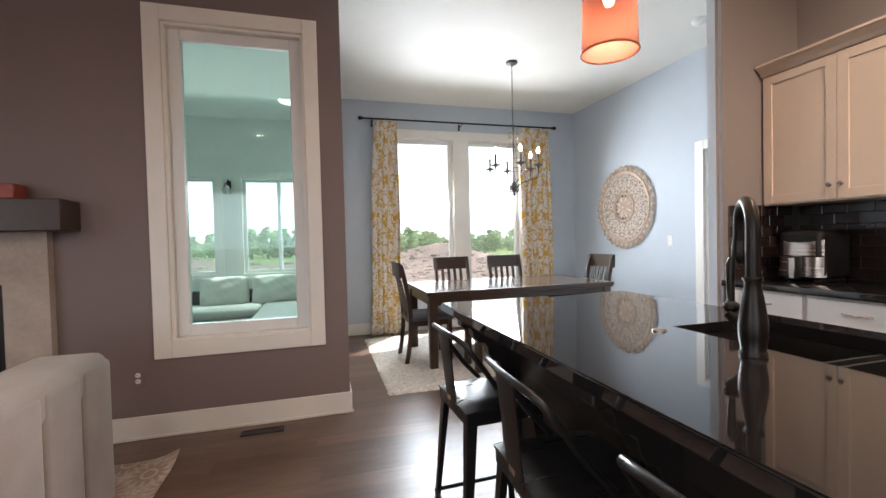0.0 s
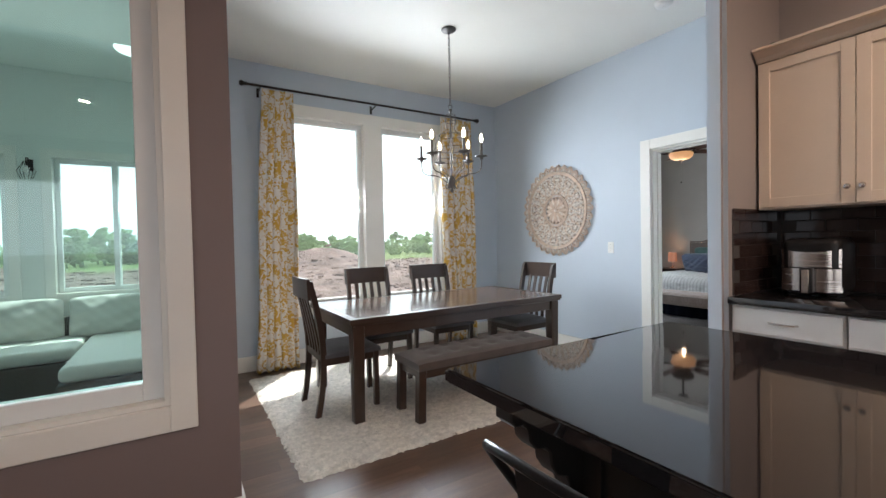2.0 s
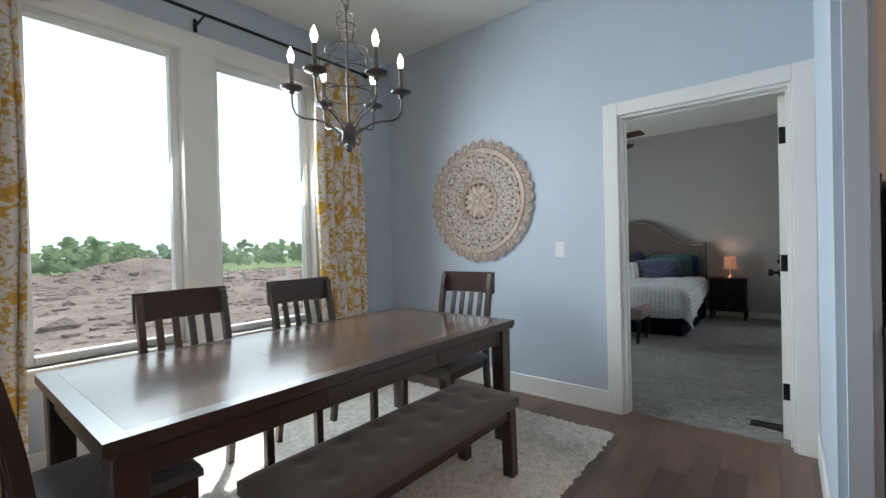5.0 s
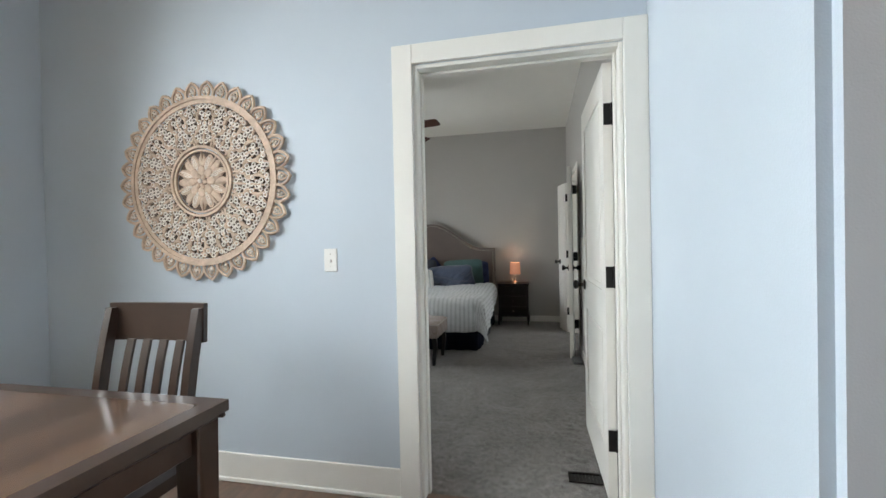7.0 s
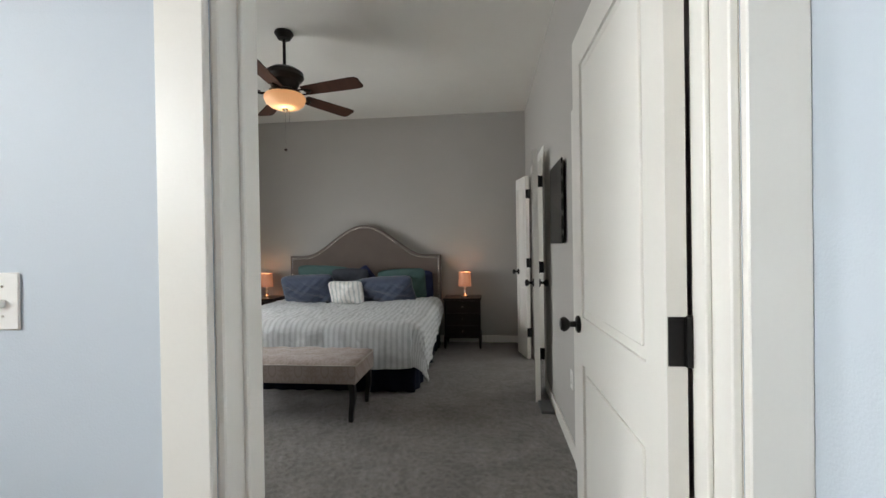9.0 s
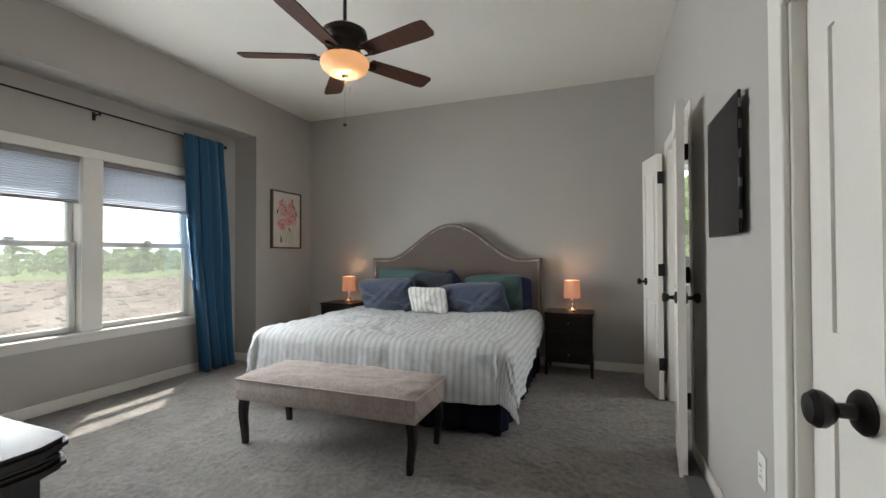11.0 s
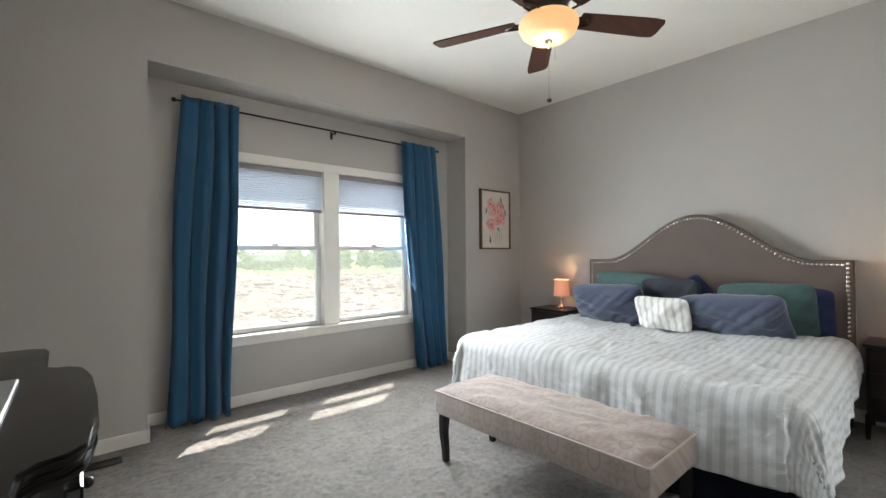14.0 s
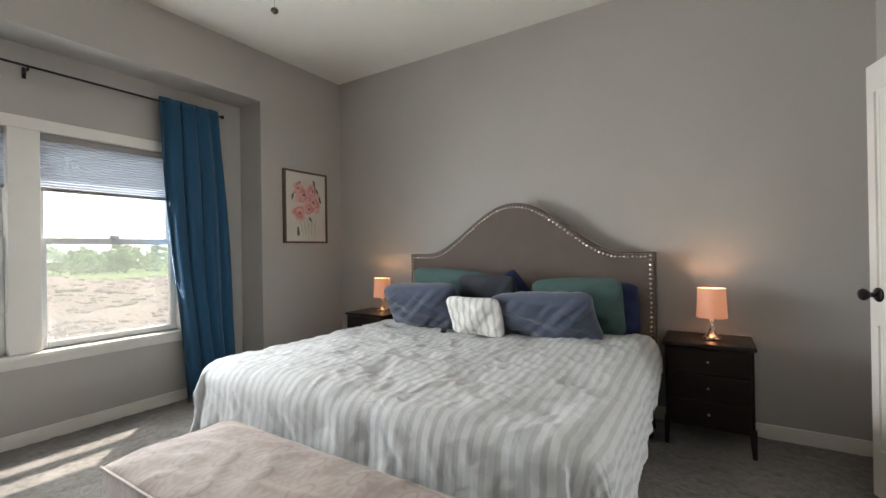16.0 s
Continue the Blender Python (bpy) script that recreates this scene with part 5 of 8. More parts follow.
NS = 12
bmf = bmesh.new()
floret(bmf, 0.0, 0.0, 0.0102)
me_f = bpy.data.meshes.new("floret")
bmf.to_mesh(me_f)
bmf.free()
me_f.materials.append(M_CARVEDL)
smooth_mesh(me_f, 60)
for i in range(NS):
    a0 = 2 * math.pi * i / NS + 0.1
    bm = bmesh.new()
    for s in (-1, 1):
        spiral(bm, 0.235, a0 + s * 0.13, s, 0.036, 0.008)
        spiral(bm, 0.29, a0 + s * 0.19, -s, 0.034, 0.008)
        spiral(bm, 0.335, a0 + s * 0.09, s, 0.030, 0.0075)
        spiral(bm, 0.372, a0 + s * 0.185, -s, 0.034, 0.008)
        spiral(bm, 0.398, a0 + s * 0.07, s, 0.020, 0.006)
        sweep(bm, [yz(0.192, a0 + s * 0.21, -0.015), yz(0.24, a0 + s * 0.245, -0.019), yz(0.30, a0 + s * 0.14, -0.017), yz(0.36, a0 + s * 0.14, -0.019), yz(0.418, a0 + s * 0.245, -0.015)], [0.006, 0.009, 0.007, 0.009, 0.006], n=6)
    sweep(bm, [yz(0.192, a0, -0.015), yz(0.235, a0, -0.021), yz(0.28, a0, -0.017), yz(0.33, a0, -0.021), yz(0.418, a0, -0.015)], [0.005, 0.010, 0.004, 0.008, 0.004], n=6)
    part("fretwork", bm, M_CARVED, md)
    for r, da in ((0.40, 0.0), (0.398, 0.13), (0.398, -0.13), (0.365, 0.06), (0.365, -0.06), (0.31, 0.0), (0.315, 0.11), (0.315, -0.11), (0.265, 0.07), (0.265, -0.07), (0.335, 0.255), (0.385, 0.25), (0.255, 0.25), (0.215, 0.07), (0.402, 0.065), (0.402, -0.065), (0.342, 0.03), (0.342, -0.03), (0.288, 0.035), (0.288, -0.035), (0.24, 0.12), (0.24, -0.12), (0.215, -0.07), (0.378, 0.19), (0.378, -0.19), (0.29, 0.2), (0.29, -0.2), (0.285, 0.2618), (0.31, 0.2618), (0.36, 0.2618), (0.405, 0.2618), (0.33, 0.21), (0.33, -0.21), (0.355, 0.0), (0.235, 0.19), (0.235, -0.19)):
        ob = new("floret", me_f)
        ob.parent = md
        ob.location = (-0.004, r * math.cos(a0 + da), r * math.sin(a0 + da))
for ring, (rr, ln, w, n, x) in enumerate(((0.105, 0.05, 0.024, 8, -0.010), (0.098, 0.056, 0.027, 8, -0.013), (0.058, 0.030, 0.024, 8, -0.019), (0.026, 0.017, 0.012, 6, -0.025))):
    for i in range(n):
        a = 2 * math.pi * i / n + ring * math.pi / 8
        bm = bmesh.new()
        ball(bm, (0, 0, 0), 1.0, u=10, v=6)
        moved(bm, bm.verts[:], Matrix.Translation(yz(rr, a, x)) @ Matrix.Rotation(a, 4, "X") @ Matrix.Diagonal((0.008, ln, w, 1)))
        pt = part("petal", bm, M_CARVED, md)
        if ring == 1:
            bm = bmesh.new()
            for dv in (-0.10, 0.0, 0.10):
                sweep(bm, [yz(rr - 0.035, a + dv * 0.5, x - 0.006), yz(rr, a + dv, x - 0.0085), yz(rr + 0.04, a + dv * 0.45, x - 0.006)], 0.0022, n=5)
            part("vein", bm, M_CARVEDL, pt)
bm = bmesh.new()
ball(bm, (-0.03, 0, 0), 0.012, u=12, v=8)
part("flower_centre", bm, M_CARVEDL, md)
for i in range(10):
    a = 2 * math.pi * (i + 0.5) / 10
    bm = bmesh.new()
    sweep(bm, [yz(0.10, a, -0.014), yz(0.13, a, -0.018), yz(0.163, a, -0.014)], [0.004, 0.009, 0.004], n=6)
    part("spoke", bm, M_CARVED, md)


def wall_plate(name, m, label, category, toggle=True, material=None):
    """A cover plate facing +y in its own frame."""
    p = thing(name, m, label, category)
    bm = bmesh.new()
    box(bm, -0.036, 0.036, 0, 0.006, -0.058, 0.058, bevel=0.003)
    part("plate", bm, material or M_PLATE, p)
    if toggle:
        bm = bmesh.new()
        box(bm, -0.006, 0.006, 0.005, 0.016, -0.012, 0.004, bevel=0.001)
        part("toggle", bm, M_PLATE, p)
    else:
        for z in (-0.02, 0.02):
            bm = bmesh.new()
            ball(bm, (0, 0.006, z), 0.0165, sy=0.18, u=14, v=6)
            part("socket", bm, M_PLATE, p)
            bm = bmesh.new()
            for x in (-0.006, 0.006):
                box(bm, x - 0.001, x + 0.001, 0.0085, 0.0096, z - 0.004, z + 0.005)
            part("slots", bm, M_BLACK, p)
    for z in ((-0.03, 0.03) if toggle else (0.0,)):
        bm = bmesh.new()
        cyl(bm, (0, 0.005, z), (0, 0.0075, z), 0.0028, n=8)
        part("screw", bm, M_NICKEL, p)
    return p


wall_plate("light_switch", pose(RX0, 4.274, 1.178, 0, 0, 90), "white toggle light switch on the blue wall", "light switch")
wall_plate("light_switch", pose(GX, 4.15, 1.18, 0, 0, -90), "white light switch beside the sunroom doorway", "light switch")
wall_plate("outlet", pose(-0.676, GW0, 0.40, 0, 0, 180), "white outlet in a dark cover plate", "outlet", False, M_TAUPE)
wall_plate("outlet", pose(6.172, SY, 0.45, 0, 0, 0), "white power outlet on the bedroom wall", "outlet", False)
wall_plate("outlet", pose(KX - 0.012, 1.93, 1.15, 0, 0, 90), "white outlet on the tiled kitchen wall", "outlet", False)

for nm, c in (("smoke_detector", (3.77, 3.385, CEIL)),):
    sd = thing(nm, c, "round white smoke detector on the ceiling", "smoke detector")
    bm = bmesh.new()
    lathe(bm, [(0, -0.001), (0.068, -0.001), (0.07, -0.012), (0.066, -0.014), (0.06, -0.03), (0.045, -0.04), (0, -0.042)], n=28)
    part("body", bm, M_PLATE, sd)
    bm = bmesh.new()
    lathe(bm, [(0.02, -0.0415), (0.022, -0.046), (0, -0.047)], n=16)
    part("button", bm, M_PLATE, sd)


def floor_register(m, w, d, label, material):
    r = thing("floor_register", m, label, "floor vent")
    bm = bmesh.new()
    for b in ((-w / 2, w / 2, -d / 2, -d / 2 + 0.014, 0, 0.005), (-w / 2, w / 2, d / 2 - 0.014, d / 2, 0, 0.005), (-w / 2, -w / 2 + 0.014, -d / 2 + 0.014, d / 2 - 0.014, 0, 0.005), (w / 2 - 0.014, w / 2, -d / 2 + 0.014, d / 2 - 0.014, 0, 0.005)):
        box(bm, *b)
    part("frame", bm, material, r, smooth=0)
    n = 14
    for i in range(n):
        x = -w / 2 + 0.02 + (w - 0.04) * i / (n - 1)
        bm = bmesh.new()
        box(bm, x - 0.003, x + 0.003, -d / 2 + 0.014, d / 2 - 0.014, 0, 0.004)
        part("louver", bm, material, r, smooth=0)
    # flat black plate painted as the shade of the duct below
    bm = bmesh.new()
    box(bm, -w / 2 + 0.01, w / 2 - 0.01, -d / 2 + 0.01, d / 2 - 0.01, -0.004, 0.0006)
    part("dark_well", bm, M_BLACK, r, smooth=0)
    return r


floor_register(pose(0.082, 3.42, 0.001), 0.27, 0.085, "dark brown metal floor vent in the hardwood", M_BRONZE)
floor_register(pose(4.93, 6.80, 0.007), 0.27, 0.10, "brown metal floor vent set in the carpet", M_BRONZE)
floor_register(pose(4.62, 2.98, 0.007, 0, 0, 90), 0.27, 0.10, "brown metal floor vent beside the door", M_BRONZE)


# ---- kitchen ----
def bar_pull(parent, c, length, axis="y"):
    bm = bmesh.new()
    h = length / 2
    pts = [(-h, 0), (-h + 0.01, -0.02), (-h * 0.5, -0.028), (0, -0.03), (h * 0.5, -0.028), (h - 0.01, -0.02), (h, 0)]
    sweep(bm, [(c[0] + q, c[1] + p, c[2]) for p, q in pts], [0.006, 0.0055, 0.0045, 0.005, 0.0045, 0.0055, 0.006], n=8)
    part("handle", bm, M_NICKEL, parent, "brushed nickel pull")


def cab_door(parent, y0, y1, z0, z1, x, material, knob=None):
    """A recessed-panel door on a front that faces -x."""
    bm = bmesh.new()
    w = 0.058
    for b in ((x - 0.02, x, y0, y0 + w, z0, z1), (x - 0.02, x, y1 - w, y1, z0, z1), (x - 0.02, x, y0 + w, y1 - w, z0, z0 + w), (x - 0.02, x, y0 + w, y1 - w, z1 - w, z1)):
        box(bm, *b, bevel=0.0015)
    box(bm, x - 0.010, x, y0 + w, y1 - w, z0 + w, z1 - w)
    d = part("door", bm, material, parent, smooth=0)
    if knob:
        bm = bmesh.new()
        lathe(bm, [(0, 0), (0.007, 0), (0.006, 0.012), (0.013, 0.018), (0.016, 0.024), (0.013, 0.03), (0, 0.033)], n=14)
        moved(bm, bm.verts[:], Matrix.Translation((x - 0.02, knob[0], knob[1])) @ Matrix.Rotation(-math.pi / 2, 4, "Y"))
        part("knob", bm, M_NICKEL, d, "round nickel knob")


UX = 3.54
for k, (y1, y0) in enumerate(((2.655, 1.75), (1.745, 0.84), (0.835, -0.07))):
    c = thing("wall_cabinet", (0, 0, 0), "cream painted two-door wall cabinet with nickel knobs", "cabinet", "kitchen wall cabinets")
    bm = bmesh.new()
    box(bm, UX, KX - 0.003, y0, y1, 1.437, 2.335)
    part("body", bm, M_WHITEC, c, smooth=0)
    ym = (y0 + y1) / 2
    cab_door(c, ym + 0.002, y1 - 0.008, 1.447, 2.327, UX, M_WHITEC, (ym + 0.03, 1.535))
    cab_door(c, y0 + 0.008, ym - 0.002, 1.447, 2.327, UX, M_WHITEC, (ym - 0.03, 1.535))
bm = bmesh.new()
prism(bm, [(UX - 0.022, 2.335), (UX - 0.03, 2.345), (UX - 0.036, 2.36), (UX - 0.07, 2.39), (UX - 0.085, 2.395), (UX - 0.085, 2.41), (KX - 0.003, 2.41), (KX - 0.003, 2.336), (UX, 2.336)], -0.07, 2.655, "y")
tagged(part("crown_moulding", bm, M_WHITEC, smooth=0), "cream crown moulding along the wall cabinets", "trim", kind="structure")
BXF = 3.19
for k, (y1, y0) in enumerate(((2.655, 2.155), (2.15, 1.65), (1.645, 1.145), (1.14, 0.64))):
    c = thing("base_cabinet", (0, 0, 0), "white painted base cabinet with drawer and door", "cabinet", "kitchen base cabinets")
    bm = bmesh.new()
    box(bm, BXF, KX - 0.003, y0, y1, 0.1, 0.888)
    box(bm, BXF + 0.07, KX - 0.003, y0, y1, 0.0, 0.1)
    part("body", bm, M_WHITEB, c, smooth=0)
    bm = bmesh.new()
    box(bm, BXF - 0.02, BXF, y0 + 0.008, y1 - 0.008, 0.735, 0.875, bevel=0.003)
    d = part("drawer_front", bm, M_WHITEB, c, smooth=0)
    bar_pull(d, (BXF - 0.02, (y0 + y1) / 2, 0.805), 0.13)
    cab_door(c, y0 + 0.008, y1 - 0.008, 0.115, 0.722, BXF, M_WHITEB, (y0 + 0.04, 0.66))
bm = bmesh.new()
box(bm, BXF - 0.045, KX - 0.003, 0.62, 2.662, 0.889, 0.929, bevel=0.005, segs=2)
tagged(part("countertop", bm, M_GRANITE), "polished black granite kitchen countertop", "countertop")

f = thing("air_fryer", (3.60, 2.385, 0.93), "black and stainless steel air fryer on the counter", "air fryer")
bm = bmesh.new()
box(bm, -0.13, 0.15, -0.135, 0.135, 0.012, 0.33, bevel=0.045, segs=4)
part("body", bm, M_BLACK, f)
bm = bmesh.new()
n = 14
vs = []
for i in range(n + 1):
    a = i / n * 2 - 1
    y = a * 0.134
    x = -0.137 + 0.03 * a ** 4
    zt = 0.25 + 0.018 * a * a
    vs.append([bm.verts.new((x, y, z)) for z in (0.165, zt)] + [bm.verts.new((x + 0.02, y, z)) for z in (zt, 0.165)])
for p, q in zip(vs, vs[1:]):
    for k in range(4):
        m = (k + 1) % 4
        bm.faces.new((p[k], q[k], q[m], p[m]))
bmesh.ops.recalc_face_normals(bm, faces=bm.faces[:])
part("steel_band", bm, M_STEEL, f, "brushed steel front band")
bm = bmesh.new()
vs = []
for i in range(n + 1):
    a = i / n * 2 - 1
    y = a * 0.134
    x = -0.141 + 0.03 * a ** 4
    vs.append([bm.verts.new((x, y, 0.03)), bm.verts.new((x, y, 0.158)), bm.verts.new((x + 0.02, y, 0.158)), bm.verts.new((x + 0.02, y, 0.03))])
for p, q in zip(vs, vs[1:]):
    for k in range(4):
        m = (k + 1) % 4
        bm.faces.new((p[k], q[k], q[m], p[m]))
bmesh.ops.recalc_face_normals(bm, faces=bm.faces[:])
part("basket_front", bm, M_STEEL, f, "brushed steel basket front")
bm = bmesh.new()
box(bm, -0.19, -0.135, -0.028, 0.028, 0.02, 0.165, bevel=0.012, segs=3)
part("handle", bm, M_BLACK, f)
bm = bmesh.new()
box(bm, -0.196, -0.188, -0.018, 0.018, 0.022, 0.155, bevel=0.003)
part("handle_trim", bm, M_STEEL, f)
for s in (-1, 1):
    bm = bmesh.new()
    box(bm, -0.1, 0.12, s * 0.09 - 0.02, s * 0.09 + 0.02, 0.0, 0.014)
    part("foot", bm, M_BLACK, f)

o = thing("ornament", (3.60, 2.60, 2.41), "small green glass ornament on top of the cabinet", "ornament")
bm = bmesh.new()
lathe(bm, [(0, 0), (0.035, 0.0), (0.04, 0.01), (0.032, 0.03), (0.02, 0.045), (0.022, 0.05), (0, 0.05)], n=18)
part("bowl", bm, mat("green_glass", (0.005, 0.06, 0.035), 0.1, scale=20, vary=0.1), o)

# island
IX0, IX1, IY0, IY1, IZ = 1.075, 2.17, -0.9, 2.452, 0.935
SX0, SX1, SYA, SYB = 1.668, 2.05, 0.79, 1.575
bm = bmesh.new()
for b in ((IX0, SX0, IY0, IY1), (SX1, IX1, IY0, IY1), (SX0, SX1, IY0, SYA), (SX0, SX1, SYB, IY1)):
    box(bm, b[0], b[1], b[2], b[3], IZ - 0.04, IZ)
bmesh.ops.remove_doubles(bm, verts=bm.verts[:], dist=0.0001)
edges = [e for e in bm.edges if all(abs(v.co.z - IZ) < 1e-4 or abs(v.co.z - IZ + 0.04) < 1e-4 for v in e.verts) and abs(e.verts[0].co.z - e.verts[1].co.z) < 1e-5 and (all(abs(v.co.x - IX0) < 1e-4 for v in e.verts) or all(abs(v.co.y - IY1) < 1e-4 for v in e.verts) or all(abs(v.co.x - IX1) < 1e-4 for v in e.verts))]
bmesh.ops.bevel(bm, geom=edges, offset=0.006, segments=3, affect="EDGES")
tagged(part("island_countertop", bm, M_GRANITE, smooth=30), "polished black granite island countertop with sink cut-out", "countertop")
isl = thing("kitchen_island", (0, 0, 0), "black painted island base with scrolled brackets", "kitchen island")
for nm, b in (("base", (1.36, 2.12, IY0 + 0.05, 2.23, 0.1, 0.64)), ("back_case", (1.36, 1.70, IY0 + 0.05, 2.23, 0.641, IZ - 0.041)), ("end_case", (1.701, 2.12, 1.68, 2.23, 0.641, IZ - 0.041)),
              ("end_case", (1.701, 2.12, IY0 + 0.05, 0.77, 0.641, IZ - 0.041)), ("toe_kick", (1.40, 2.06, IY0 + 0.1, 2.19, 0.0, 0.1))):
    bm = bmesh.new()
    box(bm, *b)
    part(nm, bm, M_BLACKC, isl, smooth=0)
for y in (-0.4, 0.48, 1.36):
    bm = bmesh.new()
    for b in ((1.345, 1.36, y, y + 0.07, 0.12, 0.88), (1.345, 1.36, y + 0.79, y + 0.86, 0.12, 0.88), (1.345, 1.36, y + 0.07, y + 0.79, 0.12, 0.2), (1.345, 1.36, y + 0.07, y + 0.79, 0.8, 0.88)):
        box(bm, *b)
    part("panel_frame", bm, M_BLACKC, isl, smooth=0)
for y in (2.235, 1.26, 0.30):
    bm = bmesh.new()
    out = [(1.10, 0.892), (1.10, 0.86), (1.115, 0.845), (1.14, 0.845), (1.155, 0.83), (1.16, 0.80), (1.18, 0.775), (1.21, 0.77), (1.225, 0.755), (1.23, 0.72), (1.25, 0.69), (1.285, 0.675), (1.30, 0.64), (1.31, 0.59), (1.33, 0.57), (1.36, 0.565), (1.36, 0.892)]
    prism(bm, out, y - 0.03, y + 0.03, "y")
    bmesh.ops.bevel(bm, geom=[e for e in bm.edges if abs(e.verts[0].co.y - e.verts[1].co.y) < 1e-6], offset=0.004, segments=1, affect="EDGES")
    part("bracket", bm, M_BLACKC, isl, smooth=30)
sk = thing("kitchen_sink", ((SX0 + SX1) / 2, (SYA + SYB) / 2, IZ - 0.04), "black double-bowl undermount kitchen sink", "sink")
hx_, hy_ = (SX1 - SX0) / 2 + 0.012, (SYB - SYA) / 2 + 0.012
for y0, y1 in ((-hy_, -0.015), (0.015, hy_)):
    bm = bmesh.new()
    box(bm, -hx_, hx_, y0, y1, -0.205, -0.2)
    for b in ((-hx_, -hx_ + 0.01, y0, y1, -0.2, -0.001), (hx_ - 0.01, hx_, y0, y1, -0.2, -0.001), (-hx_ + 0.01, hx_ - 0.01, y0, y0 + 0.01, -0.2, -0.001), (-hx_ + 0.01, hx_ - 0.01, y1 - 0.01, y1, -0.2, -0.001)):
        box(bm, *b)
    part("bowl", bm, M_SINK, sk, smooth=0)
bm = bmesh.new()
box(bm, -hx_ + 0.01, hx_ - 0.01, -0.016, 0.016, -0.06, -0.03, bevel=0.006)
part("divider", bm, M_SINK, sk)

fa = thing("kitchen_faucet", (1.572, 1.212, IZ), "dark bronze pull-down kitchen faucet with side lever", "faucet")
bm = bmesh.new()
lathe(bm, [(0, 0), (0.032, 0), (0.033, 0.006), (0.03, 0.012), (0.028, 0.018), (0.033, 0.05), (0.034, 0.085), (0.028, 0.13), (0.021, 0.17), (0.019, 0.19), (0.023, 0.198), (0.024, 0.204), (0.015, 0.208), (0, 0.208)], n=24)
part("body", bm, M_BRONZE, fa)
bm = bmesh.new()
d = Vector((0.64, 0.77, 0))
pts = [(0, 0, 0.2), (0, 0, 0.27), (0, 0, 0.33)] + [tuple(d * (0.07 - 0.07 * math.cos(a)) + Vector((0, 0, 0.335 + 0.07 * math.sin(a)))) for a in [math.pi * i / 12 for i in range(1, 12)]] + [tuple(d * 0.143 + Vector((0, 0, 0.30)))]
sweep(bm, pts, 0.0165, n=14)
part("spout", bm, M_BRONZE, fa)
bm = bmesh.new()
lathe(bm, [(0, 0), (0.017, 0), (0.021, 0.01), (0.02, 0.04), (0.015, 0.075), (0.014, 0.09), (0, 0.09)], c=(d.x * 0.145, d.y * 0.145, 0.236), n=16)
part("spray_head", bm, M_BRONZE, fa)
bm = bmesh.new()
e = Vector((0.1, 0.99, 0))
sweep(bm, [tuple(e * 0.02 + Vector((0, 0, 0.055))), tuple(e * 0.05 + Vector((0, 0, 0.085))), tuple(e * 0.066 + Vector((0, 0, 0.1)))], [0.014, 0.016, 0.02], n=12)
c = e * 0.066
ball(bm, (c.x, c.y, 0.118), 0.022, sz=0.8, u=14, v=8)
sweep(bm, [(c.x, c.y, 0.12), (c.x, c.y + 0.003, 0.17), (c.x, c.y + 0.002, 0.235), (c.x, c.y - 0.002, 0.255)], [0.008, 0.01, 0.013, 0.008], n=12)
part("lever", bm, M_BRONZE, fa)
bt = thing("air_switch_button", (1.574, 1.535, IZ), "small round chrome button set in the counter", "switch")
bm = bmesh.new()
lathe(bm, [(0, 0), (0.022, 0), (0.022, 0.004), (0.016, 0.008), (0, 0.0085)], n=20)
part("button", bm, M_NICKEL, bt)


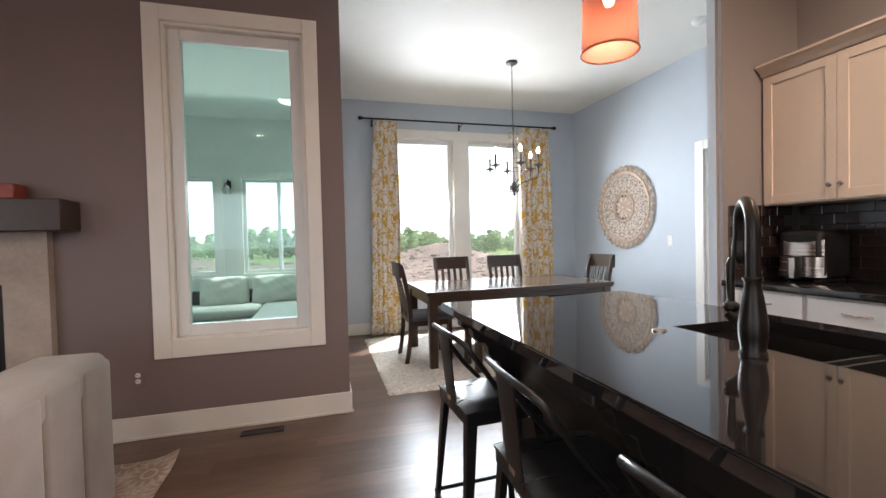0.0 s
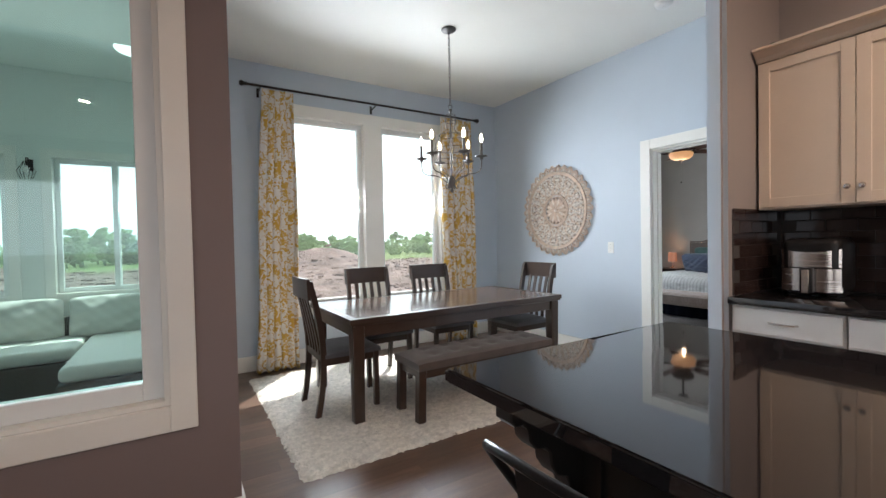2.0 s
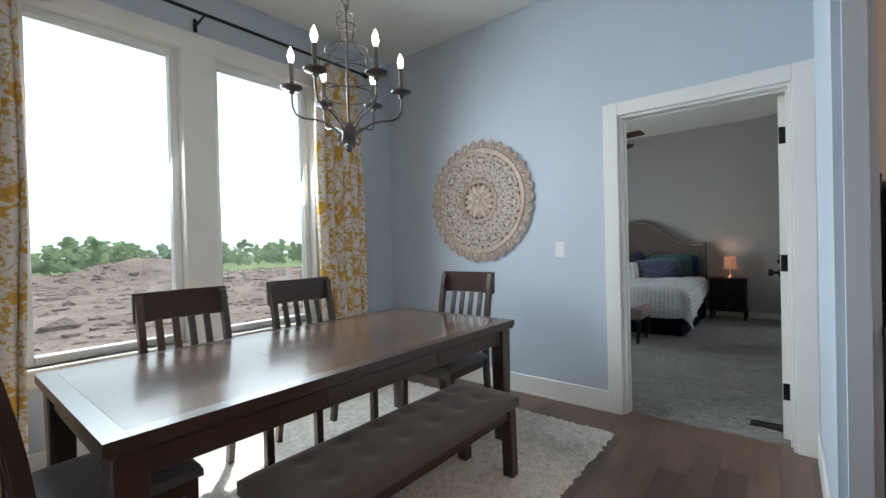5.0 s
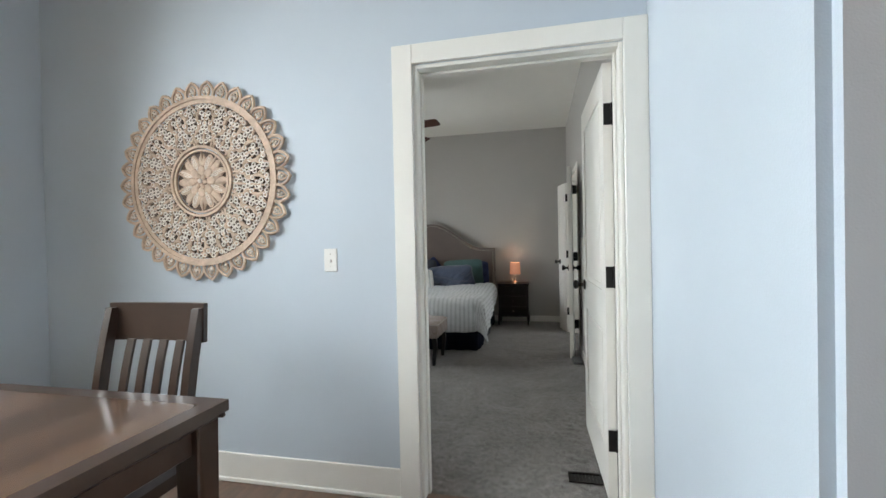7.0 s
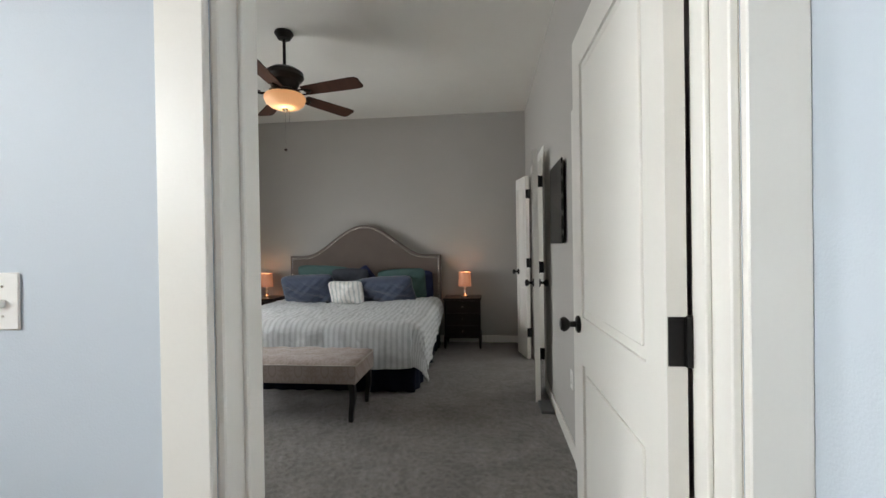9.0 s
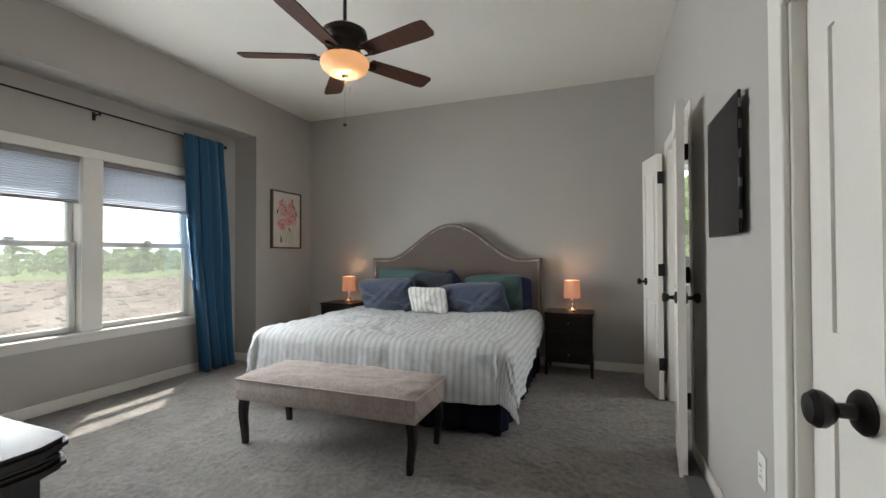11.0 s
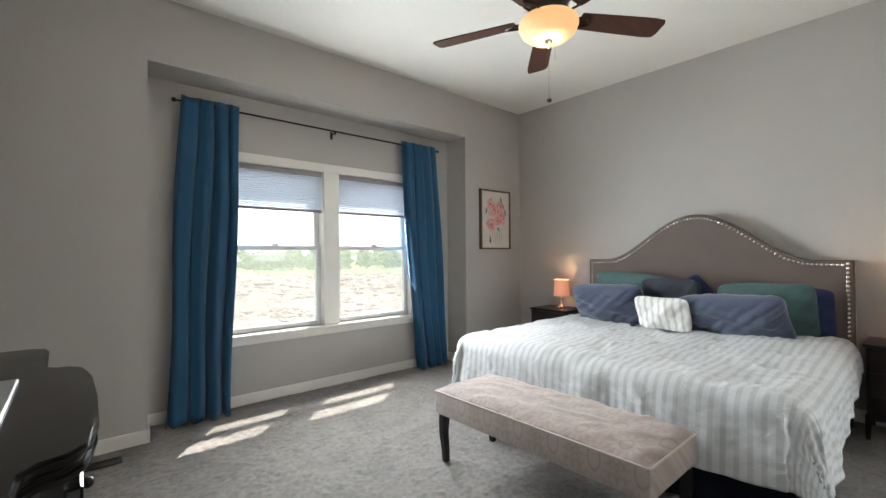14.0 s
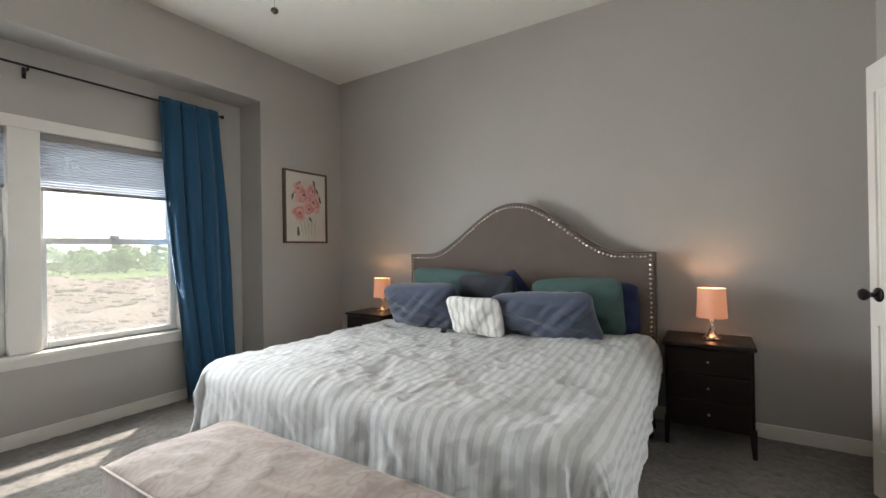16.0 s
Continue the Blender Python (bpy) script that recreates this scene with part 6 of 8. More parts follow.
def bar_stool(m):
    """Faces +x in its own frame, back at -x."""
    s = thing("bar_stool", m, "black metal counter stool with low curved back", "stool", "stools at the island")
    bm = bmesh.new()
    cushion_top(bm, -0.16, 0.17, -0.165, 0.165, 0.63, 0.652, crown=0.006, nx=8, ny=8)
    part("seat", bm, M_STOOLSEAT, s, "black wooden seat", smooth=50)
    bm = bmesh.new()
    for b in ((-0.155, 0.165, -0.16, -0.15, 0.585, 0.632), (-0.155, 0.165, 0.15, 0.16, 0.585, 0.632), (-0.155, -0.145, -0.15, 0.15, 0.585, 0.632), (0.155, 0.165, -0.15, 0.15, 0.585, 0.632)):
        box(bm, *b, bevel=0.002)
    part("apron", bm, M_METALB, s)
    for sx in (-1, 1):
        for sy in (-1, 1):
            bm = bmesh.new()
            x0, y0, x1, y1 = sx * 0.15, sy * 0.15, sx * 0.195 + 0.005, sy * 0.195
            a, b = 0.042, 0.017
            top = [bm.verts.new((x0 - sx * dx, y0 - sy * dy, 0.625)) for dx, dy in ((0, 0), (a, 0), (a, 0.004), (0.004, 0.004), (0.004, a), (0, a))]
            low = [bm.verts.new((x1 - sx * dx, y1 - sy * dy, 0.0)) for dx, dy in ((0, 0), (b, 0), (b, 0.004), (0.004, 0.004), (0.004, b), (0, b))]
            for i in range(6):
                j = (i + 1) % 6
                bm.faces.new((top[i], top[j], low[j], low[i]))
            bm.faces.new(top)
            bm.faces.new(low)
            bmesh.ops.recalc_face_normals(bm, faces=bm.faces[:])
            part("leg", bm, M_METALB, s, smooth=0)
    for p, q in (((-0.178, -0.178), (0.182, -0.178)), ((-0.178, 0.178), (0.182, 0.178)), ((-0.178, -0.178), (-0.178, 0.178)), ((0.182, -0.178), (0.182, 0.178))):
        bm = bmesh.new()
        cyl(bm, (p[0], p[1], 0.18), (q[0], q[1], 0.18), 0.008, n=8)
        part("stretcher", bm, M_METALB, s)
    bm = bmesh.new()
    pts = [(0.03, -0.165, 0.645), (-0.04, -0.168, 0.72), (-0.13, -0.17, 0.845), (-0.16, -0.165, 0.885), (-0.178, -0.145, 0.90), (-0.186, -0.08, 0.905), (-0.19, 0, 0.907), (-0.186, 0.08, 0.905), (-0.178, 0.145, 0.90), (-0.16, 0.165, 0.885), (-0.13, 0.17, 0.845), (-0.04, 0.168, 0.72), (0.03, 0.165, 0.645)]
    sweep(bm, pts, 0.010, n=10)
    part("back_hoop", bm, M_METALB, s)
    bm = bmesh.new()
    n = 8
    prev = None
    for i in range(n + 1):
        t = i / n
        z = 0.60 + t * 0.30
        x = -0.155 - 0.03 * t
        w = 0.052 + 0.012 * t
        row = [bm.verts.new((x, -w, z)), bm.verts.new((x - 0.006, 0, z)), bm.verts.new((x, w, z)), bm.verts.new((x + 0.004, w, z)), bm.verts.new((x - 0.002, 0, z)), bm.verts.new((x + 0.004, -w, z))]
        if prev:
            for k in range(6):
                m_ = (k + 1) % 6
                bm.faces.new((prev[k], prev[m_], row[m_], row[k]))
        prev = row
    bmesh.ops.recalc_face_normals(bm, faces=bm.faces[:])
    part("back_splat", bm, M_METALB, s)
    bm = bmesh.new()
    box(bm, -0.1665, -0.1625, -0.02, 0.02, 0.635, 0.652)
    part("badge", bm, M_NICKEL, s, "small plain metal badge")
    return s


st = bar_stool(pose(1.125, 1.955, 0, 0, 0, 2))
copy_thing(st, pose(1.13, 1.385, 0, 0, 0, -3))
copy_thing(st, pose(1.13, 0.80, 0, 0, 0, 2))


# recessed ceiling lights over the living and kitchen floor, mostly added for warm fill
M_LENS = shade_glow("lit_warm_lens", (1.0, 0.66, 0.36), 2.0, (0.8, 0.75, 0.68))


def downlight(x, y, watts):
    d = thing("recessed_light", (x, y, CEIL), "lit warm recessed ceiling light with white trim ring, three of four added", "ceiling light", "recessed lights")
    bm = bmesh.new()
    lathe(bm, [(0.062, -0.001), (0.085, -0.001), (0.085, -0.005), (0.066, -0.009), (0.060, -0.004)], n=28)
    part("trim_ring", bm, M_PLATE, d)
    bm = bmesh.new()
    lathe(bm, [(0.0, -0.004), (0.062, -0.003)], n=28)
    part("lens", bm, M_LENS, d, "glowing warm lens")
    a = bpy.data.lights.new("recessed_lamp", "AREA")
    a.shape, a.size, a.energy, a.color = "DISK", 0.12, watts, (1.0, 0.73, 0.55)
    new("recessed_lamp", a).location = (x, y, CEIL - 0.015)


# first one is placed from its mirror image; the other three are unseen additions
for x, y, watts in ((-0.475, -1.04, 14), (-2.6, -1.04, 22), (2.75, -0.9, 26), (2.75, 0.9, 26)):
    downlight(x, y, watts)


# pendant lamp
pd = thing("pendant_lamp", (1.42, 1.565, CEIL), "copper-orange mesh drum pendant with bare bulb", "pendant lamp")
bm = bmesh.new()
lathe(bm, [(0, 0), (0.06, 0), (0.06, -0.02), (0.01, -0.025), (0, -0.025)], n=20)
part("canopy", bm, M_BRONZE, pd)
bm = bmesh.new()
cyl(bm, (0, 0, -0.02), (0, 0, -0.95), 0.004, n=8)
part("cord", bm, M_BRONZE, pd)
bm = bmesh.new()
zt, zb = 2.17 - CEIL, 1.853 - CEIL
lathe(bm, [(0.079, zt), (0.088, zb)], n=40)
lathe(bm, [(0.0765, zt), (0.0855, zb)], n=40)
part("shade", bm, M_MESH, pd, "orange copper mesh drum shade")
for z, r in ((zt, 0.0795), (zb, 0.0885)):
    bm = bmesh.new()
    sweep(bm, [(r * math.cos(q / 40 * 6.28319), r * math.sin(q / 40 * 6.28319), z) for q in range(41)], 0.0035, n=6)
    part("shade_rim", bm, M_COPPER, pd)
bm = bmesh.new()
lathe(bm, [(0, zt + 0.03), (0.018, zt + 0.03), (0.018, zt - 0.06), (0, zt - 0.06)], n=14)
for a in (0, 2.094, 4.189):
    cyl(bm, (0, 0, zt - 0.002), (0.079 * math.cos(a), 0.079 * math.sin(a), zt - 0.002), 0.002, n=6)
part("socket", bm, M_BRONZE, pd)
bm = bmesh.new()
lathe(bm, [(0.012, zt - 0.06), (0.014, zt - 0.075), (0.022, zt - 0.11), (0.022, zt - 0.14), (0.012, zt - 0.165), (0, zt - 0.17)], n=16)
part("bulb", bm, M_BULB, pd, "lit clear filament bulb")
bulb_light("pendant_light", (1.42, 1.565, 1.97), 9, (1.0, 0.58, 0.33), 0.03)

# ---- living room ----
mt = thing("mantel_shelf", (-2.05, GW0, 1.36), "thick dark wooden fireplace mantel beam", "mantel")
bm = bmesh.new()
box(bm, -1.1, 1.1, -0.21, 0, 0, 0.19, bevel=0.008)
part("beam", bm, M_DARKW, mt)
fp = thing("fireplace", (-2.05, GW0, 0), "beige stone fireplace surround with dark firebox", "fireplace")
bm = bmesh.new()
box(bm, -0.95, -0.72, -0.06, 0, 0, 1.36)
box(bm, 0.72, 0.95, -0.06, 0, 0, 1.36)
box(bm, -0.72, 0.72, -0.06, 0, 1.05, 1.36)
box(bm, -0.72, 0.72, -0.06, 0, 0, 0.45)
part("surround", bm, mat("beige_plaster_stone", (0.42, 0.36, 0.31), 0.7, scale=4, vary=0.25, bump=0.002, bscale=40), fp, smooth=0)
bm = bmesh.new()
box(bm, -0.72, 0.72, -0.02, -0.005, 0.45, 1.05)
part("firebox_glass", bm, M_TVB, fp, "dark glass firebox front", smooth=0)
bm = bmesh.new()
for b in ((-0.72, 0.72, -0.066, -0.045, 1.03, 1.05), (-0.72, 0.72, -0.066, -0.045, 0.45, 0.47), (-0.72, -0.70, -0.066, -0.045, 0.47, 1.03), (0.70, 0.72, -0.066, -0.045, 0.47, 1.03)):
    box(bm, *b)
part("firebox_frame", bm, M_BLACK, fp, smooth=0)
one("decor_box", mat("red_brown_lacquer", (0.28, 0.05, 0.035), 0.4, scale=14, vary=0.3), "small red-brown decorative box on the mantel", "box", (-1.42, -1.19, 3.40, 3.52, 1.551, 1.64), bevel=0.008)

so = thing("sofa", (-0.92, 1.55, 0), "grey velvet sofa with vertical channel seams on its back", "sofa")
xb = 0.472
for i in range(9):
    y0 = -1.12 + i * 0.249
    bm = bmesh.new()
    box(bm, 0.30, xb, y0 + 0.002, y0 + 0.247, 0.10, 0.755, bevel=0.025, segs=3)
    part("channel_panel", bm, M_SOFA, so)
bm = bmesh.new()
box(bm, 0.18, xb - 0.005, -1.12, 1.12, 0.62, 0.79, bevel=0.05, segs=4)
part("top_roll", bm, M_SOFA, so)
for s in (-1, 1):
    bm = bmesh.new()
    box(bm, -0.5, 0.30, s * 1.03 - 0.09, s * 1.03 + 0.09, 0.08, 0.66, bevel=0.05, segs=4)
    part("arm", bm, M_SOFA, so)
bm = bmesh.new()
box(bm, -0.5, 0.3, -0.94, 0.94, 0.08, 0.3, bevel=0.02)
part("base", bm, M_SOFA, so)
for y in (-0.47, 0.47):
    bm = bmesh.new()
    vs = box(bm, -0.5, 0.2, y - 0.465, y + 0.465, 0.3, 0.46, bevel=0.05, segs=4)
    part("seat_cushion", bm, M_SOFA, so)
for sx in (-0.44, 0.36):
    for sy in (-1.05, 1.05):
        bm = bmesh.new()
        cyl(bm, (sx, sy, 0.006), (sx, sy, 0.1), 0.018, 0.025, n=12)
        part("foot", bm, M_DARKW, so)
cp = pillow("throw_pillow", pose(-0.95, 2.30, 0.45, 14, 0, 160), 0.46, 0.42, 0.17, M_SOFA, "plump grey-beige throw pillow on the sofa", seed=5)
M_RUG2 = damask_mat("faded_floral_rug_wool", (0.52, 0.47, 0.40), (0.36, 0.24, 0.19), 0.30, 0.34, soft=0.08)


def rug2(u, v):
    x, y = -3.0 + 2.65 * u, 0.5 + 2.715 * v
    lift = 0.045 * max(0, (u - 0.93) / 0.07) ** 2 * max(0, (v - 0.93) / 0.07) ** 2
    return (x, y, 0.007 + lift), (x, y)


tagged(sheet("living_room_rug", rug2, 60, 60, M_RUG2), "faded cream floral rug with a curled corner", "rug")

# ---- sunroom ----
for k in range(1):
    sc = thing("wall_lantern", (-0.84, SRY, 2.09), "black wire wall lantern with clear bulb", "wall lamp")
    bm = bmesh.new()
    box(bm, -0.03, 0.03, -0.015, 0, 0.02, 0.14, bevel=0.003)
    sweep(bm, [(0, -0.01, 0.1), (0, -0.06, 0.15), (0, -0.12, 0.14), (0, -0.13, 0.1)], 0.006, n=8)
    part("bracket", bm, M_BLACK, sc)
    for i in range(6):
        a = i / 6 * 6.2832
        bm = bmesh.new()
        sweep(bm, [(0.02 * math.cos(a), -0.13 + 0.02 * math.sin(a), 0.1), (0.075 * math.cos(a), -0.13 + 0.075 * math.sin(a), 0.0), (0.045 * math.cos(a), -0.13 + 0.045 * math.sin(a), -0.08)], 0.003, n=5)
        part("cage_wire", bm, M_BLACK, sc)
    bm = bmesh.new()
    ball(bm, (0, -0.13, 0.02), 0.03, sz=1.3)
    part("bulb", bm, M_PLATE, sc)
dl = thing("ceiling_light", (0.16, 6.49, 3.19), "round white flush ceiling light in the sunroom", "ceiling light")
bm = bmesh.new()
lathe(bm, [(0, 0), (0.16, 0), (0.165, -0.012), (0.15, -0.03), (0.1, -0.045), (0, -0.05)], n=32)
part("diffuser", bm, shade_glow("lit_white_diffuser", (1.0, 0.98, 0.95), 1.4, (0.8, 0.8, 0.8)), dl)
ss = thing("outdoor_sofa", (-0.35, 6.85, -0.02), "dark wicker outdoor sectional with pale cushions", "sofa")
for b in ((-1.0, 0.78, -0.35, 0.42, 0.0, 0.28), (0.0, 0.78, -1.2, -0.36, 0.0, 0.28), (-1.0, 0.78, 0.43, 0.53, 0.0, 0.60)):
    bm = bmesh.new()
    box(bm, *b, bevel=0.012)
    part("wicker_base", bm, M_WICKER, ss)
M_OUTC = mat("pale_grey_cushion_cloth", (0.62, 0.60, 0.55), 0.85, scale=8, vary=0.08, bump=0.0008, bscale=160)
for b in ((-1.0, -0.01, -0.37, 0.40), (0.01, 0.78, -1.2, 0.40)):
    bm = bmesh.new()
    box(bm, b[0], b[1], b[2], b[3], 0.285, 0.41, bevel=0.05, segs=4)
    part("seat_cushion", bm, M_OUTC, ss)
for x in (-0.52, 0.17, 0.62):
    p = pillow("back_cushion", pose(0, 0, 0), 0.66 if x < 0.5 else 0.3, 0.44, 0.2, M_OUTC, "pale back cushion", seed=int(x * 10) + 9)
    p.parent = ss
    p.matrix_basis = pose(x, 0.26, 0.38, -12, 0, 3)
    del p["category"], p["group"]
bm = bmesh.new()
for i in range(15):
    x = -2.5 + i * 0.203
    for z0, z1 in ((-0.02, 0.70), (2.36, 3.19)):
        box(bm, x, x + 0.012, SRY - 0.006, SRY, z0, z1)
tagged(part("board_battens", bm, M_SHIP, smooth=0), "thin vertical board joints on the sunroom wall", "trim", kind="structure")
trim("trim", M_TRIM, "white casing of the sunroom doorway", (GX, GX + 0.02, 4.60, 4.70, 0, 2.2), (GX, GX + 0.02, 5.52, 5.62, 0, 2.2), (GX, GX + 0.02, 4.70, 5.52, 2.11, 2.2))
door_leaf("door_5", pose(GX - 0.05, 4.705, 0, 0, 0, 90), 0.81, 2.09, 1, 1, "closed white door between dining room and sunroom", hinges=False)
one("wall_panel", M_BLACK, "dark framed panel high on the dining wall", "wall decor", (GX, GX + 0.03, 4.55, 5.05, 2.45, 2.95), bevel=0.004)

# ---- bedroom ----
bed = thing("bed", (8.08, 4.93, 0.006), "king bed with arched taupe nailhead headboard", "bed")
ox, oy = 8.08, 4.93


def arch(y):
    s = abs(y) / 1.02
    return 1.165 + 0.40 * (0.5 + 0.5 * math.cos(math.pi * min(1, s / 0.80))) ** 0.9 if s < 0.80 else 1.165


prof = [(-1.02 + 2.04 * i / 72, arch(-1.02 + 2.04 * i / 72)) for i in range(73)]
bm = bmesh.new()
prism(bm, [(-1.02, 0.42)] + prof + [(1.02, 0.42)], 8.985 - ox, 9.06 - ox, "x")
bmesh.ops.bevel(bm, geom=[e for e in bm.edges if abs(e.verts[0].co.x - e.verts[1].co.x) < 1e-6 and e.verts[0].co.x < 8.99 - ox], offset=0.016, segments=3, affect="EDGES")
part("headboard", bm, M_HEADB, bed, "arched taupe upholstered headboard", smooth=50)
for s in (-1, 1):
    bm = bmesh.new()
    box(bm, 9.0 - ox, 9.05 - ox, s * 0.93 - 0.04, s * 0.93 + 0.04, 0, 0.42)
    part("headboard_leg", bm, M_BLACK, bed)
nails = []
acc = 0.0
inner = [(-0.985, 0.5 + 0.64 * i / 40) for i in range(41)] + [(y * 0.966, z - 0.034) for y, z in prof] + [(0.985, 1.14 - 0.64 * i / 40) for i in range(41)]
bm = bmesh.new()
last = None
for y, z in inner:
    if last is None or math.hypot(y - last[0], z - last[1]) > 0.021:
        ball(bm, (8.983 - ox, y, z), 0.0105, sx=0.5, u=8, v=5)
        last = (y, z)
tagged(part("nailhead_trim", bm, M_NICKEL, bed, "silver nailhead trim"), kind="stuff")
bm = bmesh.new()
box(bm, 7.16 - ox, 8.98 - ox, -0.98, 0.98, 0.28, 0.57, bevel=0.05, segs=4)
part("mattress", bm, mat("white_mattress_cloth", (0.7, 0.7, 0.68), 0.85, scale=8, vary=0.05), bed)


def skirt(u, v):
    """Pleated cloth round the two sides and the foot."""
    per = u * (1.82 * 2 + 1.98)
    wob = 0.014 * math.sin(per * 38) * (1 - v) + 0.010 * math.sin(per * 9) * (1 - v)
    if per < 1.82:
        p = (8.98 - ox - per, -0.985 - wob, 0)
    elif per < 1.82 + 1.98:
        p = (7.155 - ox - wob, -0.985 + (per - 1.82), 0)
    else:
        p = (7.16 - ox + (per - 3.80), 0.985 + wob, 0)
    return (p[0], p[1], 0.005 + 0.34 * v), (per, v)


sheet("bed_skirt", skirt, 420, 6, M_SKIRT, bed, "dark navy pleated bed skirt")

# striped comforter, unfolded over the mattress
AF, HB = 0.44, 0.47
r_ = 0.11
rnd = random.Random(12)
tuftp = [(0.22 + 0.36 * i + 0.18 * (j % 2), -0.8 + 0.4 * j) for i in range(5) for j in range(5)]


def fold(d):
    """How far out and down a cloth that runs d past an edge ends up."""
    if d <= 0:
        return 0.0, 0.0
    if d < r_ * math.pi / 2:
        return r_ * math.sin(d / r_), r_ * (1 - math.cos(d / r_))
    return r_ + 0.10 * (d - r_ * 1.5708), r_ + (d - r_ * math.pi / 2) * 0.985


def comforter(u, v):
    a = -AF + u * (AF + 1.66)
    hang = HB - 0.26 * max(0, a) / 1.66
    b = (2 * v - 1) * (0.95 + hang)
    da, db = max(0, -a), max(0, abs(b) - 0.95)
    far_ = math.hypot(da, db)
    if da > 0 and db > 0:
        far_ *= 1 - 0.10 * (2 * da * db / far_ ** 2)
    out, drop = fold(far_)
    x, y = max(0, a), max(-0.95, min(0.95, b))
    if far_ > 0:
        out += 0.03 * drop * (2 * da * db / (da * da + db * db))
        x -= out * da / math.hypot(da, db)
        y += math.copysign(out * db / math.hypot(da, db), b)
    z = 0.615 - drop
    flat = max(0, 1 - drop / 0.12)
    z += flat * (0.022 * math.sin(a * 3.1 + 0.4) * math.sin(b * 2.6 + 0.7) + 0.012 * noise.noise((a * 5, b * 5, 0.3)) + 0.009 * (1 - abs(noise.noise((a * 7, b * 11, 2.2))) * 2) + 0.005 * noise.noise((a * 26, b * 19, 4.2)))
    for ta, tb in tuftp:
        q = (a - ta) ** 2 + (b - tb) ** 2
        if q < 0.06:
            z -= 0.020 * math.exp(-q / 0.0012) + 0.010 * math.exp(-q / 0.012)
    hangs = min(1, drop / 0.15)
    run = b if da > 0 else a
    run += 0.5 * math.atan2(db, da + 1e-6) if da > 0 and db > 0 else 0
    w = (0.020 + 0.06 * drop) * noise.noise((run * 5.0, drop * 1.2, 1.0)) + 0.022 * noise.noise((run * 9.0 + drop * 4.0, drop * 5.0, 5.0)) + 0.006 * noise.noise((a * 24, b * 24, 8.0))
    if da > 0:
        x -= hangs * w
    if db > 0:
        y += math.copysign(hangs * w, b)
    z += hangs * 0.015 * noise.noise((a * 6, b * 6, 9.0))
    return (7.16 + x - ox, y, max(0.045, z)), (a, b)


cf = sheet("comforter", comforter, 210, 270, M_COMF)
cf.modifiers["thickness"].thickness = 0.014
cf.matrix_basis = Matrix.Translation((ox, oy, 0.006))
tagged(cf, "white and grey striped comforter spread over the bed", "comforter")

PZ = 0.615
pillow("bed_pillow", pose(8.86, 5.40, PZ, -17, -3, 90), 0.70, 0.46, 0.15, M_TEALP, "teal cotton pillow against the headboard", seed=1)
pillow("bed_pillow", pose(8.84, 4.36, PZ, -22, 3, 90), 0.60, 0.42, 0.15, M_TEALP, "teal cotton pillow against the headboard", seed=2)
pillow("bed_pillow", pose(8.90, 4.25, PZ, -14, 0, 90), 0.52, 0.37, 0.12, M_NAVY2, "navy cotton pillow behind the teal one", seed=3)
pillow("bed_pillow", pose(8.66, 5.50, PZ, -32, 2, 94), 0.66, 0.39, 0.20, M_NAVY, "navy quilted pillow sham", quilt=0.011, seed=4)
pillow("bed_pillow", pose(8.64, 4.50, PZ, -38, 4, 84), 0.70, 0.38, 0.20, M_NAVY, "navy quilted pillow sham", quilt=0.011, seed=5)
pillow("bed_pillow", pose(8.78, 5.02, PZ, -16, 0, 90), 0.48, 0.42, 0.14, M_CHAR, "charcoal cotton cushion leaning on the pillows", seed=6)
pillow("bed_pillow", pose(8.86, 4.78, PZ + 0.02, -10, 38, 90), 0.42, 0.40, 0.11, M_NAVY2, "navy cushion standing on its corner", seed=7)
pillow("bed_pillow", pose(8.50, 4.98, PZ + 0.01, -26, 0, 86), 0.43, 0.28, 0.11, M_PSTRIPE, "small white and grey striped lumbar cushion", seed=8)
rc = thing("remote_control", pose(8.36, 5.20, PZ + 0.016, 0, 0, 30), "small black remote control lying on the comforter", "remote control")
bm = bmesh.new()
box(bm, -0.06, 0.06, -0.02, 0.02, 0, 0.016, bevel=0.004)
part("shell", bm, M_BLACK, rc)

# bench at the foot of the bed
bb = thing("upholstered_bench", (6.722, 4.888, 0.006), "taupe damask upholstered bench with black curved legs", "bench")
bm = bmesh.new()
box(bm, -0.245, 0.245, -0.63, 0.63, 0.282, 0.415, bevel=0.012, segs=2)
me_b = part("seat_box", bm, M_DAMASK, bb)
bm = bmesh.new()
cushion_top(bm, -0.245, 0.245, -0.63, 0.63, 0.41, 0.43, crown=0.020, nx=40, ny=96, r=0.04)
for v in bm.verts:
    if v.co.z > 0.42:
        v.co.z += 0.007 * noise.noise((v.co.x * 9, v.co.y * 6, 3.3)) + 0.008 * max(0.0, 0.35 - abs(noise.noise((v.co.x * 7 + v.co.y * 4, v.co.y * 5 - v.co.x * 3, 6.1)))) / 0.35
part("seat_pad", bm, M_DAMASK, bb, smooth=60)
for o_ in ("seat_box", "seat_pad"):
    ob = bpy.data.objects[o_]
    cs = [(v.co.y + v.co.z * 0.0, v.co.x + v.co.z) for v in ob.data.vertices]
    with_uv(ob.data, cs)
for z in (0.418,):
    bm = bmesh.new()
    pts = [(-0.247, -0.62, z), (-0.235, -0.632, z), (0.235, -0.632, z), (0.247, -0.62, z), (0.247, 0.62, z), (0.235, 0.632, z), (-0.235, 0.632, z), (-0.247, 0.62, z), (-0.247, -0.62, z)]
    sweep(bm, pts, 0.005, n=6)
    part("piping", bm, M_PIPE, bb, "pale welt piping")
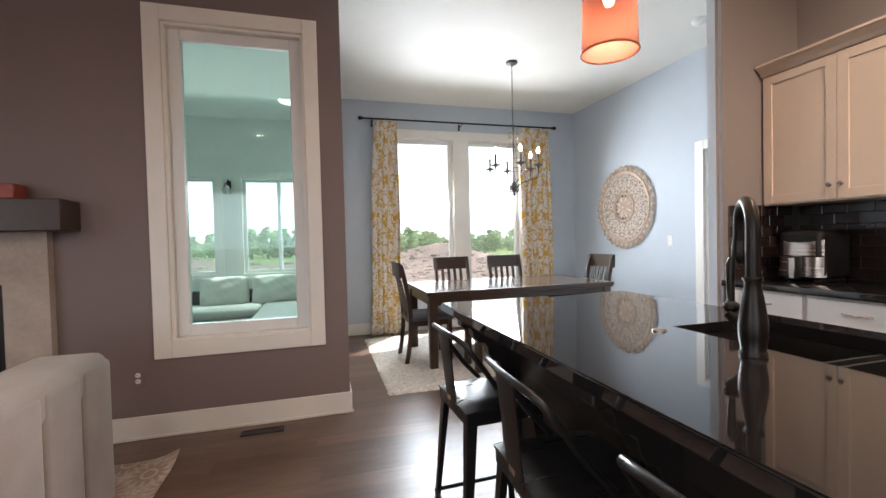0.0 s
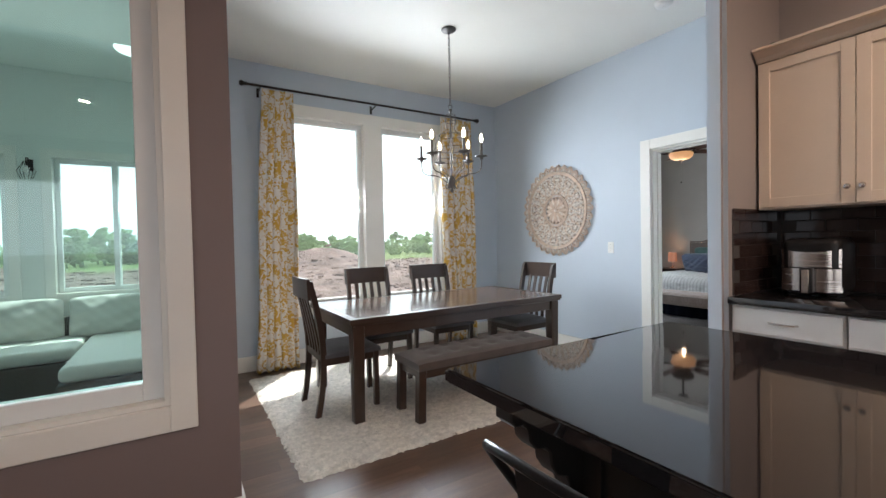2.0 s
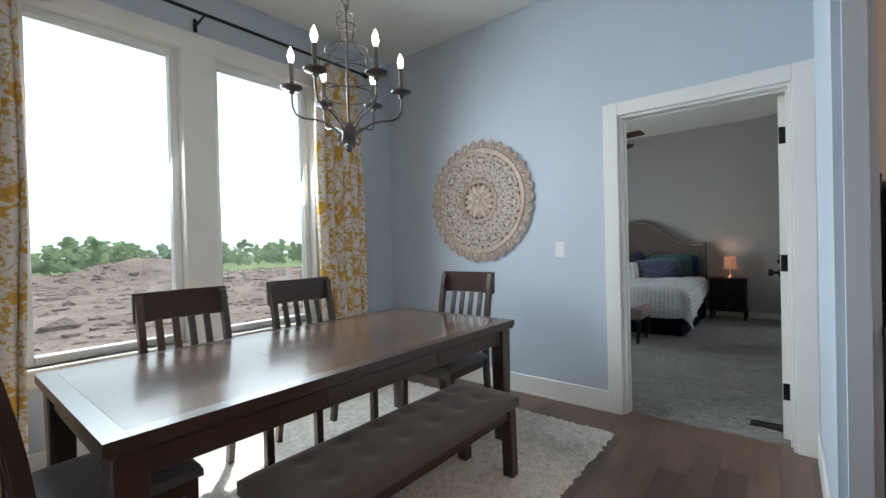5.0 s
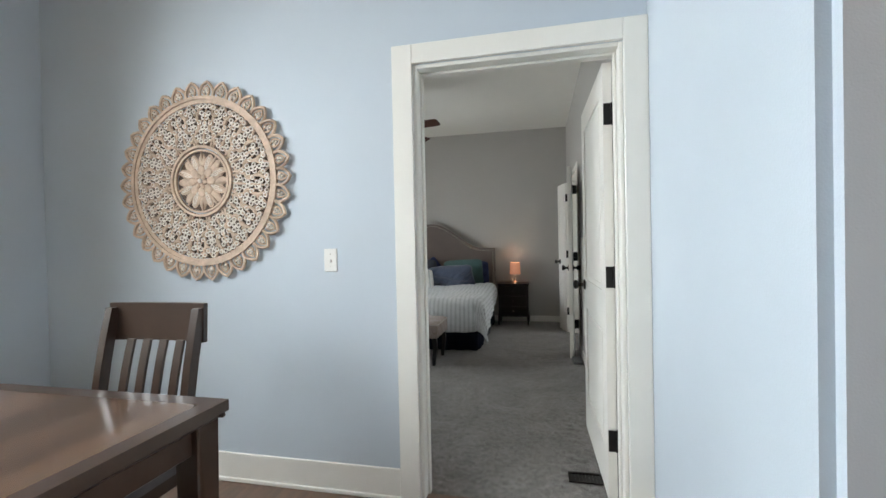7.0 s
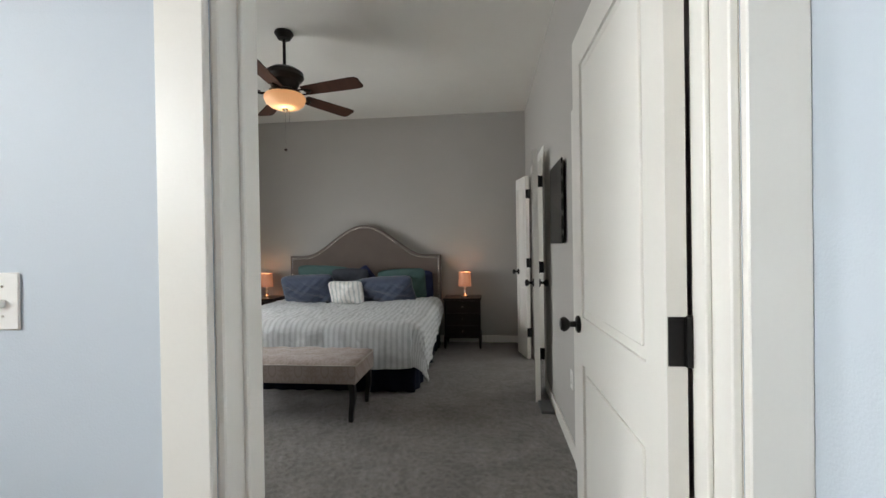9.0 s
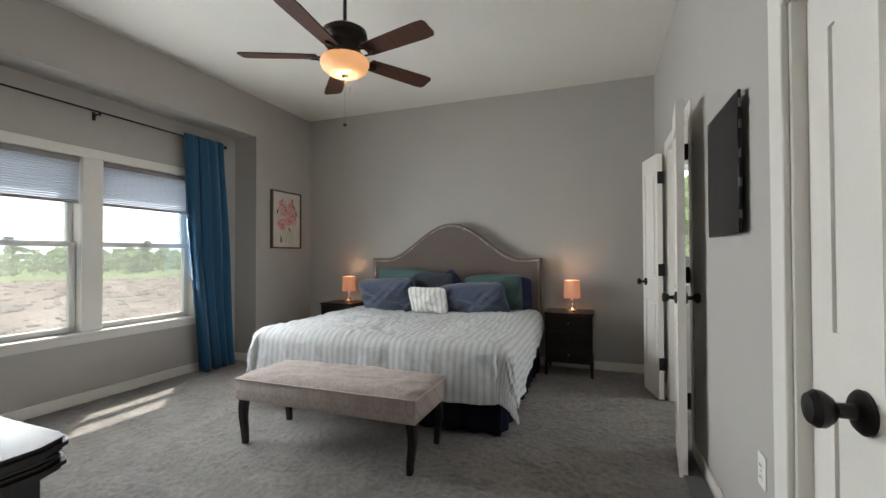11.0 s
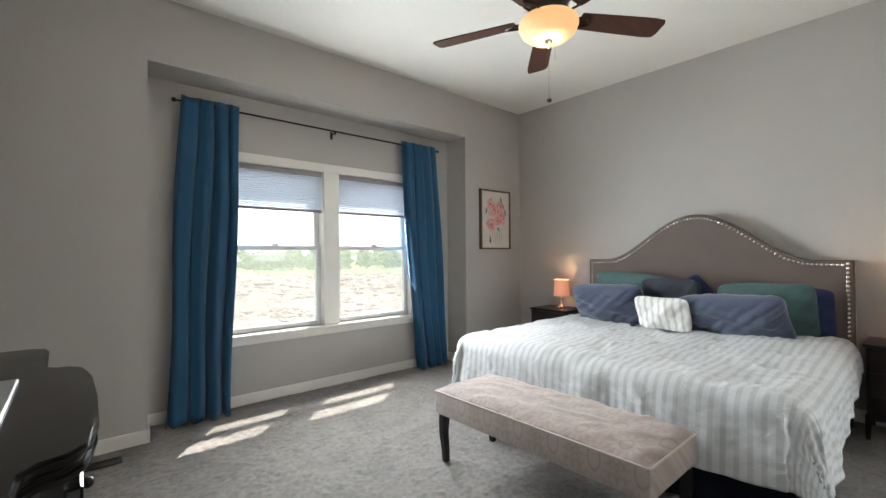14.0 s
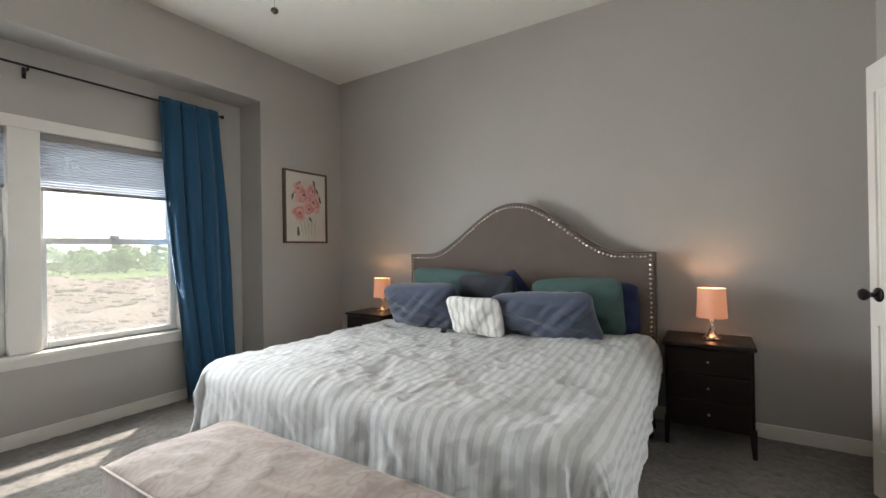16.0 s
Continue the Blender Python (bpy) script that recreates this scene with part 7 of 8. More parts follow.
for sx in (-1, 1):
    for sy in (-1, 1):
        bm = bmesh.new()
        n = 8
        prev = None
        for i in range(n + 1):
            t = i / n
            z = 0.282 * (1 - t)
            w = 0.024 - 0.009 * t
            off = 0.014 * math.sin(t * math.pi * 1.5) * (1 if t < 0.67 else 0.6)
            row = [bm.verts.new((sx * 0.205 + dx * w, sy * (0.585 + off * 0.8) + dy * w, z)) for dx, dy in ((-1, -1), (1, -1), (1, 1), (-1, 1))]
            if prev:
                for k in range(4):
                    m_ = (k + 1) % 4
                    bm.faces.new((prev[k], prev[m_], row[m_], row[k]))
            else:
                bm.faces.new(row)
            prev = row
        bm.faces.new(prev)
        bmesh.ops.recalc_face_normals(bm, faces=bm.faces[:])
        part("leg", bm, M_BLACK, bb)


def nightstand(m):
    """Front faces -x."""
    s = thing("nightstand", m, "dark espresso nightstand with three drawers", "nightstand", "nightstands by the bed")
    bm = bmesh.new()
    box(bm, -0.20, 0.19, -0.235, 0.235, 0.60, 0.622, bevel=0.004)
    part("top", bm, M_NSW, s)
    bm = bmesh.new()
    box(bm, -0.185, 0.185, -0.222, 0.222, 0.13, 0.60)
    part("body", bm, M_NSW, s, smooth=0)
    for z in (0.14, 0.293, 0.446):
        bm = bmesh.new()
        box(bm, -0.198, -0.185, -0.205, 0.205, z, z + 0.145, bevel=0.003)
        d = part("drawer", bm, M_NSW, s, smooth=0)
        bm = bmesh.new()
        ball(bm, (-0.208, 0, z + 0.075), 0.009, u=10, v=6)
        part("knob", bm, M_NICKEL, d)
    for sx in (-1, 1):
        for sy in (-1, 1):
            bm = bmesh.new()
            x, y = sx * 0.172, sy * 0.212
            box(bm, x - 0.018, x + 0.018, y - 0.018, y + 0.018, 0, 0.16, bevel=0.002)
            for v in bm.verts:
                if v.co.z < 0.05:
                    v.co.x, v.co.y = x + (v.co.x - x) * 0.65 + sx * 0.006, y + (v.co.y - y) * 0.65 + sy * 0.006
            part("leg", bm, M_NSW, s)
    return s


ns = nightstand(pose(8.935, 3.625, 0.006))
copy_thing(ns, pose(8.935, 6.31, 0.006))


def table_lamp(m):
    s = thing("table_lamp", m, "lit bedside lamp with nickel base and pink-orange shade", "lamp", "bedside lamps")
    bm = bmesh.new()
    lathe(bm, [(0, 0), (0.05, 0), (0.052, 0.008), (0.046, 0.018), (0.028, 0.03), (0.016, 0.05), (0.0105, 0.08), (0.010, 0.135), (0.007, 0.14), (0.007, 0.17), (0, 0.17)], n=24)
    part("base", bm, M_SATIN, s)
    bm = bmesh.new()
    lathe(bm, [(0.083, 0.135), (0.075, 0.315)], n=36)
    lathe(bm, [(0.081, 0.135), (0.073, 0.315)], n=36)
    part("shade", bm, M_SHADE, s, "glowing pink-orange fabric shade")
    bm = bmesh.new()
    ball(bm, (0, 0, 0.21), 0.025, sz=1.3)
    part("bulb", bm, M_BULB, s)
    return s


lp = table_lamp(pose(8.93, 3.60, 0.628))
copy_thing(lp, pose(8.97, 6.28, 0.628))
bulb_light("bedside_light", (8.93, 3.60, 0.90), 0.85, WARM, 0.03)
bulb_light("bedside_light", (8.97, 6.28, 0.90), 0.85, WARM, 0.03)

# ceiling fan
FX, FY = 6.802, 4.91
fn_ = thing("ceiling_fan", (FX, FY, CEIL_B), "bronze ceiling fan with five walnut blades and amber bowl", "ceiling fan")
q = -CEIL_B
bm = bmesh.new()
lathe(bm, [(0, 0), (0.07, 0), (0.075, -0.015), (0.05, -0.055), (0.015, -0.06), (0, -0.06)], n=28)
part("canopy", bm, M_BRONZE, fn_)
bm = bmesh.new()
cyl(bm, (0, 0, -0.05), (0, 0, 2.72 + q), 0.0125, n=12)
part("downrod", bm, M_BRONZE, fn_)
bm = bmesh.new()
lathe(bm, [(0, 2.735 + q), (0.03, 2.735 + q), (0.05, 2.725 + q), (0.11, 2.715 + q), (0.145, 2.69 + q), (0.15, 2.655 + q), (0.13, 2.63 + q), (0.112, 2.62 + q), (0.112, 2.60 + q), (0.10, 2.585 + q), (0.10, 2.55 + q), (0.122, 2.54 + q), (0.125, 2.51 + q), (0, 2.51 + q)], n=36)
part("motor_housing", bm, M_BRONZE, fn_)
for i in range(5):
    a = radians(41.5 + 72 * i)
    rot = Matrix.Rotation(a, 4, "Z") @ Matrix.Translation((0, 0, 2.522 + q)) @ Matrix.Rotation(radians(-12), 4, "X")
    bm = bmesh.new()
    out = [(0.18, -0.052), (0.19, -0.058), (0.40, -0.066), (0.62, -0.072), (0.672, -0.066), (0.685, -0.045), (0.685, 0.045), (0.672, 0.066), (0.62, 0.072), (0.40, 0.066), (0.19, 0.058), (0.18, 0.052)]
    vs = prism(bm, out, 0.0, 0.007, "z")
    moved(bm, vs, rot)
    bl = part("blade", bm, M_BLADE, fn_, "dark walnut blade", smooth=0)
    bm = bmesh.new()
    sweep(bm, [(0.09, -0.012, 0.012), (0.13, -0.03, -0.006), (0.18, -0.035, -0.008), (0.225, -0.018, -0.008), (0.24, 0, -0.008), (0.225, 0.018, -0.008), (0.18, 0.035, -0.008), (0.13, 0.03, -0.006), (0.09, 0.012, 0.012)], 0.007, n=6)
    moved(bm, bm.verts[:], rot)
    part("blade_iron", bm, M_BRONZE, bl)
bm = bmesh.new()
lathe(bm, [(0.115, 2.515 + q), (0.15, 2.51 + q), (0.16, 2.495 + q), (0.16, 2.475 + q), (0.146, 2.442 + q), (0.112, 2.415 + q), (0.06, 2.403 + q), (0.0, 2.40 + q)], n=40)
part("glass_bowl", bm, M_BOWL, fn_, "lit amber glass bowl")
bm = bmesh.new()
lathe(bm, [(0, 2.405 + q), (0.022, 2.402 + q), (0.024, 2.392 + q), (0.012, 2.385 + q), (0.01, 2.375 + q), (0, 2.372 + q)], n=18)
part("bowl_finial", bm, M_BRONZE, fn_)
bm = bmesh.new()
cyl(bm, (0.03, -0.02, 2.42 + q), (0.03, -0.02, 2.30 + q), 0.0012, n=5)
part("pull_chain", bm, M_NICKEL, fn_)
bm = bmesh.new()
cyl(bm, (0, 0, 2.375 + q), (0, 0, 2.085 + q), 0.001, n=5)
pc = part("pull_chain", bm, M_NICKEL, fn_)
bm = bmesh.new()
ball(bm, (0, 0, 2.072 + q), 0.0135, sz=0.85, u=12, v=8)
part("pull_knob", bm, M_DARKW, pc, "dark wooden pull")
bulb_light("fan_light", (FX, FY, 2.36), 1.6, (1.0, 0.66, 0.36), 0.01)

# bedroom curtains and blinds
rod = thing("curtain_rod", (6.68, 7.225, 2.405), "thin black bedroom curtain rod", "curtain rod")
bm = bmesh.new()
cyl(bm, (-1.27, 0, 0), (1.27, 0, 0), 0.008, n=10)
part("pole", bm, M_BLACK, rod)
for s in (-1, 1):
    bm = bmesh.new()
    ball(bm, (s * 1.28, 0, 0), 0.017, u=12, v=8)
    part("finial", bm, M_BLACK, rod)
for x in (-1.2, 0.02, 1.2):
    bm = bmesh.new()
    cyl(bm, (x, 0, -0.008), (x, 0.075, -0.025), 0.005, n=8)
    box(bm, x - 0.01, x + 0.01, 0.073, 0.0849, -0.06, 0.01)
    sweep(bm, [(x, -0.01, -0.002), (x, -0.008, -0.02), (x, 0.006, -0.028)], 0.006, n=6)
    part("bracket", bm, M_BLACK, rod)
curtain("curtain", (5.44, 5.85), (5.33, 5.77), 7.205, 0.012, 2.445, 3.6, 0.038, M_TEAL, "teal blue blackout curtain panel", "bedroom curtains", 21, flare=0.05)
curtain("curtain", (7.42, 7.92), (7.60, 8.03), 7.205, 0.012, 2.44, 3.8, 0.036, M_TEAL, "teal blue blackout curtain panel", "bedroom curtains", 22, flare=0.04)
for h in (BW1, BW2):
    bl = thing("cellular_shade", (0, 0, 0), "white cellular window shade pulled part way down", "blind", "bedroom blinds")
    x0, x1, y = h[0] + 0.006, h[1] - 0.006, NY2 + 0.028
    bm = bmesh.new()
    box(bm, x0, x1, y - 0.02, y + 0.022, 1.975, 2.018, bevel=0.003)
    part("head_rail", bm, M_RAIL, bl)
    bm = bmesh.new()
    box(bm, x0, x1, y - 0.015, y + 0.017, 1.638, 1.662, bevel=0.003)
    part("bottom_rail", bm, M_RAIL, bl)
    n = 17
    bm = bmesh.new()
    rows = []
    for i in range(2 * n + 1):
        z = 1.662 + (1.975 - 1.662) * i / (2 * n)
        rows.append((bm.verts.new((x0, y - (0.012 if i % 2 else 0.004), z)), bm.verts.new((x1, y - (0.012 if i % 2 else 0.004), z))))
    for a, b in zip(rows, rows[1:]):
        bm.faces.new((a[0], a[1], b[1], b[0]))
    part("pleats", bm, M_PLEAT, bl, smooth=0)

# framed picture: pale ground with soft painted blooms
pf = thing("framed_picture", (8.655, NY, 1.645), "framed pink flower painting with brown wooden frame", "picture")
hw, hh = 0.26, 0.352
bm = bmesh.new()
for b in ((-hw, -hw + 0.018, -0.035, 0, -hh, hh), (hw - 0.018, hw, -0.035, 0, -hh, hh), (-hw + 0.018, hw - 0.018, -0.035, 0, -hh, -hh + 0.018), (-hw + 0.018, hw - 0.018, -0.035, 0, hh - 0.018, hh)):
    box(bm, *b)
part("frame", bm, M_FRAME, pf, smooth=0)
bm = bmesh.new()
box(bm, -hw + 0.018, hw - 0.018, -0.022, -0.004, -hh + 0.018, hh - 0.018)
canvas = part("canvas", bm, M_CANVAS, pf, smooth=0)
rnd = random.Random(31)


def blob(parent, name, x, z, rx, rz, a, material, y):
    bm = bmesh.new()
    k = [rnd.uniform(0, 6.28) for _ in range(2)]
    pts = []
    for i in range(14):
        t = 2 * math.pi * i / 14
        r = 1 + 0.16 * math.sin(3 * t + k[0]) + 0.1 * math.sin(5 * t + k[1])
        px, pz = rx * r * math.cos(t), rz * r * math.sin(t)
        pts.append((x + px * math.cos(a) - pz * math.sin(a), z + px * math.sin(a) + pz * math.cos(a)))
    prism(bm, pts, y - 0.0006, y, "y")
    part(name, bm, material, parent, smooth=0)


PINKS = [mat("pink_paint_%s" % k, c, 0.7, scale=40, vary=0.2) for k, c in (("light", (0.72, 0.42, 0.40)), ("mid", (0.62, 0.27, 0.27)), ("deep", (0.42, 0.12, 0.14)))]
LEAF = [mat("leaf_paint_%s" % k, c, 0.7, scale=40, vary=0.2) for k, c in (("dark", (0.10, 0.12, 0.09)), ("pale", (0.42, 0.50, 0.38)))]
yy = -0.0225
for x, z, s in ((-0.09, 0.22, 0.02), (0.10, 0.24, 0.02), (-0.16, 0.10, 0.018), (0.17, 0.09, 0.02), (-0.10, -0.24, 0.024), (0.05, -0.12, 0.018), (0.13, 0.17, 0.02), (-0.13, 0.16, 0.016)):
    blob(canvas, "painted_leaf", x, z, s * 0.6, s * 2.0, rnd.uniform(-0.6, 0.6), LEAF[0], yy)
    yy -= 0.0004
for i in range(5):
    blob(canvas, "painted_stem", -0.06 + 0.04 * i, -0.20, 0.006, 0.10, 0.25 - 0.1 * i, LEAF[1], yy)
    yy -= 0.0004
for x, z, s in ((-0.04, 0.08, 0.075), (0.09, 0.02, 0.08), (-0.09, -0.08, 0.07), (0.02, -0.04, 0.06), (0.06, 0.13, 0.06), (-0.10, 0.16, 0.045)):
    for k, c in ((1.0, PINKS[0]), (0.72, PINKS[1]), (0.45, PINKS[0]), (0.2, PINKS[2])):
        blob(canvas, "painted_petal", x + rnd.uniform(-0.012, 0.012), z + 0.03 + rnd.uniform(-0.012, 0.012), s * k * 1.2, s * k * 1.1, rnd.uniform(0, 3), c, yy)
        yy -= 0.0004

# wall television, dresser and monitor
tv = thing("wall_television", (6.45, SY, 1.555), "flat black screen mounted on the wall", "television")
bm = bmesh.new()
box(bm, -0.18, 0.30, 0.022, 0.036, -0.272, 0.272, bevel=0.004)
part("panel", bm, M_TVB, tv)
bm = bmesh.new()
box(bm, -0.08, 0.2, 0.0, 0.022, -0.2, 0.2, bevel=0.01)
part("wall_mount", bm, M_BLACK, tv)
for z in (-0.2, -0.08, 0.03, 0.14, 0.22):
    bm = bmesh.new()
    box(bm, -0.184, -0.178, 0.024, 0.034, z - 0.016, z + 0.016)
    part("port_cover", bm, M_GREYP, tv)
dr = thing("dresser", (4.44, 4.72, 0.006), "black painted dresser with a serpentine front", "dresser")


def serp(grow):
    pts = [(0.0, -0.70 - grow), (0.30 + grow * 0.5, -0.70 - grow), (0.335 + grow, -0.685), (0.345 + grow, -0.66), (0.35 + grow, -0.42), (0.352 + grow, -0.37), (0.37 + grow, -0.345), (0.40 + grow, -0.335), (0.425 + grow, -0.30), (0.438 + grow, -0.2), (0.442 + grow, 0.0), (0.438 + grow, 0.2), (0.425 + grow, 0.30), (0.40 + grow, 0.335), (0.37 + grow, 0.345), (0.352 + grow, 0.37), (0.35 + grow, 0.42), (0.345 + grow, 0.66), (0.335 + grow, 0.685), (0.30 + grow * 0.5, 0.70 + grow), (0.0, 0.70 + grow)]
    return pts


for g, z0, z1 in ((0.0, 0.90, 0.918), (-0.008, 0.918, 0.926), (0.002, 0.926, 0.944)):
    bm = bmesh.new()
    prism(bm, serp(g), z0, z1, "z")
    bmesh.ops.bevel(bm, geom=[e for e in bm.edges if abs(e.verts[0].co.z - e.verts[1].co.z) < 1e-6], offset=0.006, segments=2, affect="EDGES")
    part("top" if z1 > 0.94 else "top_moulding", bm, M_BLACKG, dr)
bm = bmesh.new()
prism(bm, serp(-0.03), 0.12, 0.90, "z")
part("body", bm, M_BLACKG, dr, smooth=25)
for z in (0.15, 0.40, 0.65):
    for y0, y1, x in ((-0.64, -0.40, 0.318), (-0.28, 0.28, 0.41), (0.40, 0.64, 0.318)):
        bm = bmesh.new()
        box(bm, x - 0.02, x + 0.008, y0, y1, z, z + 0.22, bevel=0.004)
        d = part("drawer", bm, M_BLACKG, dr, smooth=0)
        bm = bmesh.new()
        ball(bm, (x + 0.018, (y0 + y1) / 2, z + 0.11), 0.012, u=10, v=6)
        part("knob", bm, M_BRONZE, d)
for sx, sy in ((0.03, -0.66), (0.29, -0.66), (0.03, 0.66), (0.29, 0.66)):
    bm = bmesh.new()
    cyl(bm, (sx, sy, 0), (sx, sy, 0.125), 0.02, 0.032, n=12)
    part("foot", bm, M_BLACKG, dr)
mn = thing("computer_monitor", (4.66, 4.70, 0.95), "large black screen monitor on a silver stand", "monitor")
bm = bmesh.new()
box(bm, -0.09, 0.09, -0.18, 0.24, 0.0, 0.009, bevel=0.003)
part("foot_plate", bm, M_ALU, mn)
bm = bmesh.new()
prism(bm, [(-0.075, 0.006), (-0.062, 0.006), (-0.03, 0.30), (-0.045, 0.30)], -0.07, 0.10, "y")
part("stand_arm", bm, M_ALU, mn)
bm = bmesh.new()
box(bm, -0.028, 0.004, -0.33, 0.36, 0.11, 0.58, bevel=0.006)
part("case", bm, M_BLACK, mn)
bm = bmesh.new()
box(bm, 0.004, 0.007, -0.325, 0.355, 0.12, 0.575)
part("screen", bm, M_TVB, mn, smooth=0)
one("bathroom_scale", M_GREYP, "dark wheeled scale under the wall screen", "bathroom scale", (6.75, 6.98, SY + 0.02, SY + 0.12, 0.006, 0.03), bevel=0.006)

# ---- outdoors ----
def ground_z(x, y):
    d = math.hypot(max(0, abs(x - 3) - 7), max(0, abs(y - 2) - 6))
    z = -0.42 - 0.018 * min(d, 95) - 0.004 * max(0, d - 95)
    z += min(1, d / 6) * (0.22 * noise.noise((x * 0.16, y * 0.16, 0)) + 0.10 * noise.noise((x * 0.5, y * 0.5, 3)) + 0.05 * noise.noise((x * 1.3, y * 1.3, 5)))
    for mx_, my_, r, h in ((12.0, 42.0, 5.0, 1.9), (20.0, 50.0, 6.0, 0.4), (3.0, 46.0, 4.0, 1.0), (-12.0, 40.0, 6.0, 1.2), (30.0, 38.0, 5.0, 0.3), (40.0, 45.0, 7.0, 0.5)):
        q = ((x - mx_) ** 2 + ((y - my_) * 1.4) ** 2) / (r * r)
        if q < 6:
            z += h * math.exp(-q) * (1 + 0.35 * noise.noise((x * 0.8, y * 0.8, 7)))
    return z


verts, faces = [], []
axis = [-900, -500, -260, -160, -110, -80] + [-60 + 1.1 * i for i in range(128)] + [90, 120, 170, 260, 500, 900]
ayis = [-900, -400, -160, -70, -35, -18, -8] + [-3 + 0.75 * i for i in range(124)] + [95, 105, 120, 150, 200, 300, 500, 900]
for x in axis:
    for y in ayis:
        inside = -3.2 < x < 9.6 and -4.1 < y < 7.9
        verts.append((x, y, -0.45 if inside else ground_z(x, y)))
n = len(ayis)
for i in range(len(axis) - 1):
    for j in range(n - 1):
        a = i * n + j
        faces.append((a, a + n, a + n + 1, a + 1))
me = bpy.data.meshes.new("ground")
me.from_pydata(verts, [], faces)
me.materials.append(M_DIRT)
smooth_mesh(me, 180)
tagged(new("ground", me), "bare brown graded earth with patches of grass", "ground", kind="structure")


def woods(name, spots, label, seed):
    """A far belt of trees: each a trunk and a crown of many small uneven clumps."""
    rng = np.random.default_rng(seed)
    base = bmesh.new()
    bmesh.ops.create_icosphere(base, subdivisions=1, radius=1.0)
    bv = np.array([v.co[:] for v in base.verts])
    bf = np.array([[v.index for v in f.verts] for f in base.faces])
    base.free()
    V, F, off = [], [], 0
    for x, y, h in spots:
        z0 = ground_z(x, y)
        for k in range(34):
            t = rng.random()
            hz = 0.12 + 0.88 * t
            rad = h * 0.42 * math.sin(math.pi * min(0.97, 0.18 + 0.8 * t)) * math.sqrt(rng.random())
            a = rng.random() * 6.283
            s = h * rng.uniform(0.05, 0.12)
            c = np.array([x + rad * math.cos(a), y + rad * math.sin(a), z0 + h * hz * (0.92 + 0.16 * rng.random())])
            jit = rng.uniform(0.6, 1.4, (len(bv), 1))
            V.append(bv * jit * s * np.array([1.2, 1.2, 0.8]) + c)
            F.append(bf + off)
            off += len(bv)
        r = h * 0.03
        tv_ = np.array([[x - r, y - r, z0 - 0.2], [x + r, y - r, z0 - 0.2], [x, y + r, z0 - 0.2], [x, y, z0 + h * 0.6]])
        V.append(tv_)
        F.append(np.array([[0, 1, 3], [1, 2, 3], [2, 0, 3]]) + off)
        off += 4
    me = bpy.data.meshes.new(name)
    me.from_pydata(np.concatenate(V).tolist(), [], np.concatenate(F).tolist())
    me.materials.append(M_FOLIAGE)
    ob = new(name, me)
    return tagged(ob, label, "trees", kind="stuff")


rng = np.random.default_rng(3)
spots = []
for k in range(520):
    x = -140 + 340 * rng.random()
    y = 86 + 34 * rng.random() + 0.06 * abs(x)
    spots.append((x, y, rng.uniform(3.0, 5.6) * (1.2 if x < 0 else 1.0)))
woods("far_trees", spots, "belt of green broadleaf trees at the far edge of the field", 5)
woods("garden_trees", [(17 + 3 * rng.random(), -3 + 1.2 * k, rng.uniform(4, 6)) for k in range(6)], "green trees beside the house", 6)
# clods and stones lying on the graded earth
rng = np.random.default_rng(9)
base = bmesh.new()
bmesh.ops.create_icosphere(base, subdivisions=1, radius=1.0)
bv = np.array([v.co[:] for v in base.verts])
bf = np.array([[v.index for v in f.verts] for f in base.faces])
base.free()
V, F = [], []
for k in range(4200):
    y = 11 + 45 * rng.random() ** 1.6
    x = -22 + (y - 8) * -0.3 + (62 + 0.6 * y) * rng.random()
    s = rng.uniform(0.03, 0.13) * (1 + y / 50) * (2.2 if rng.random() < 0.05 else 1)
    V.append(bv * rng.uniform(0.6, 1.4, (len(bv), 1)) * s * np.array([1.5, 1.1, 0.6]) + np.array([x, y, ground_z(x, y)]))
    F.append(bf + k * len(bv))
me = bpy.data.meshes.new("earth_clods")
me.from_pydata(np.concatenate(V).tolist(), [], np.concatenate(F).tolist())
me.materials.append(M_DIRT)
tagged(new("earth_clods", me), "loose brown clods and stones on the bare earth", "clods", kind="stuff")
bm = bmesh.new()
ring = [(420 * math.cos(2 * math.pi * k / 64), 420 * math.sin(2 * math.pi * k / 64)) for k in range(64)]
lo_ = [bm.verts.new((x, y, -12)) for x, y in ring]
hi_ = [bm.verts.new((x, y, 190)) for x, y in ring]
for k in range(64):
    bm.faces.new((lo_[k], hi_[k], hi_[(k + 1) % 64], lo_[(k + 1) % 64]))
tagged(part("backdrop", bm, M_HAZE), "pale hazy white summer sky above the horizon", "sky", kind="structure")

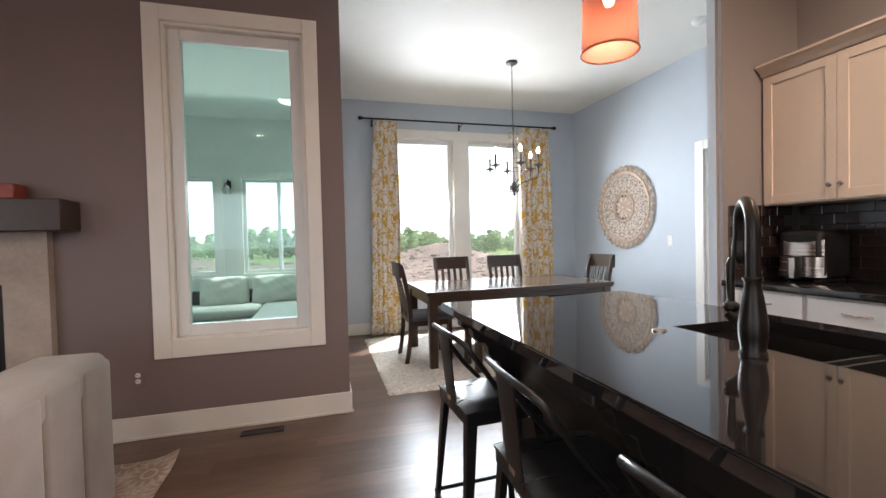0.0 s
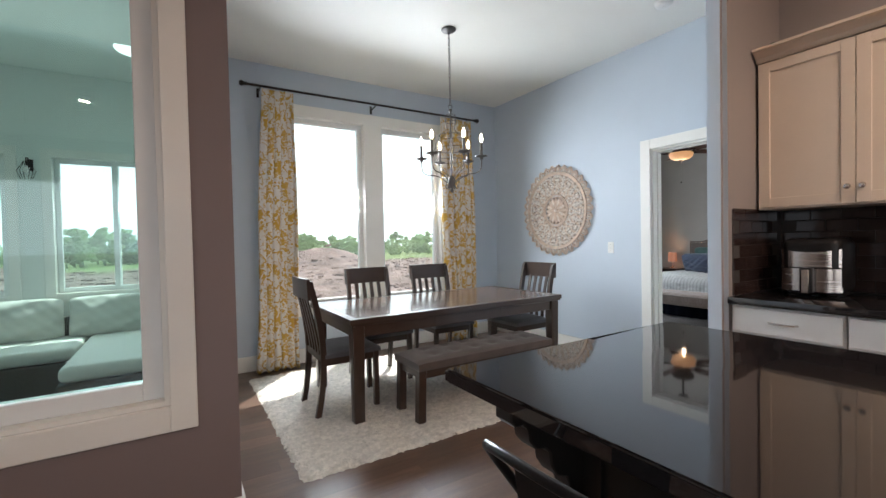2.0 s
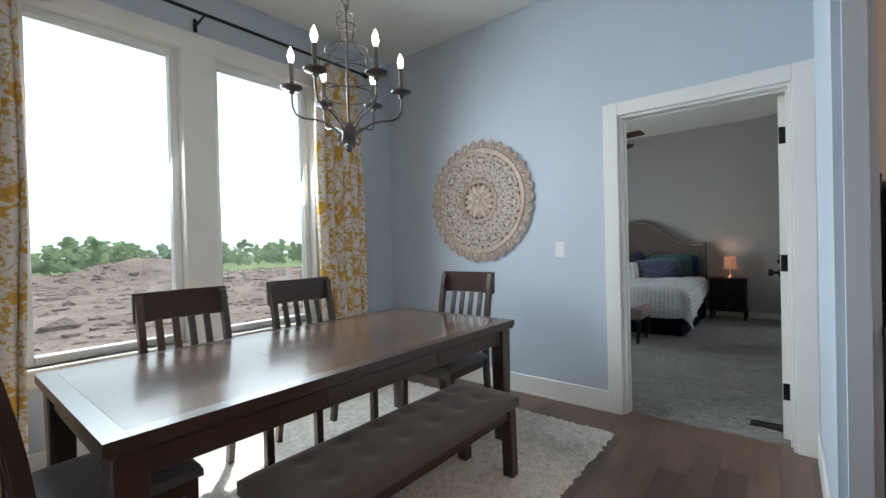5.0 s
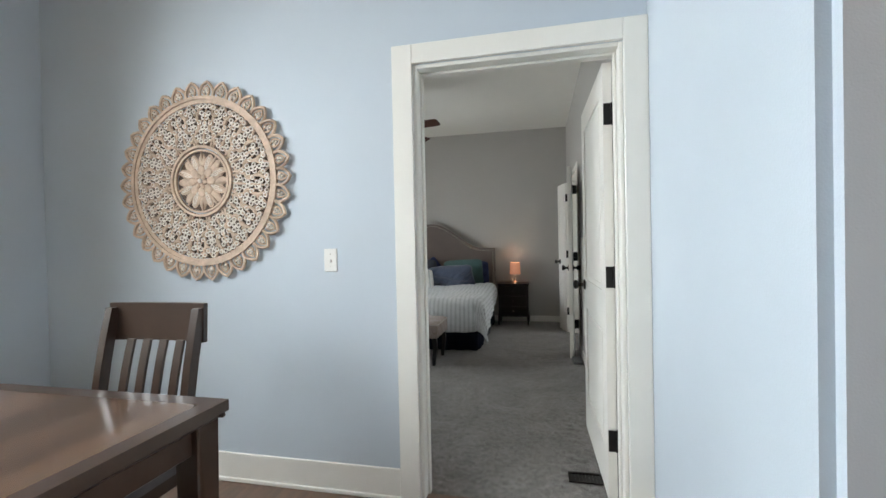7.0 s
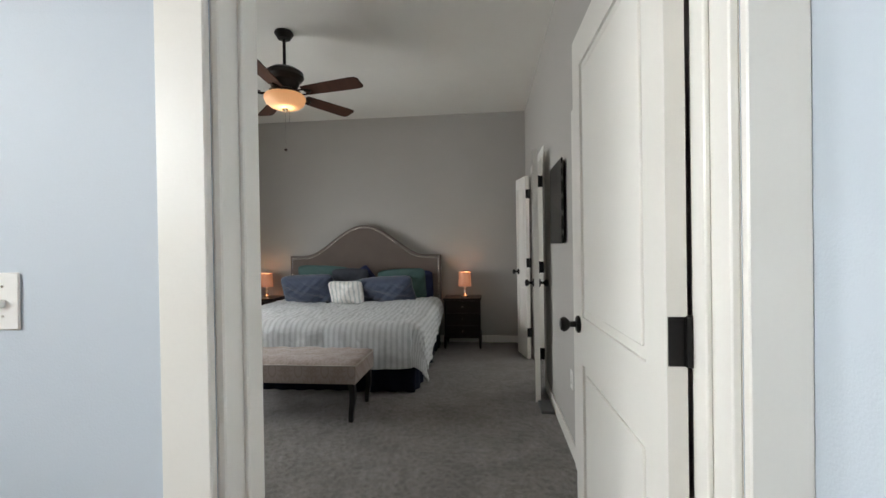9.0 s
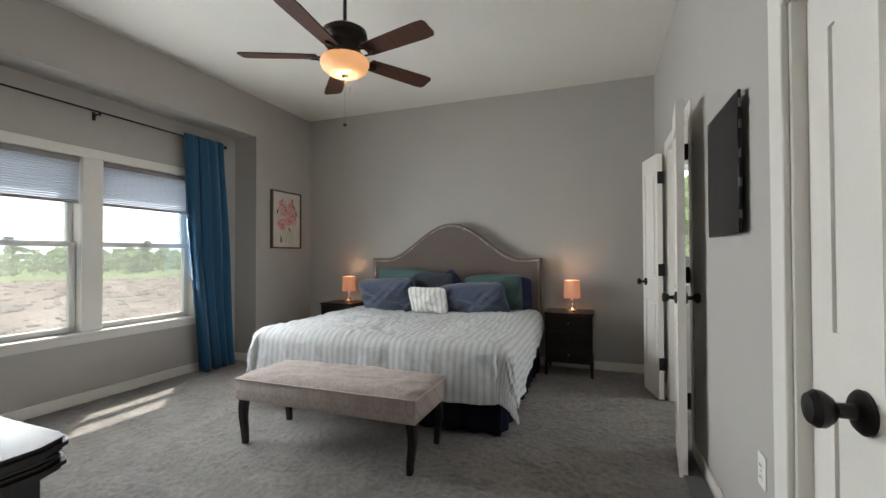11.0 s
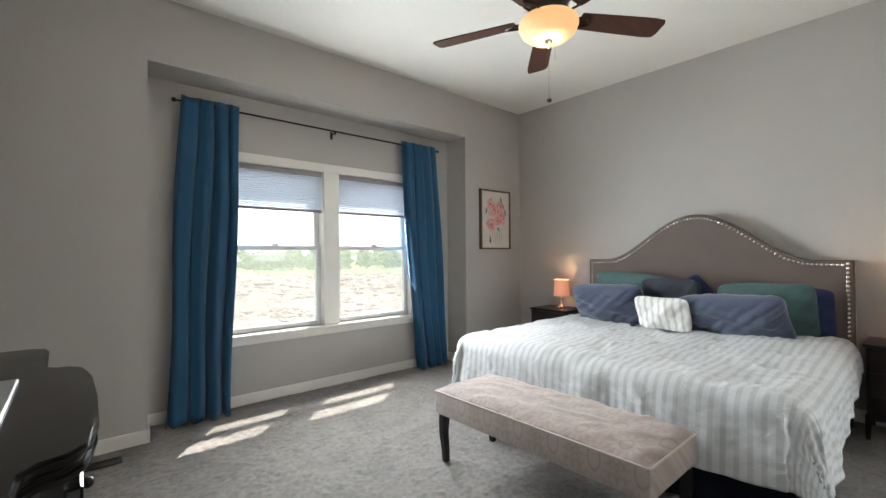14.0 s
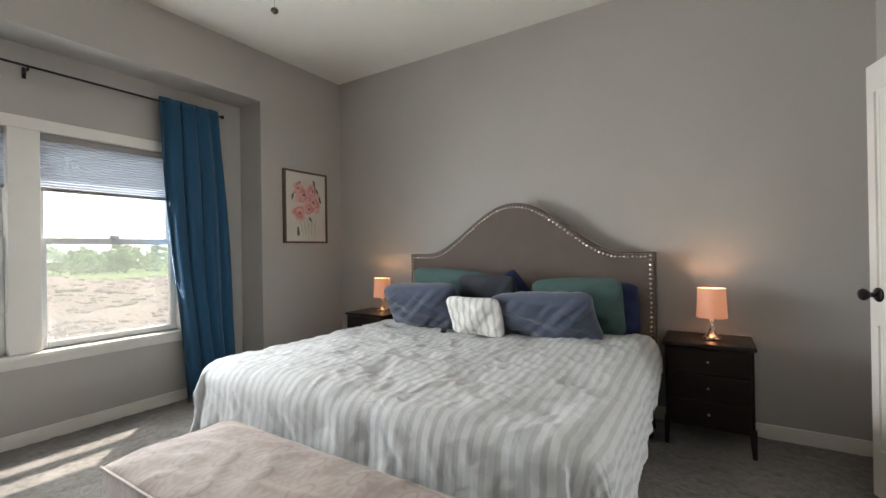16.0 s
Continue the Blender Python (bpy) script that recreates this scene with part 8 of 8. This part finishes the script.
# ---- pieces of floors and walls ----
bm_ = {}
for ln in (0.9, 1.25, 1.6):
    bm = bmesh.new()
    box(bm, 0, ln - 0.0006, 0, 0.1286, -0.0118, 0.0)
    bm.normal_update()
    me = bpy.data.meshes.new("plank")
    bm.to_mesh(me)
    bm.free()
    me.materials.append(M_WOODF)
    bm_[ln] = me
rnd = random.Random(77)
floor_ob = bpy.data.objects["floor"]
FV, FF = [], []
for r in range(75):
    y = -3.5 + r * 0.129
    if y > DB0:
        break
    x = -4.5 - rnd.random() * 0.8
    while x < RX0 + 0.06:
        ln = rnd.choice((0.9, 1.25, 1.6))
        near = 2.35 < y and x > -1.6
        if near and x + ln < RX0 + 0.07:
            ob = new("plank", bm_[ln])
            ob.parent = floor_ob
            ob.location = (x, y, 0)
        else:
            x1, y1 = min(x + ln - 0.0006, RX0 + 0.07), y + 0.1286
            k = len(FV)
            FV += [(x, y, 0), (x1, y, 0), (x1, y1, 0), (x, y1, 0), (x, y, -0.011), (x1, y, -0.011), (x1, y1, -0.011), (x, y1, -0.011)]
            FF += [(k, k + 1, k + 2, k + 3), (k + 4, k + 5, k + 1, k), (k + 5, k + 6, k + 2, k + 1), (k + 6, k + 7, k + 3, k + 2), (k + 7, k + 4, k, k + 3)]
        x += ln
me = bpy.data.meshes.new("planks")
me.from_pydata(FV, [], FF)
me.materials.append(M_WOODF)
ob = new("planks", me)
ob.parent = floor_ob
tagged(ob, kind="stuff")

bm = bmesh.new()
box(bm, -0.0725, 0.0725, -0.003, 0.003, -0.0355, 0.0355, bevel=0.0022)
me_t = bpy.data.meshes.new("tile")
bm.normal_update()
bm.to_mesh(me_t)
bm.free()
me_t.materials.append(M_TILE)
sp = thing("backsplash", (0, 0, 0), "dark brown subway tile kitchen backsplash", "backsplash", kind="structure")
bm = bmesh.new()
box(bm, 3.215, KX, 2.659, 2.665, 0.93, 1.437)
box(bm, KX - 0.006, KX, 0.62, 2.659, 0.93, 1.437)
part("grout", bm, M_GROUT, sp, smooth=0)
for r in range(7):
    z = 0.966 + r * 0.0735
    if z > 1.42:
        break
    for k in range(4):
        x = 3.29 + (k + (0.5 if r % 2 else 0)) * 0.148
        if x + 0.0725 < KX:
            ob = new("tile", me_t)
            ob.parent = sp
            ob.location = (x, 2.6575, z)
    for k in range(13):
        y = 2.575 - (k + (0.5 if r % 2 else 0)) * 0.148
        ob = new("tile", me_t)
        ob.parent = sp
        ob.matrix_basis = pose(KX - 0.0075, y, z, 0, 0, 90)
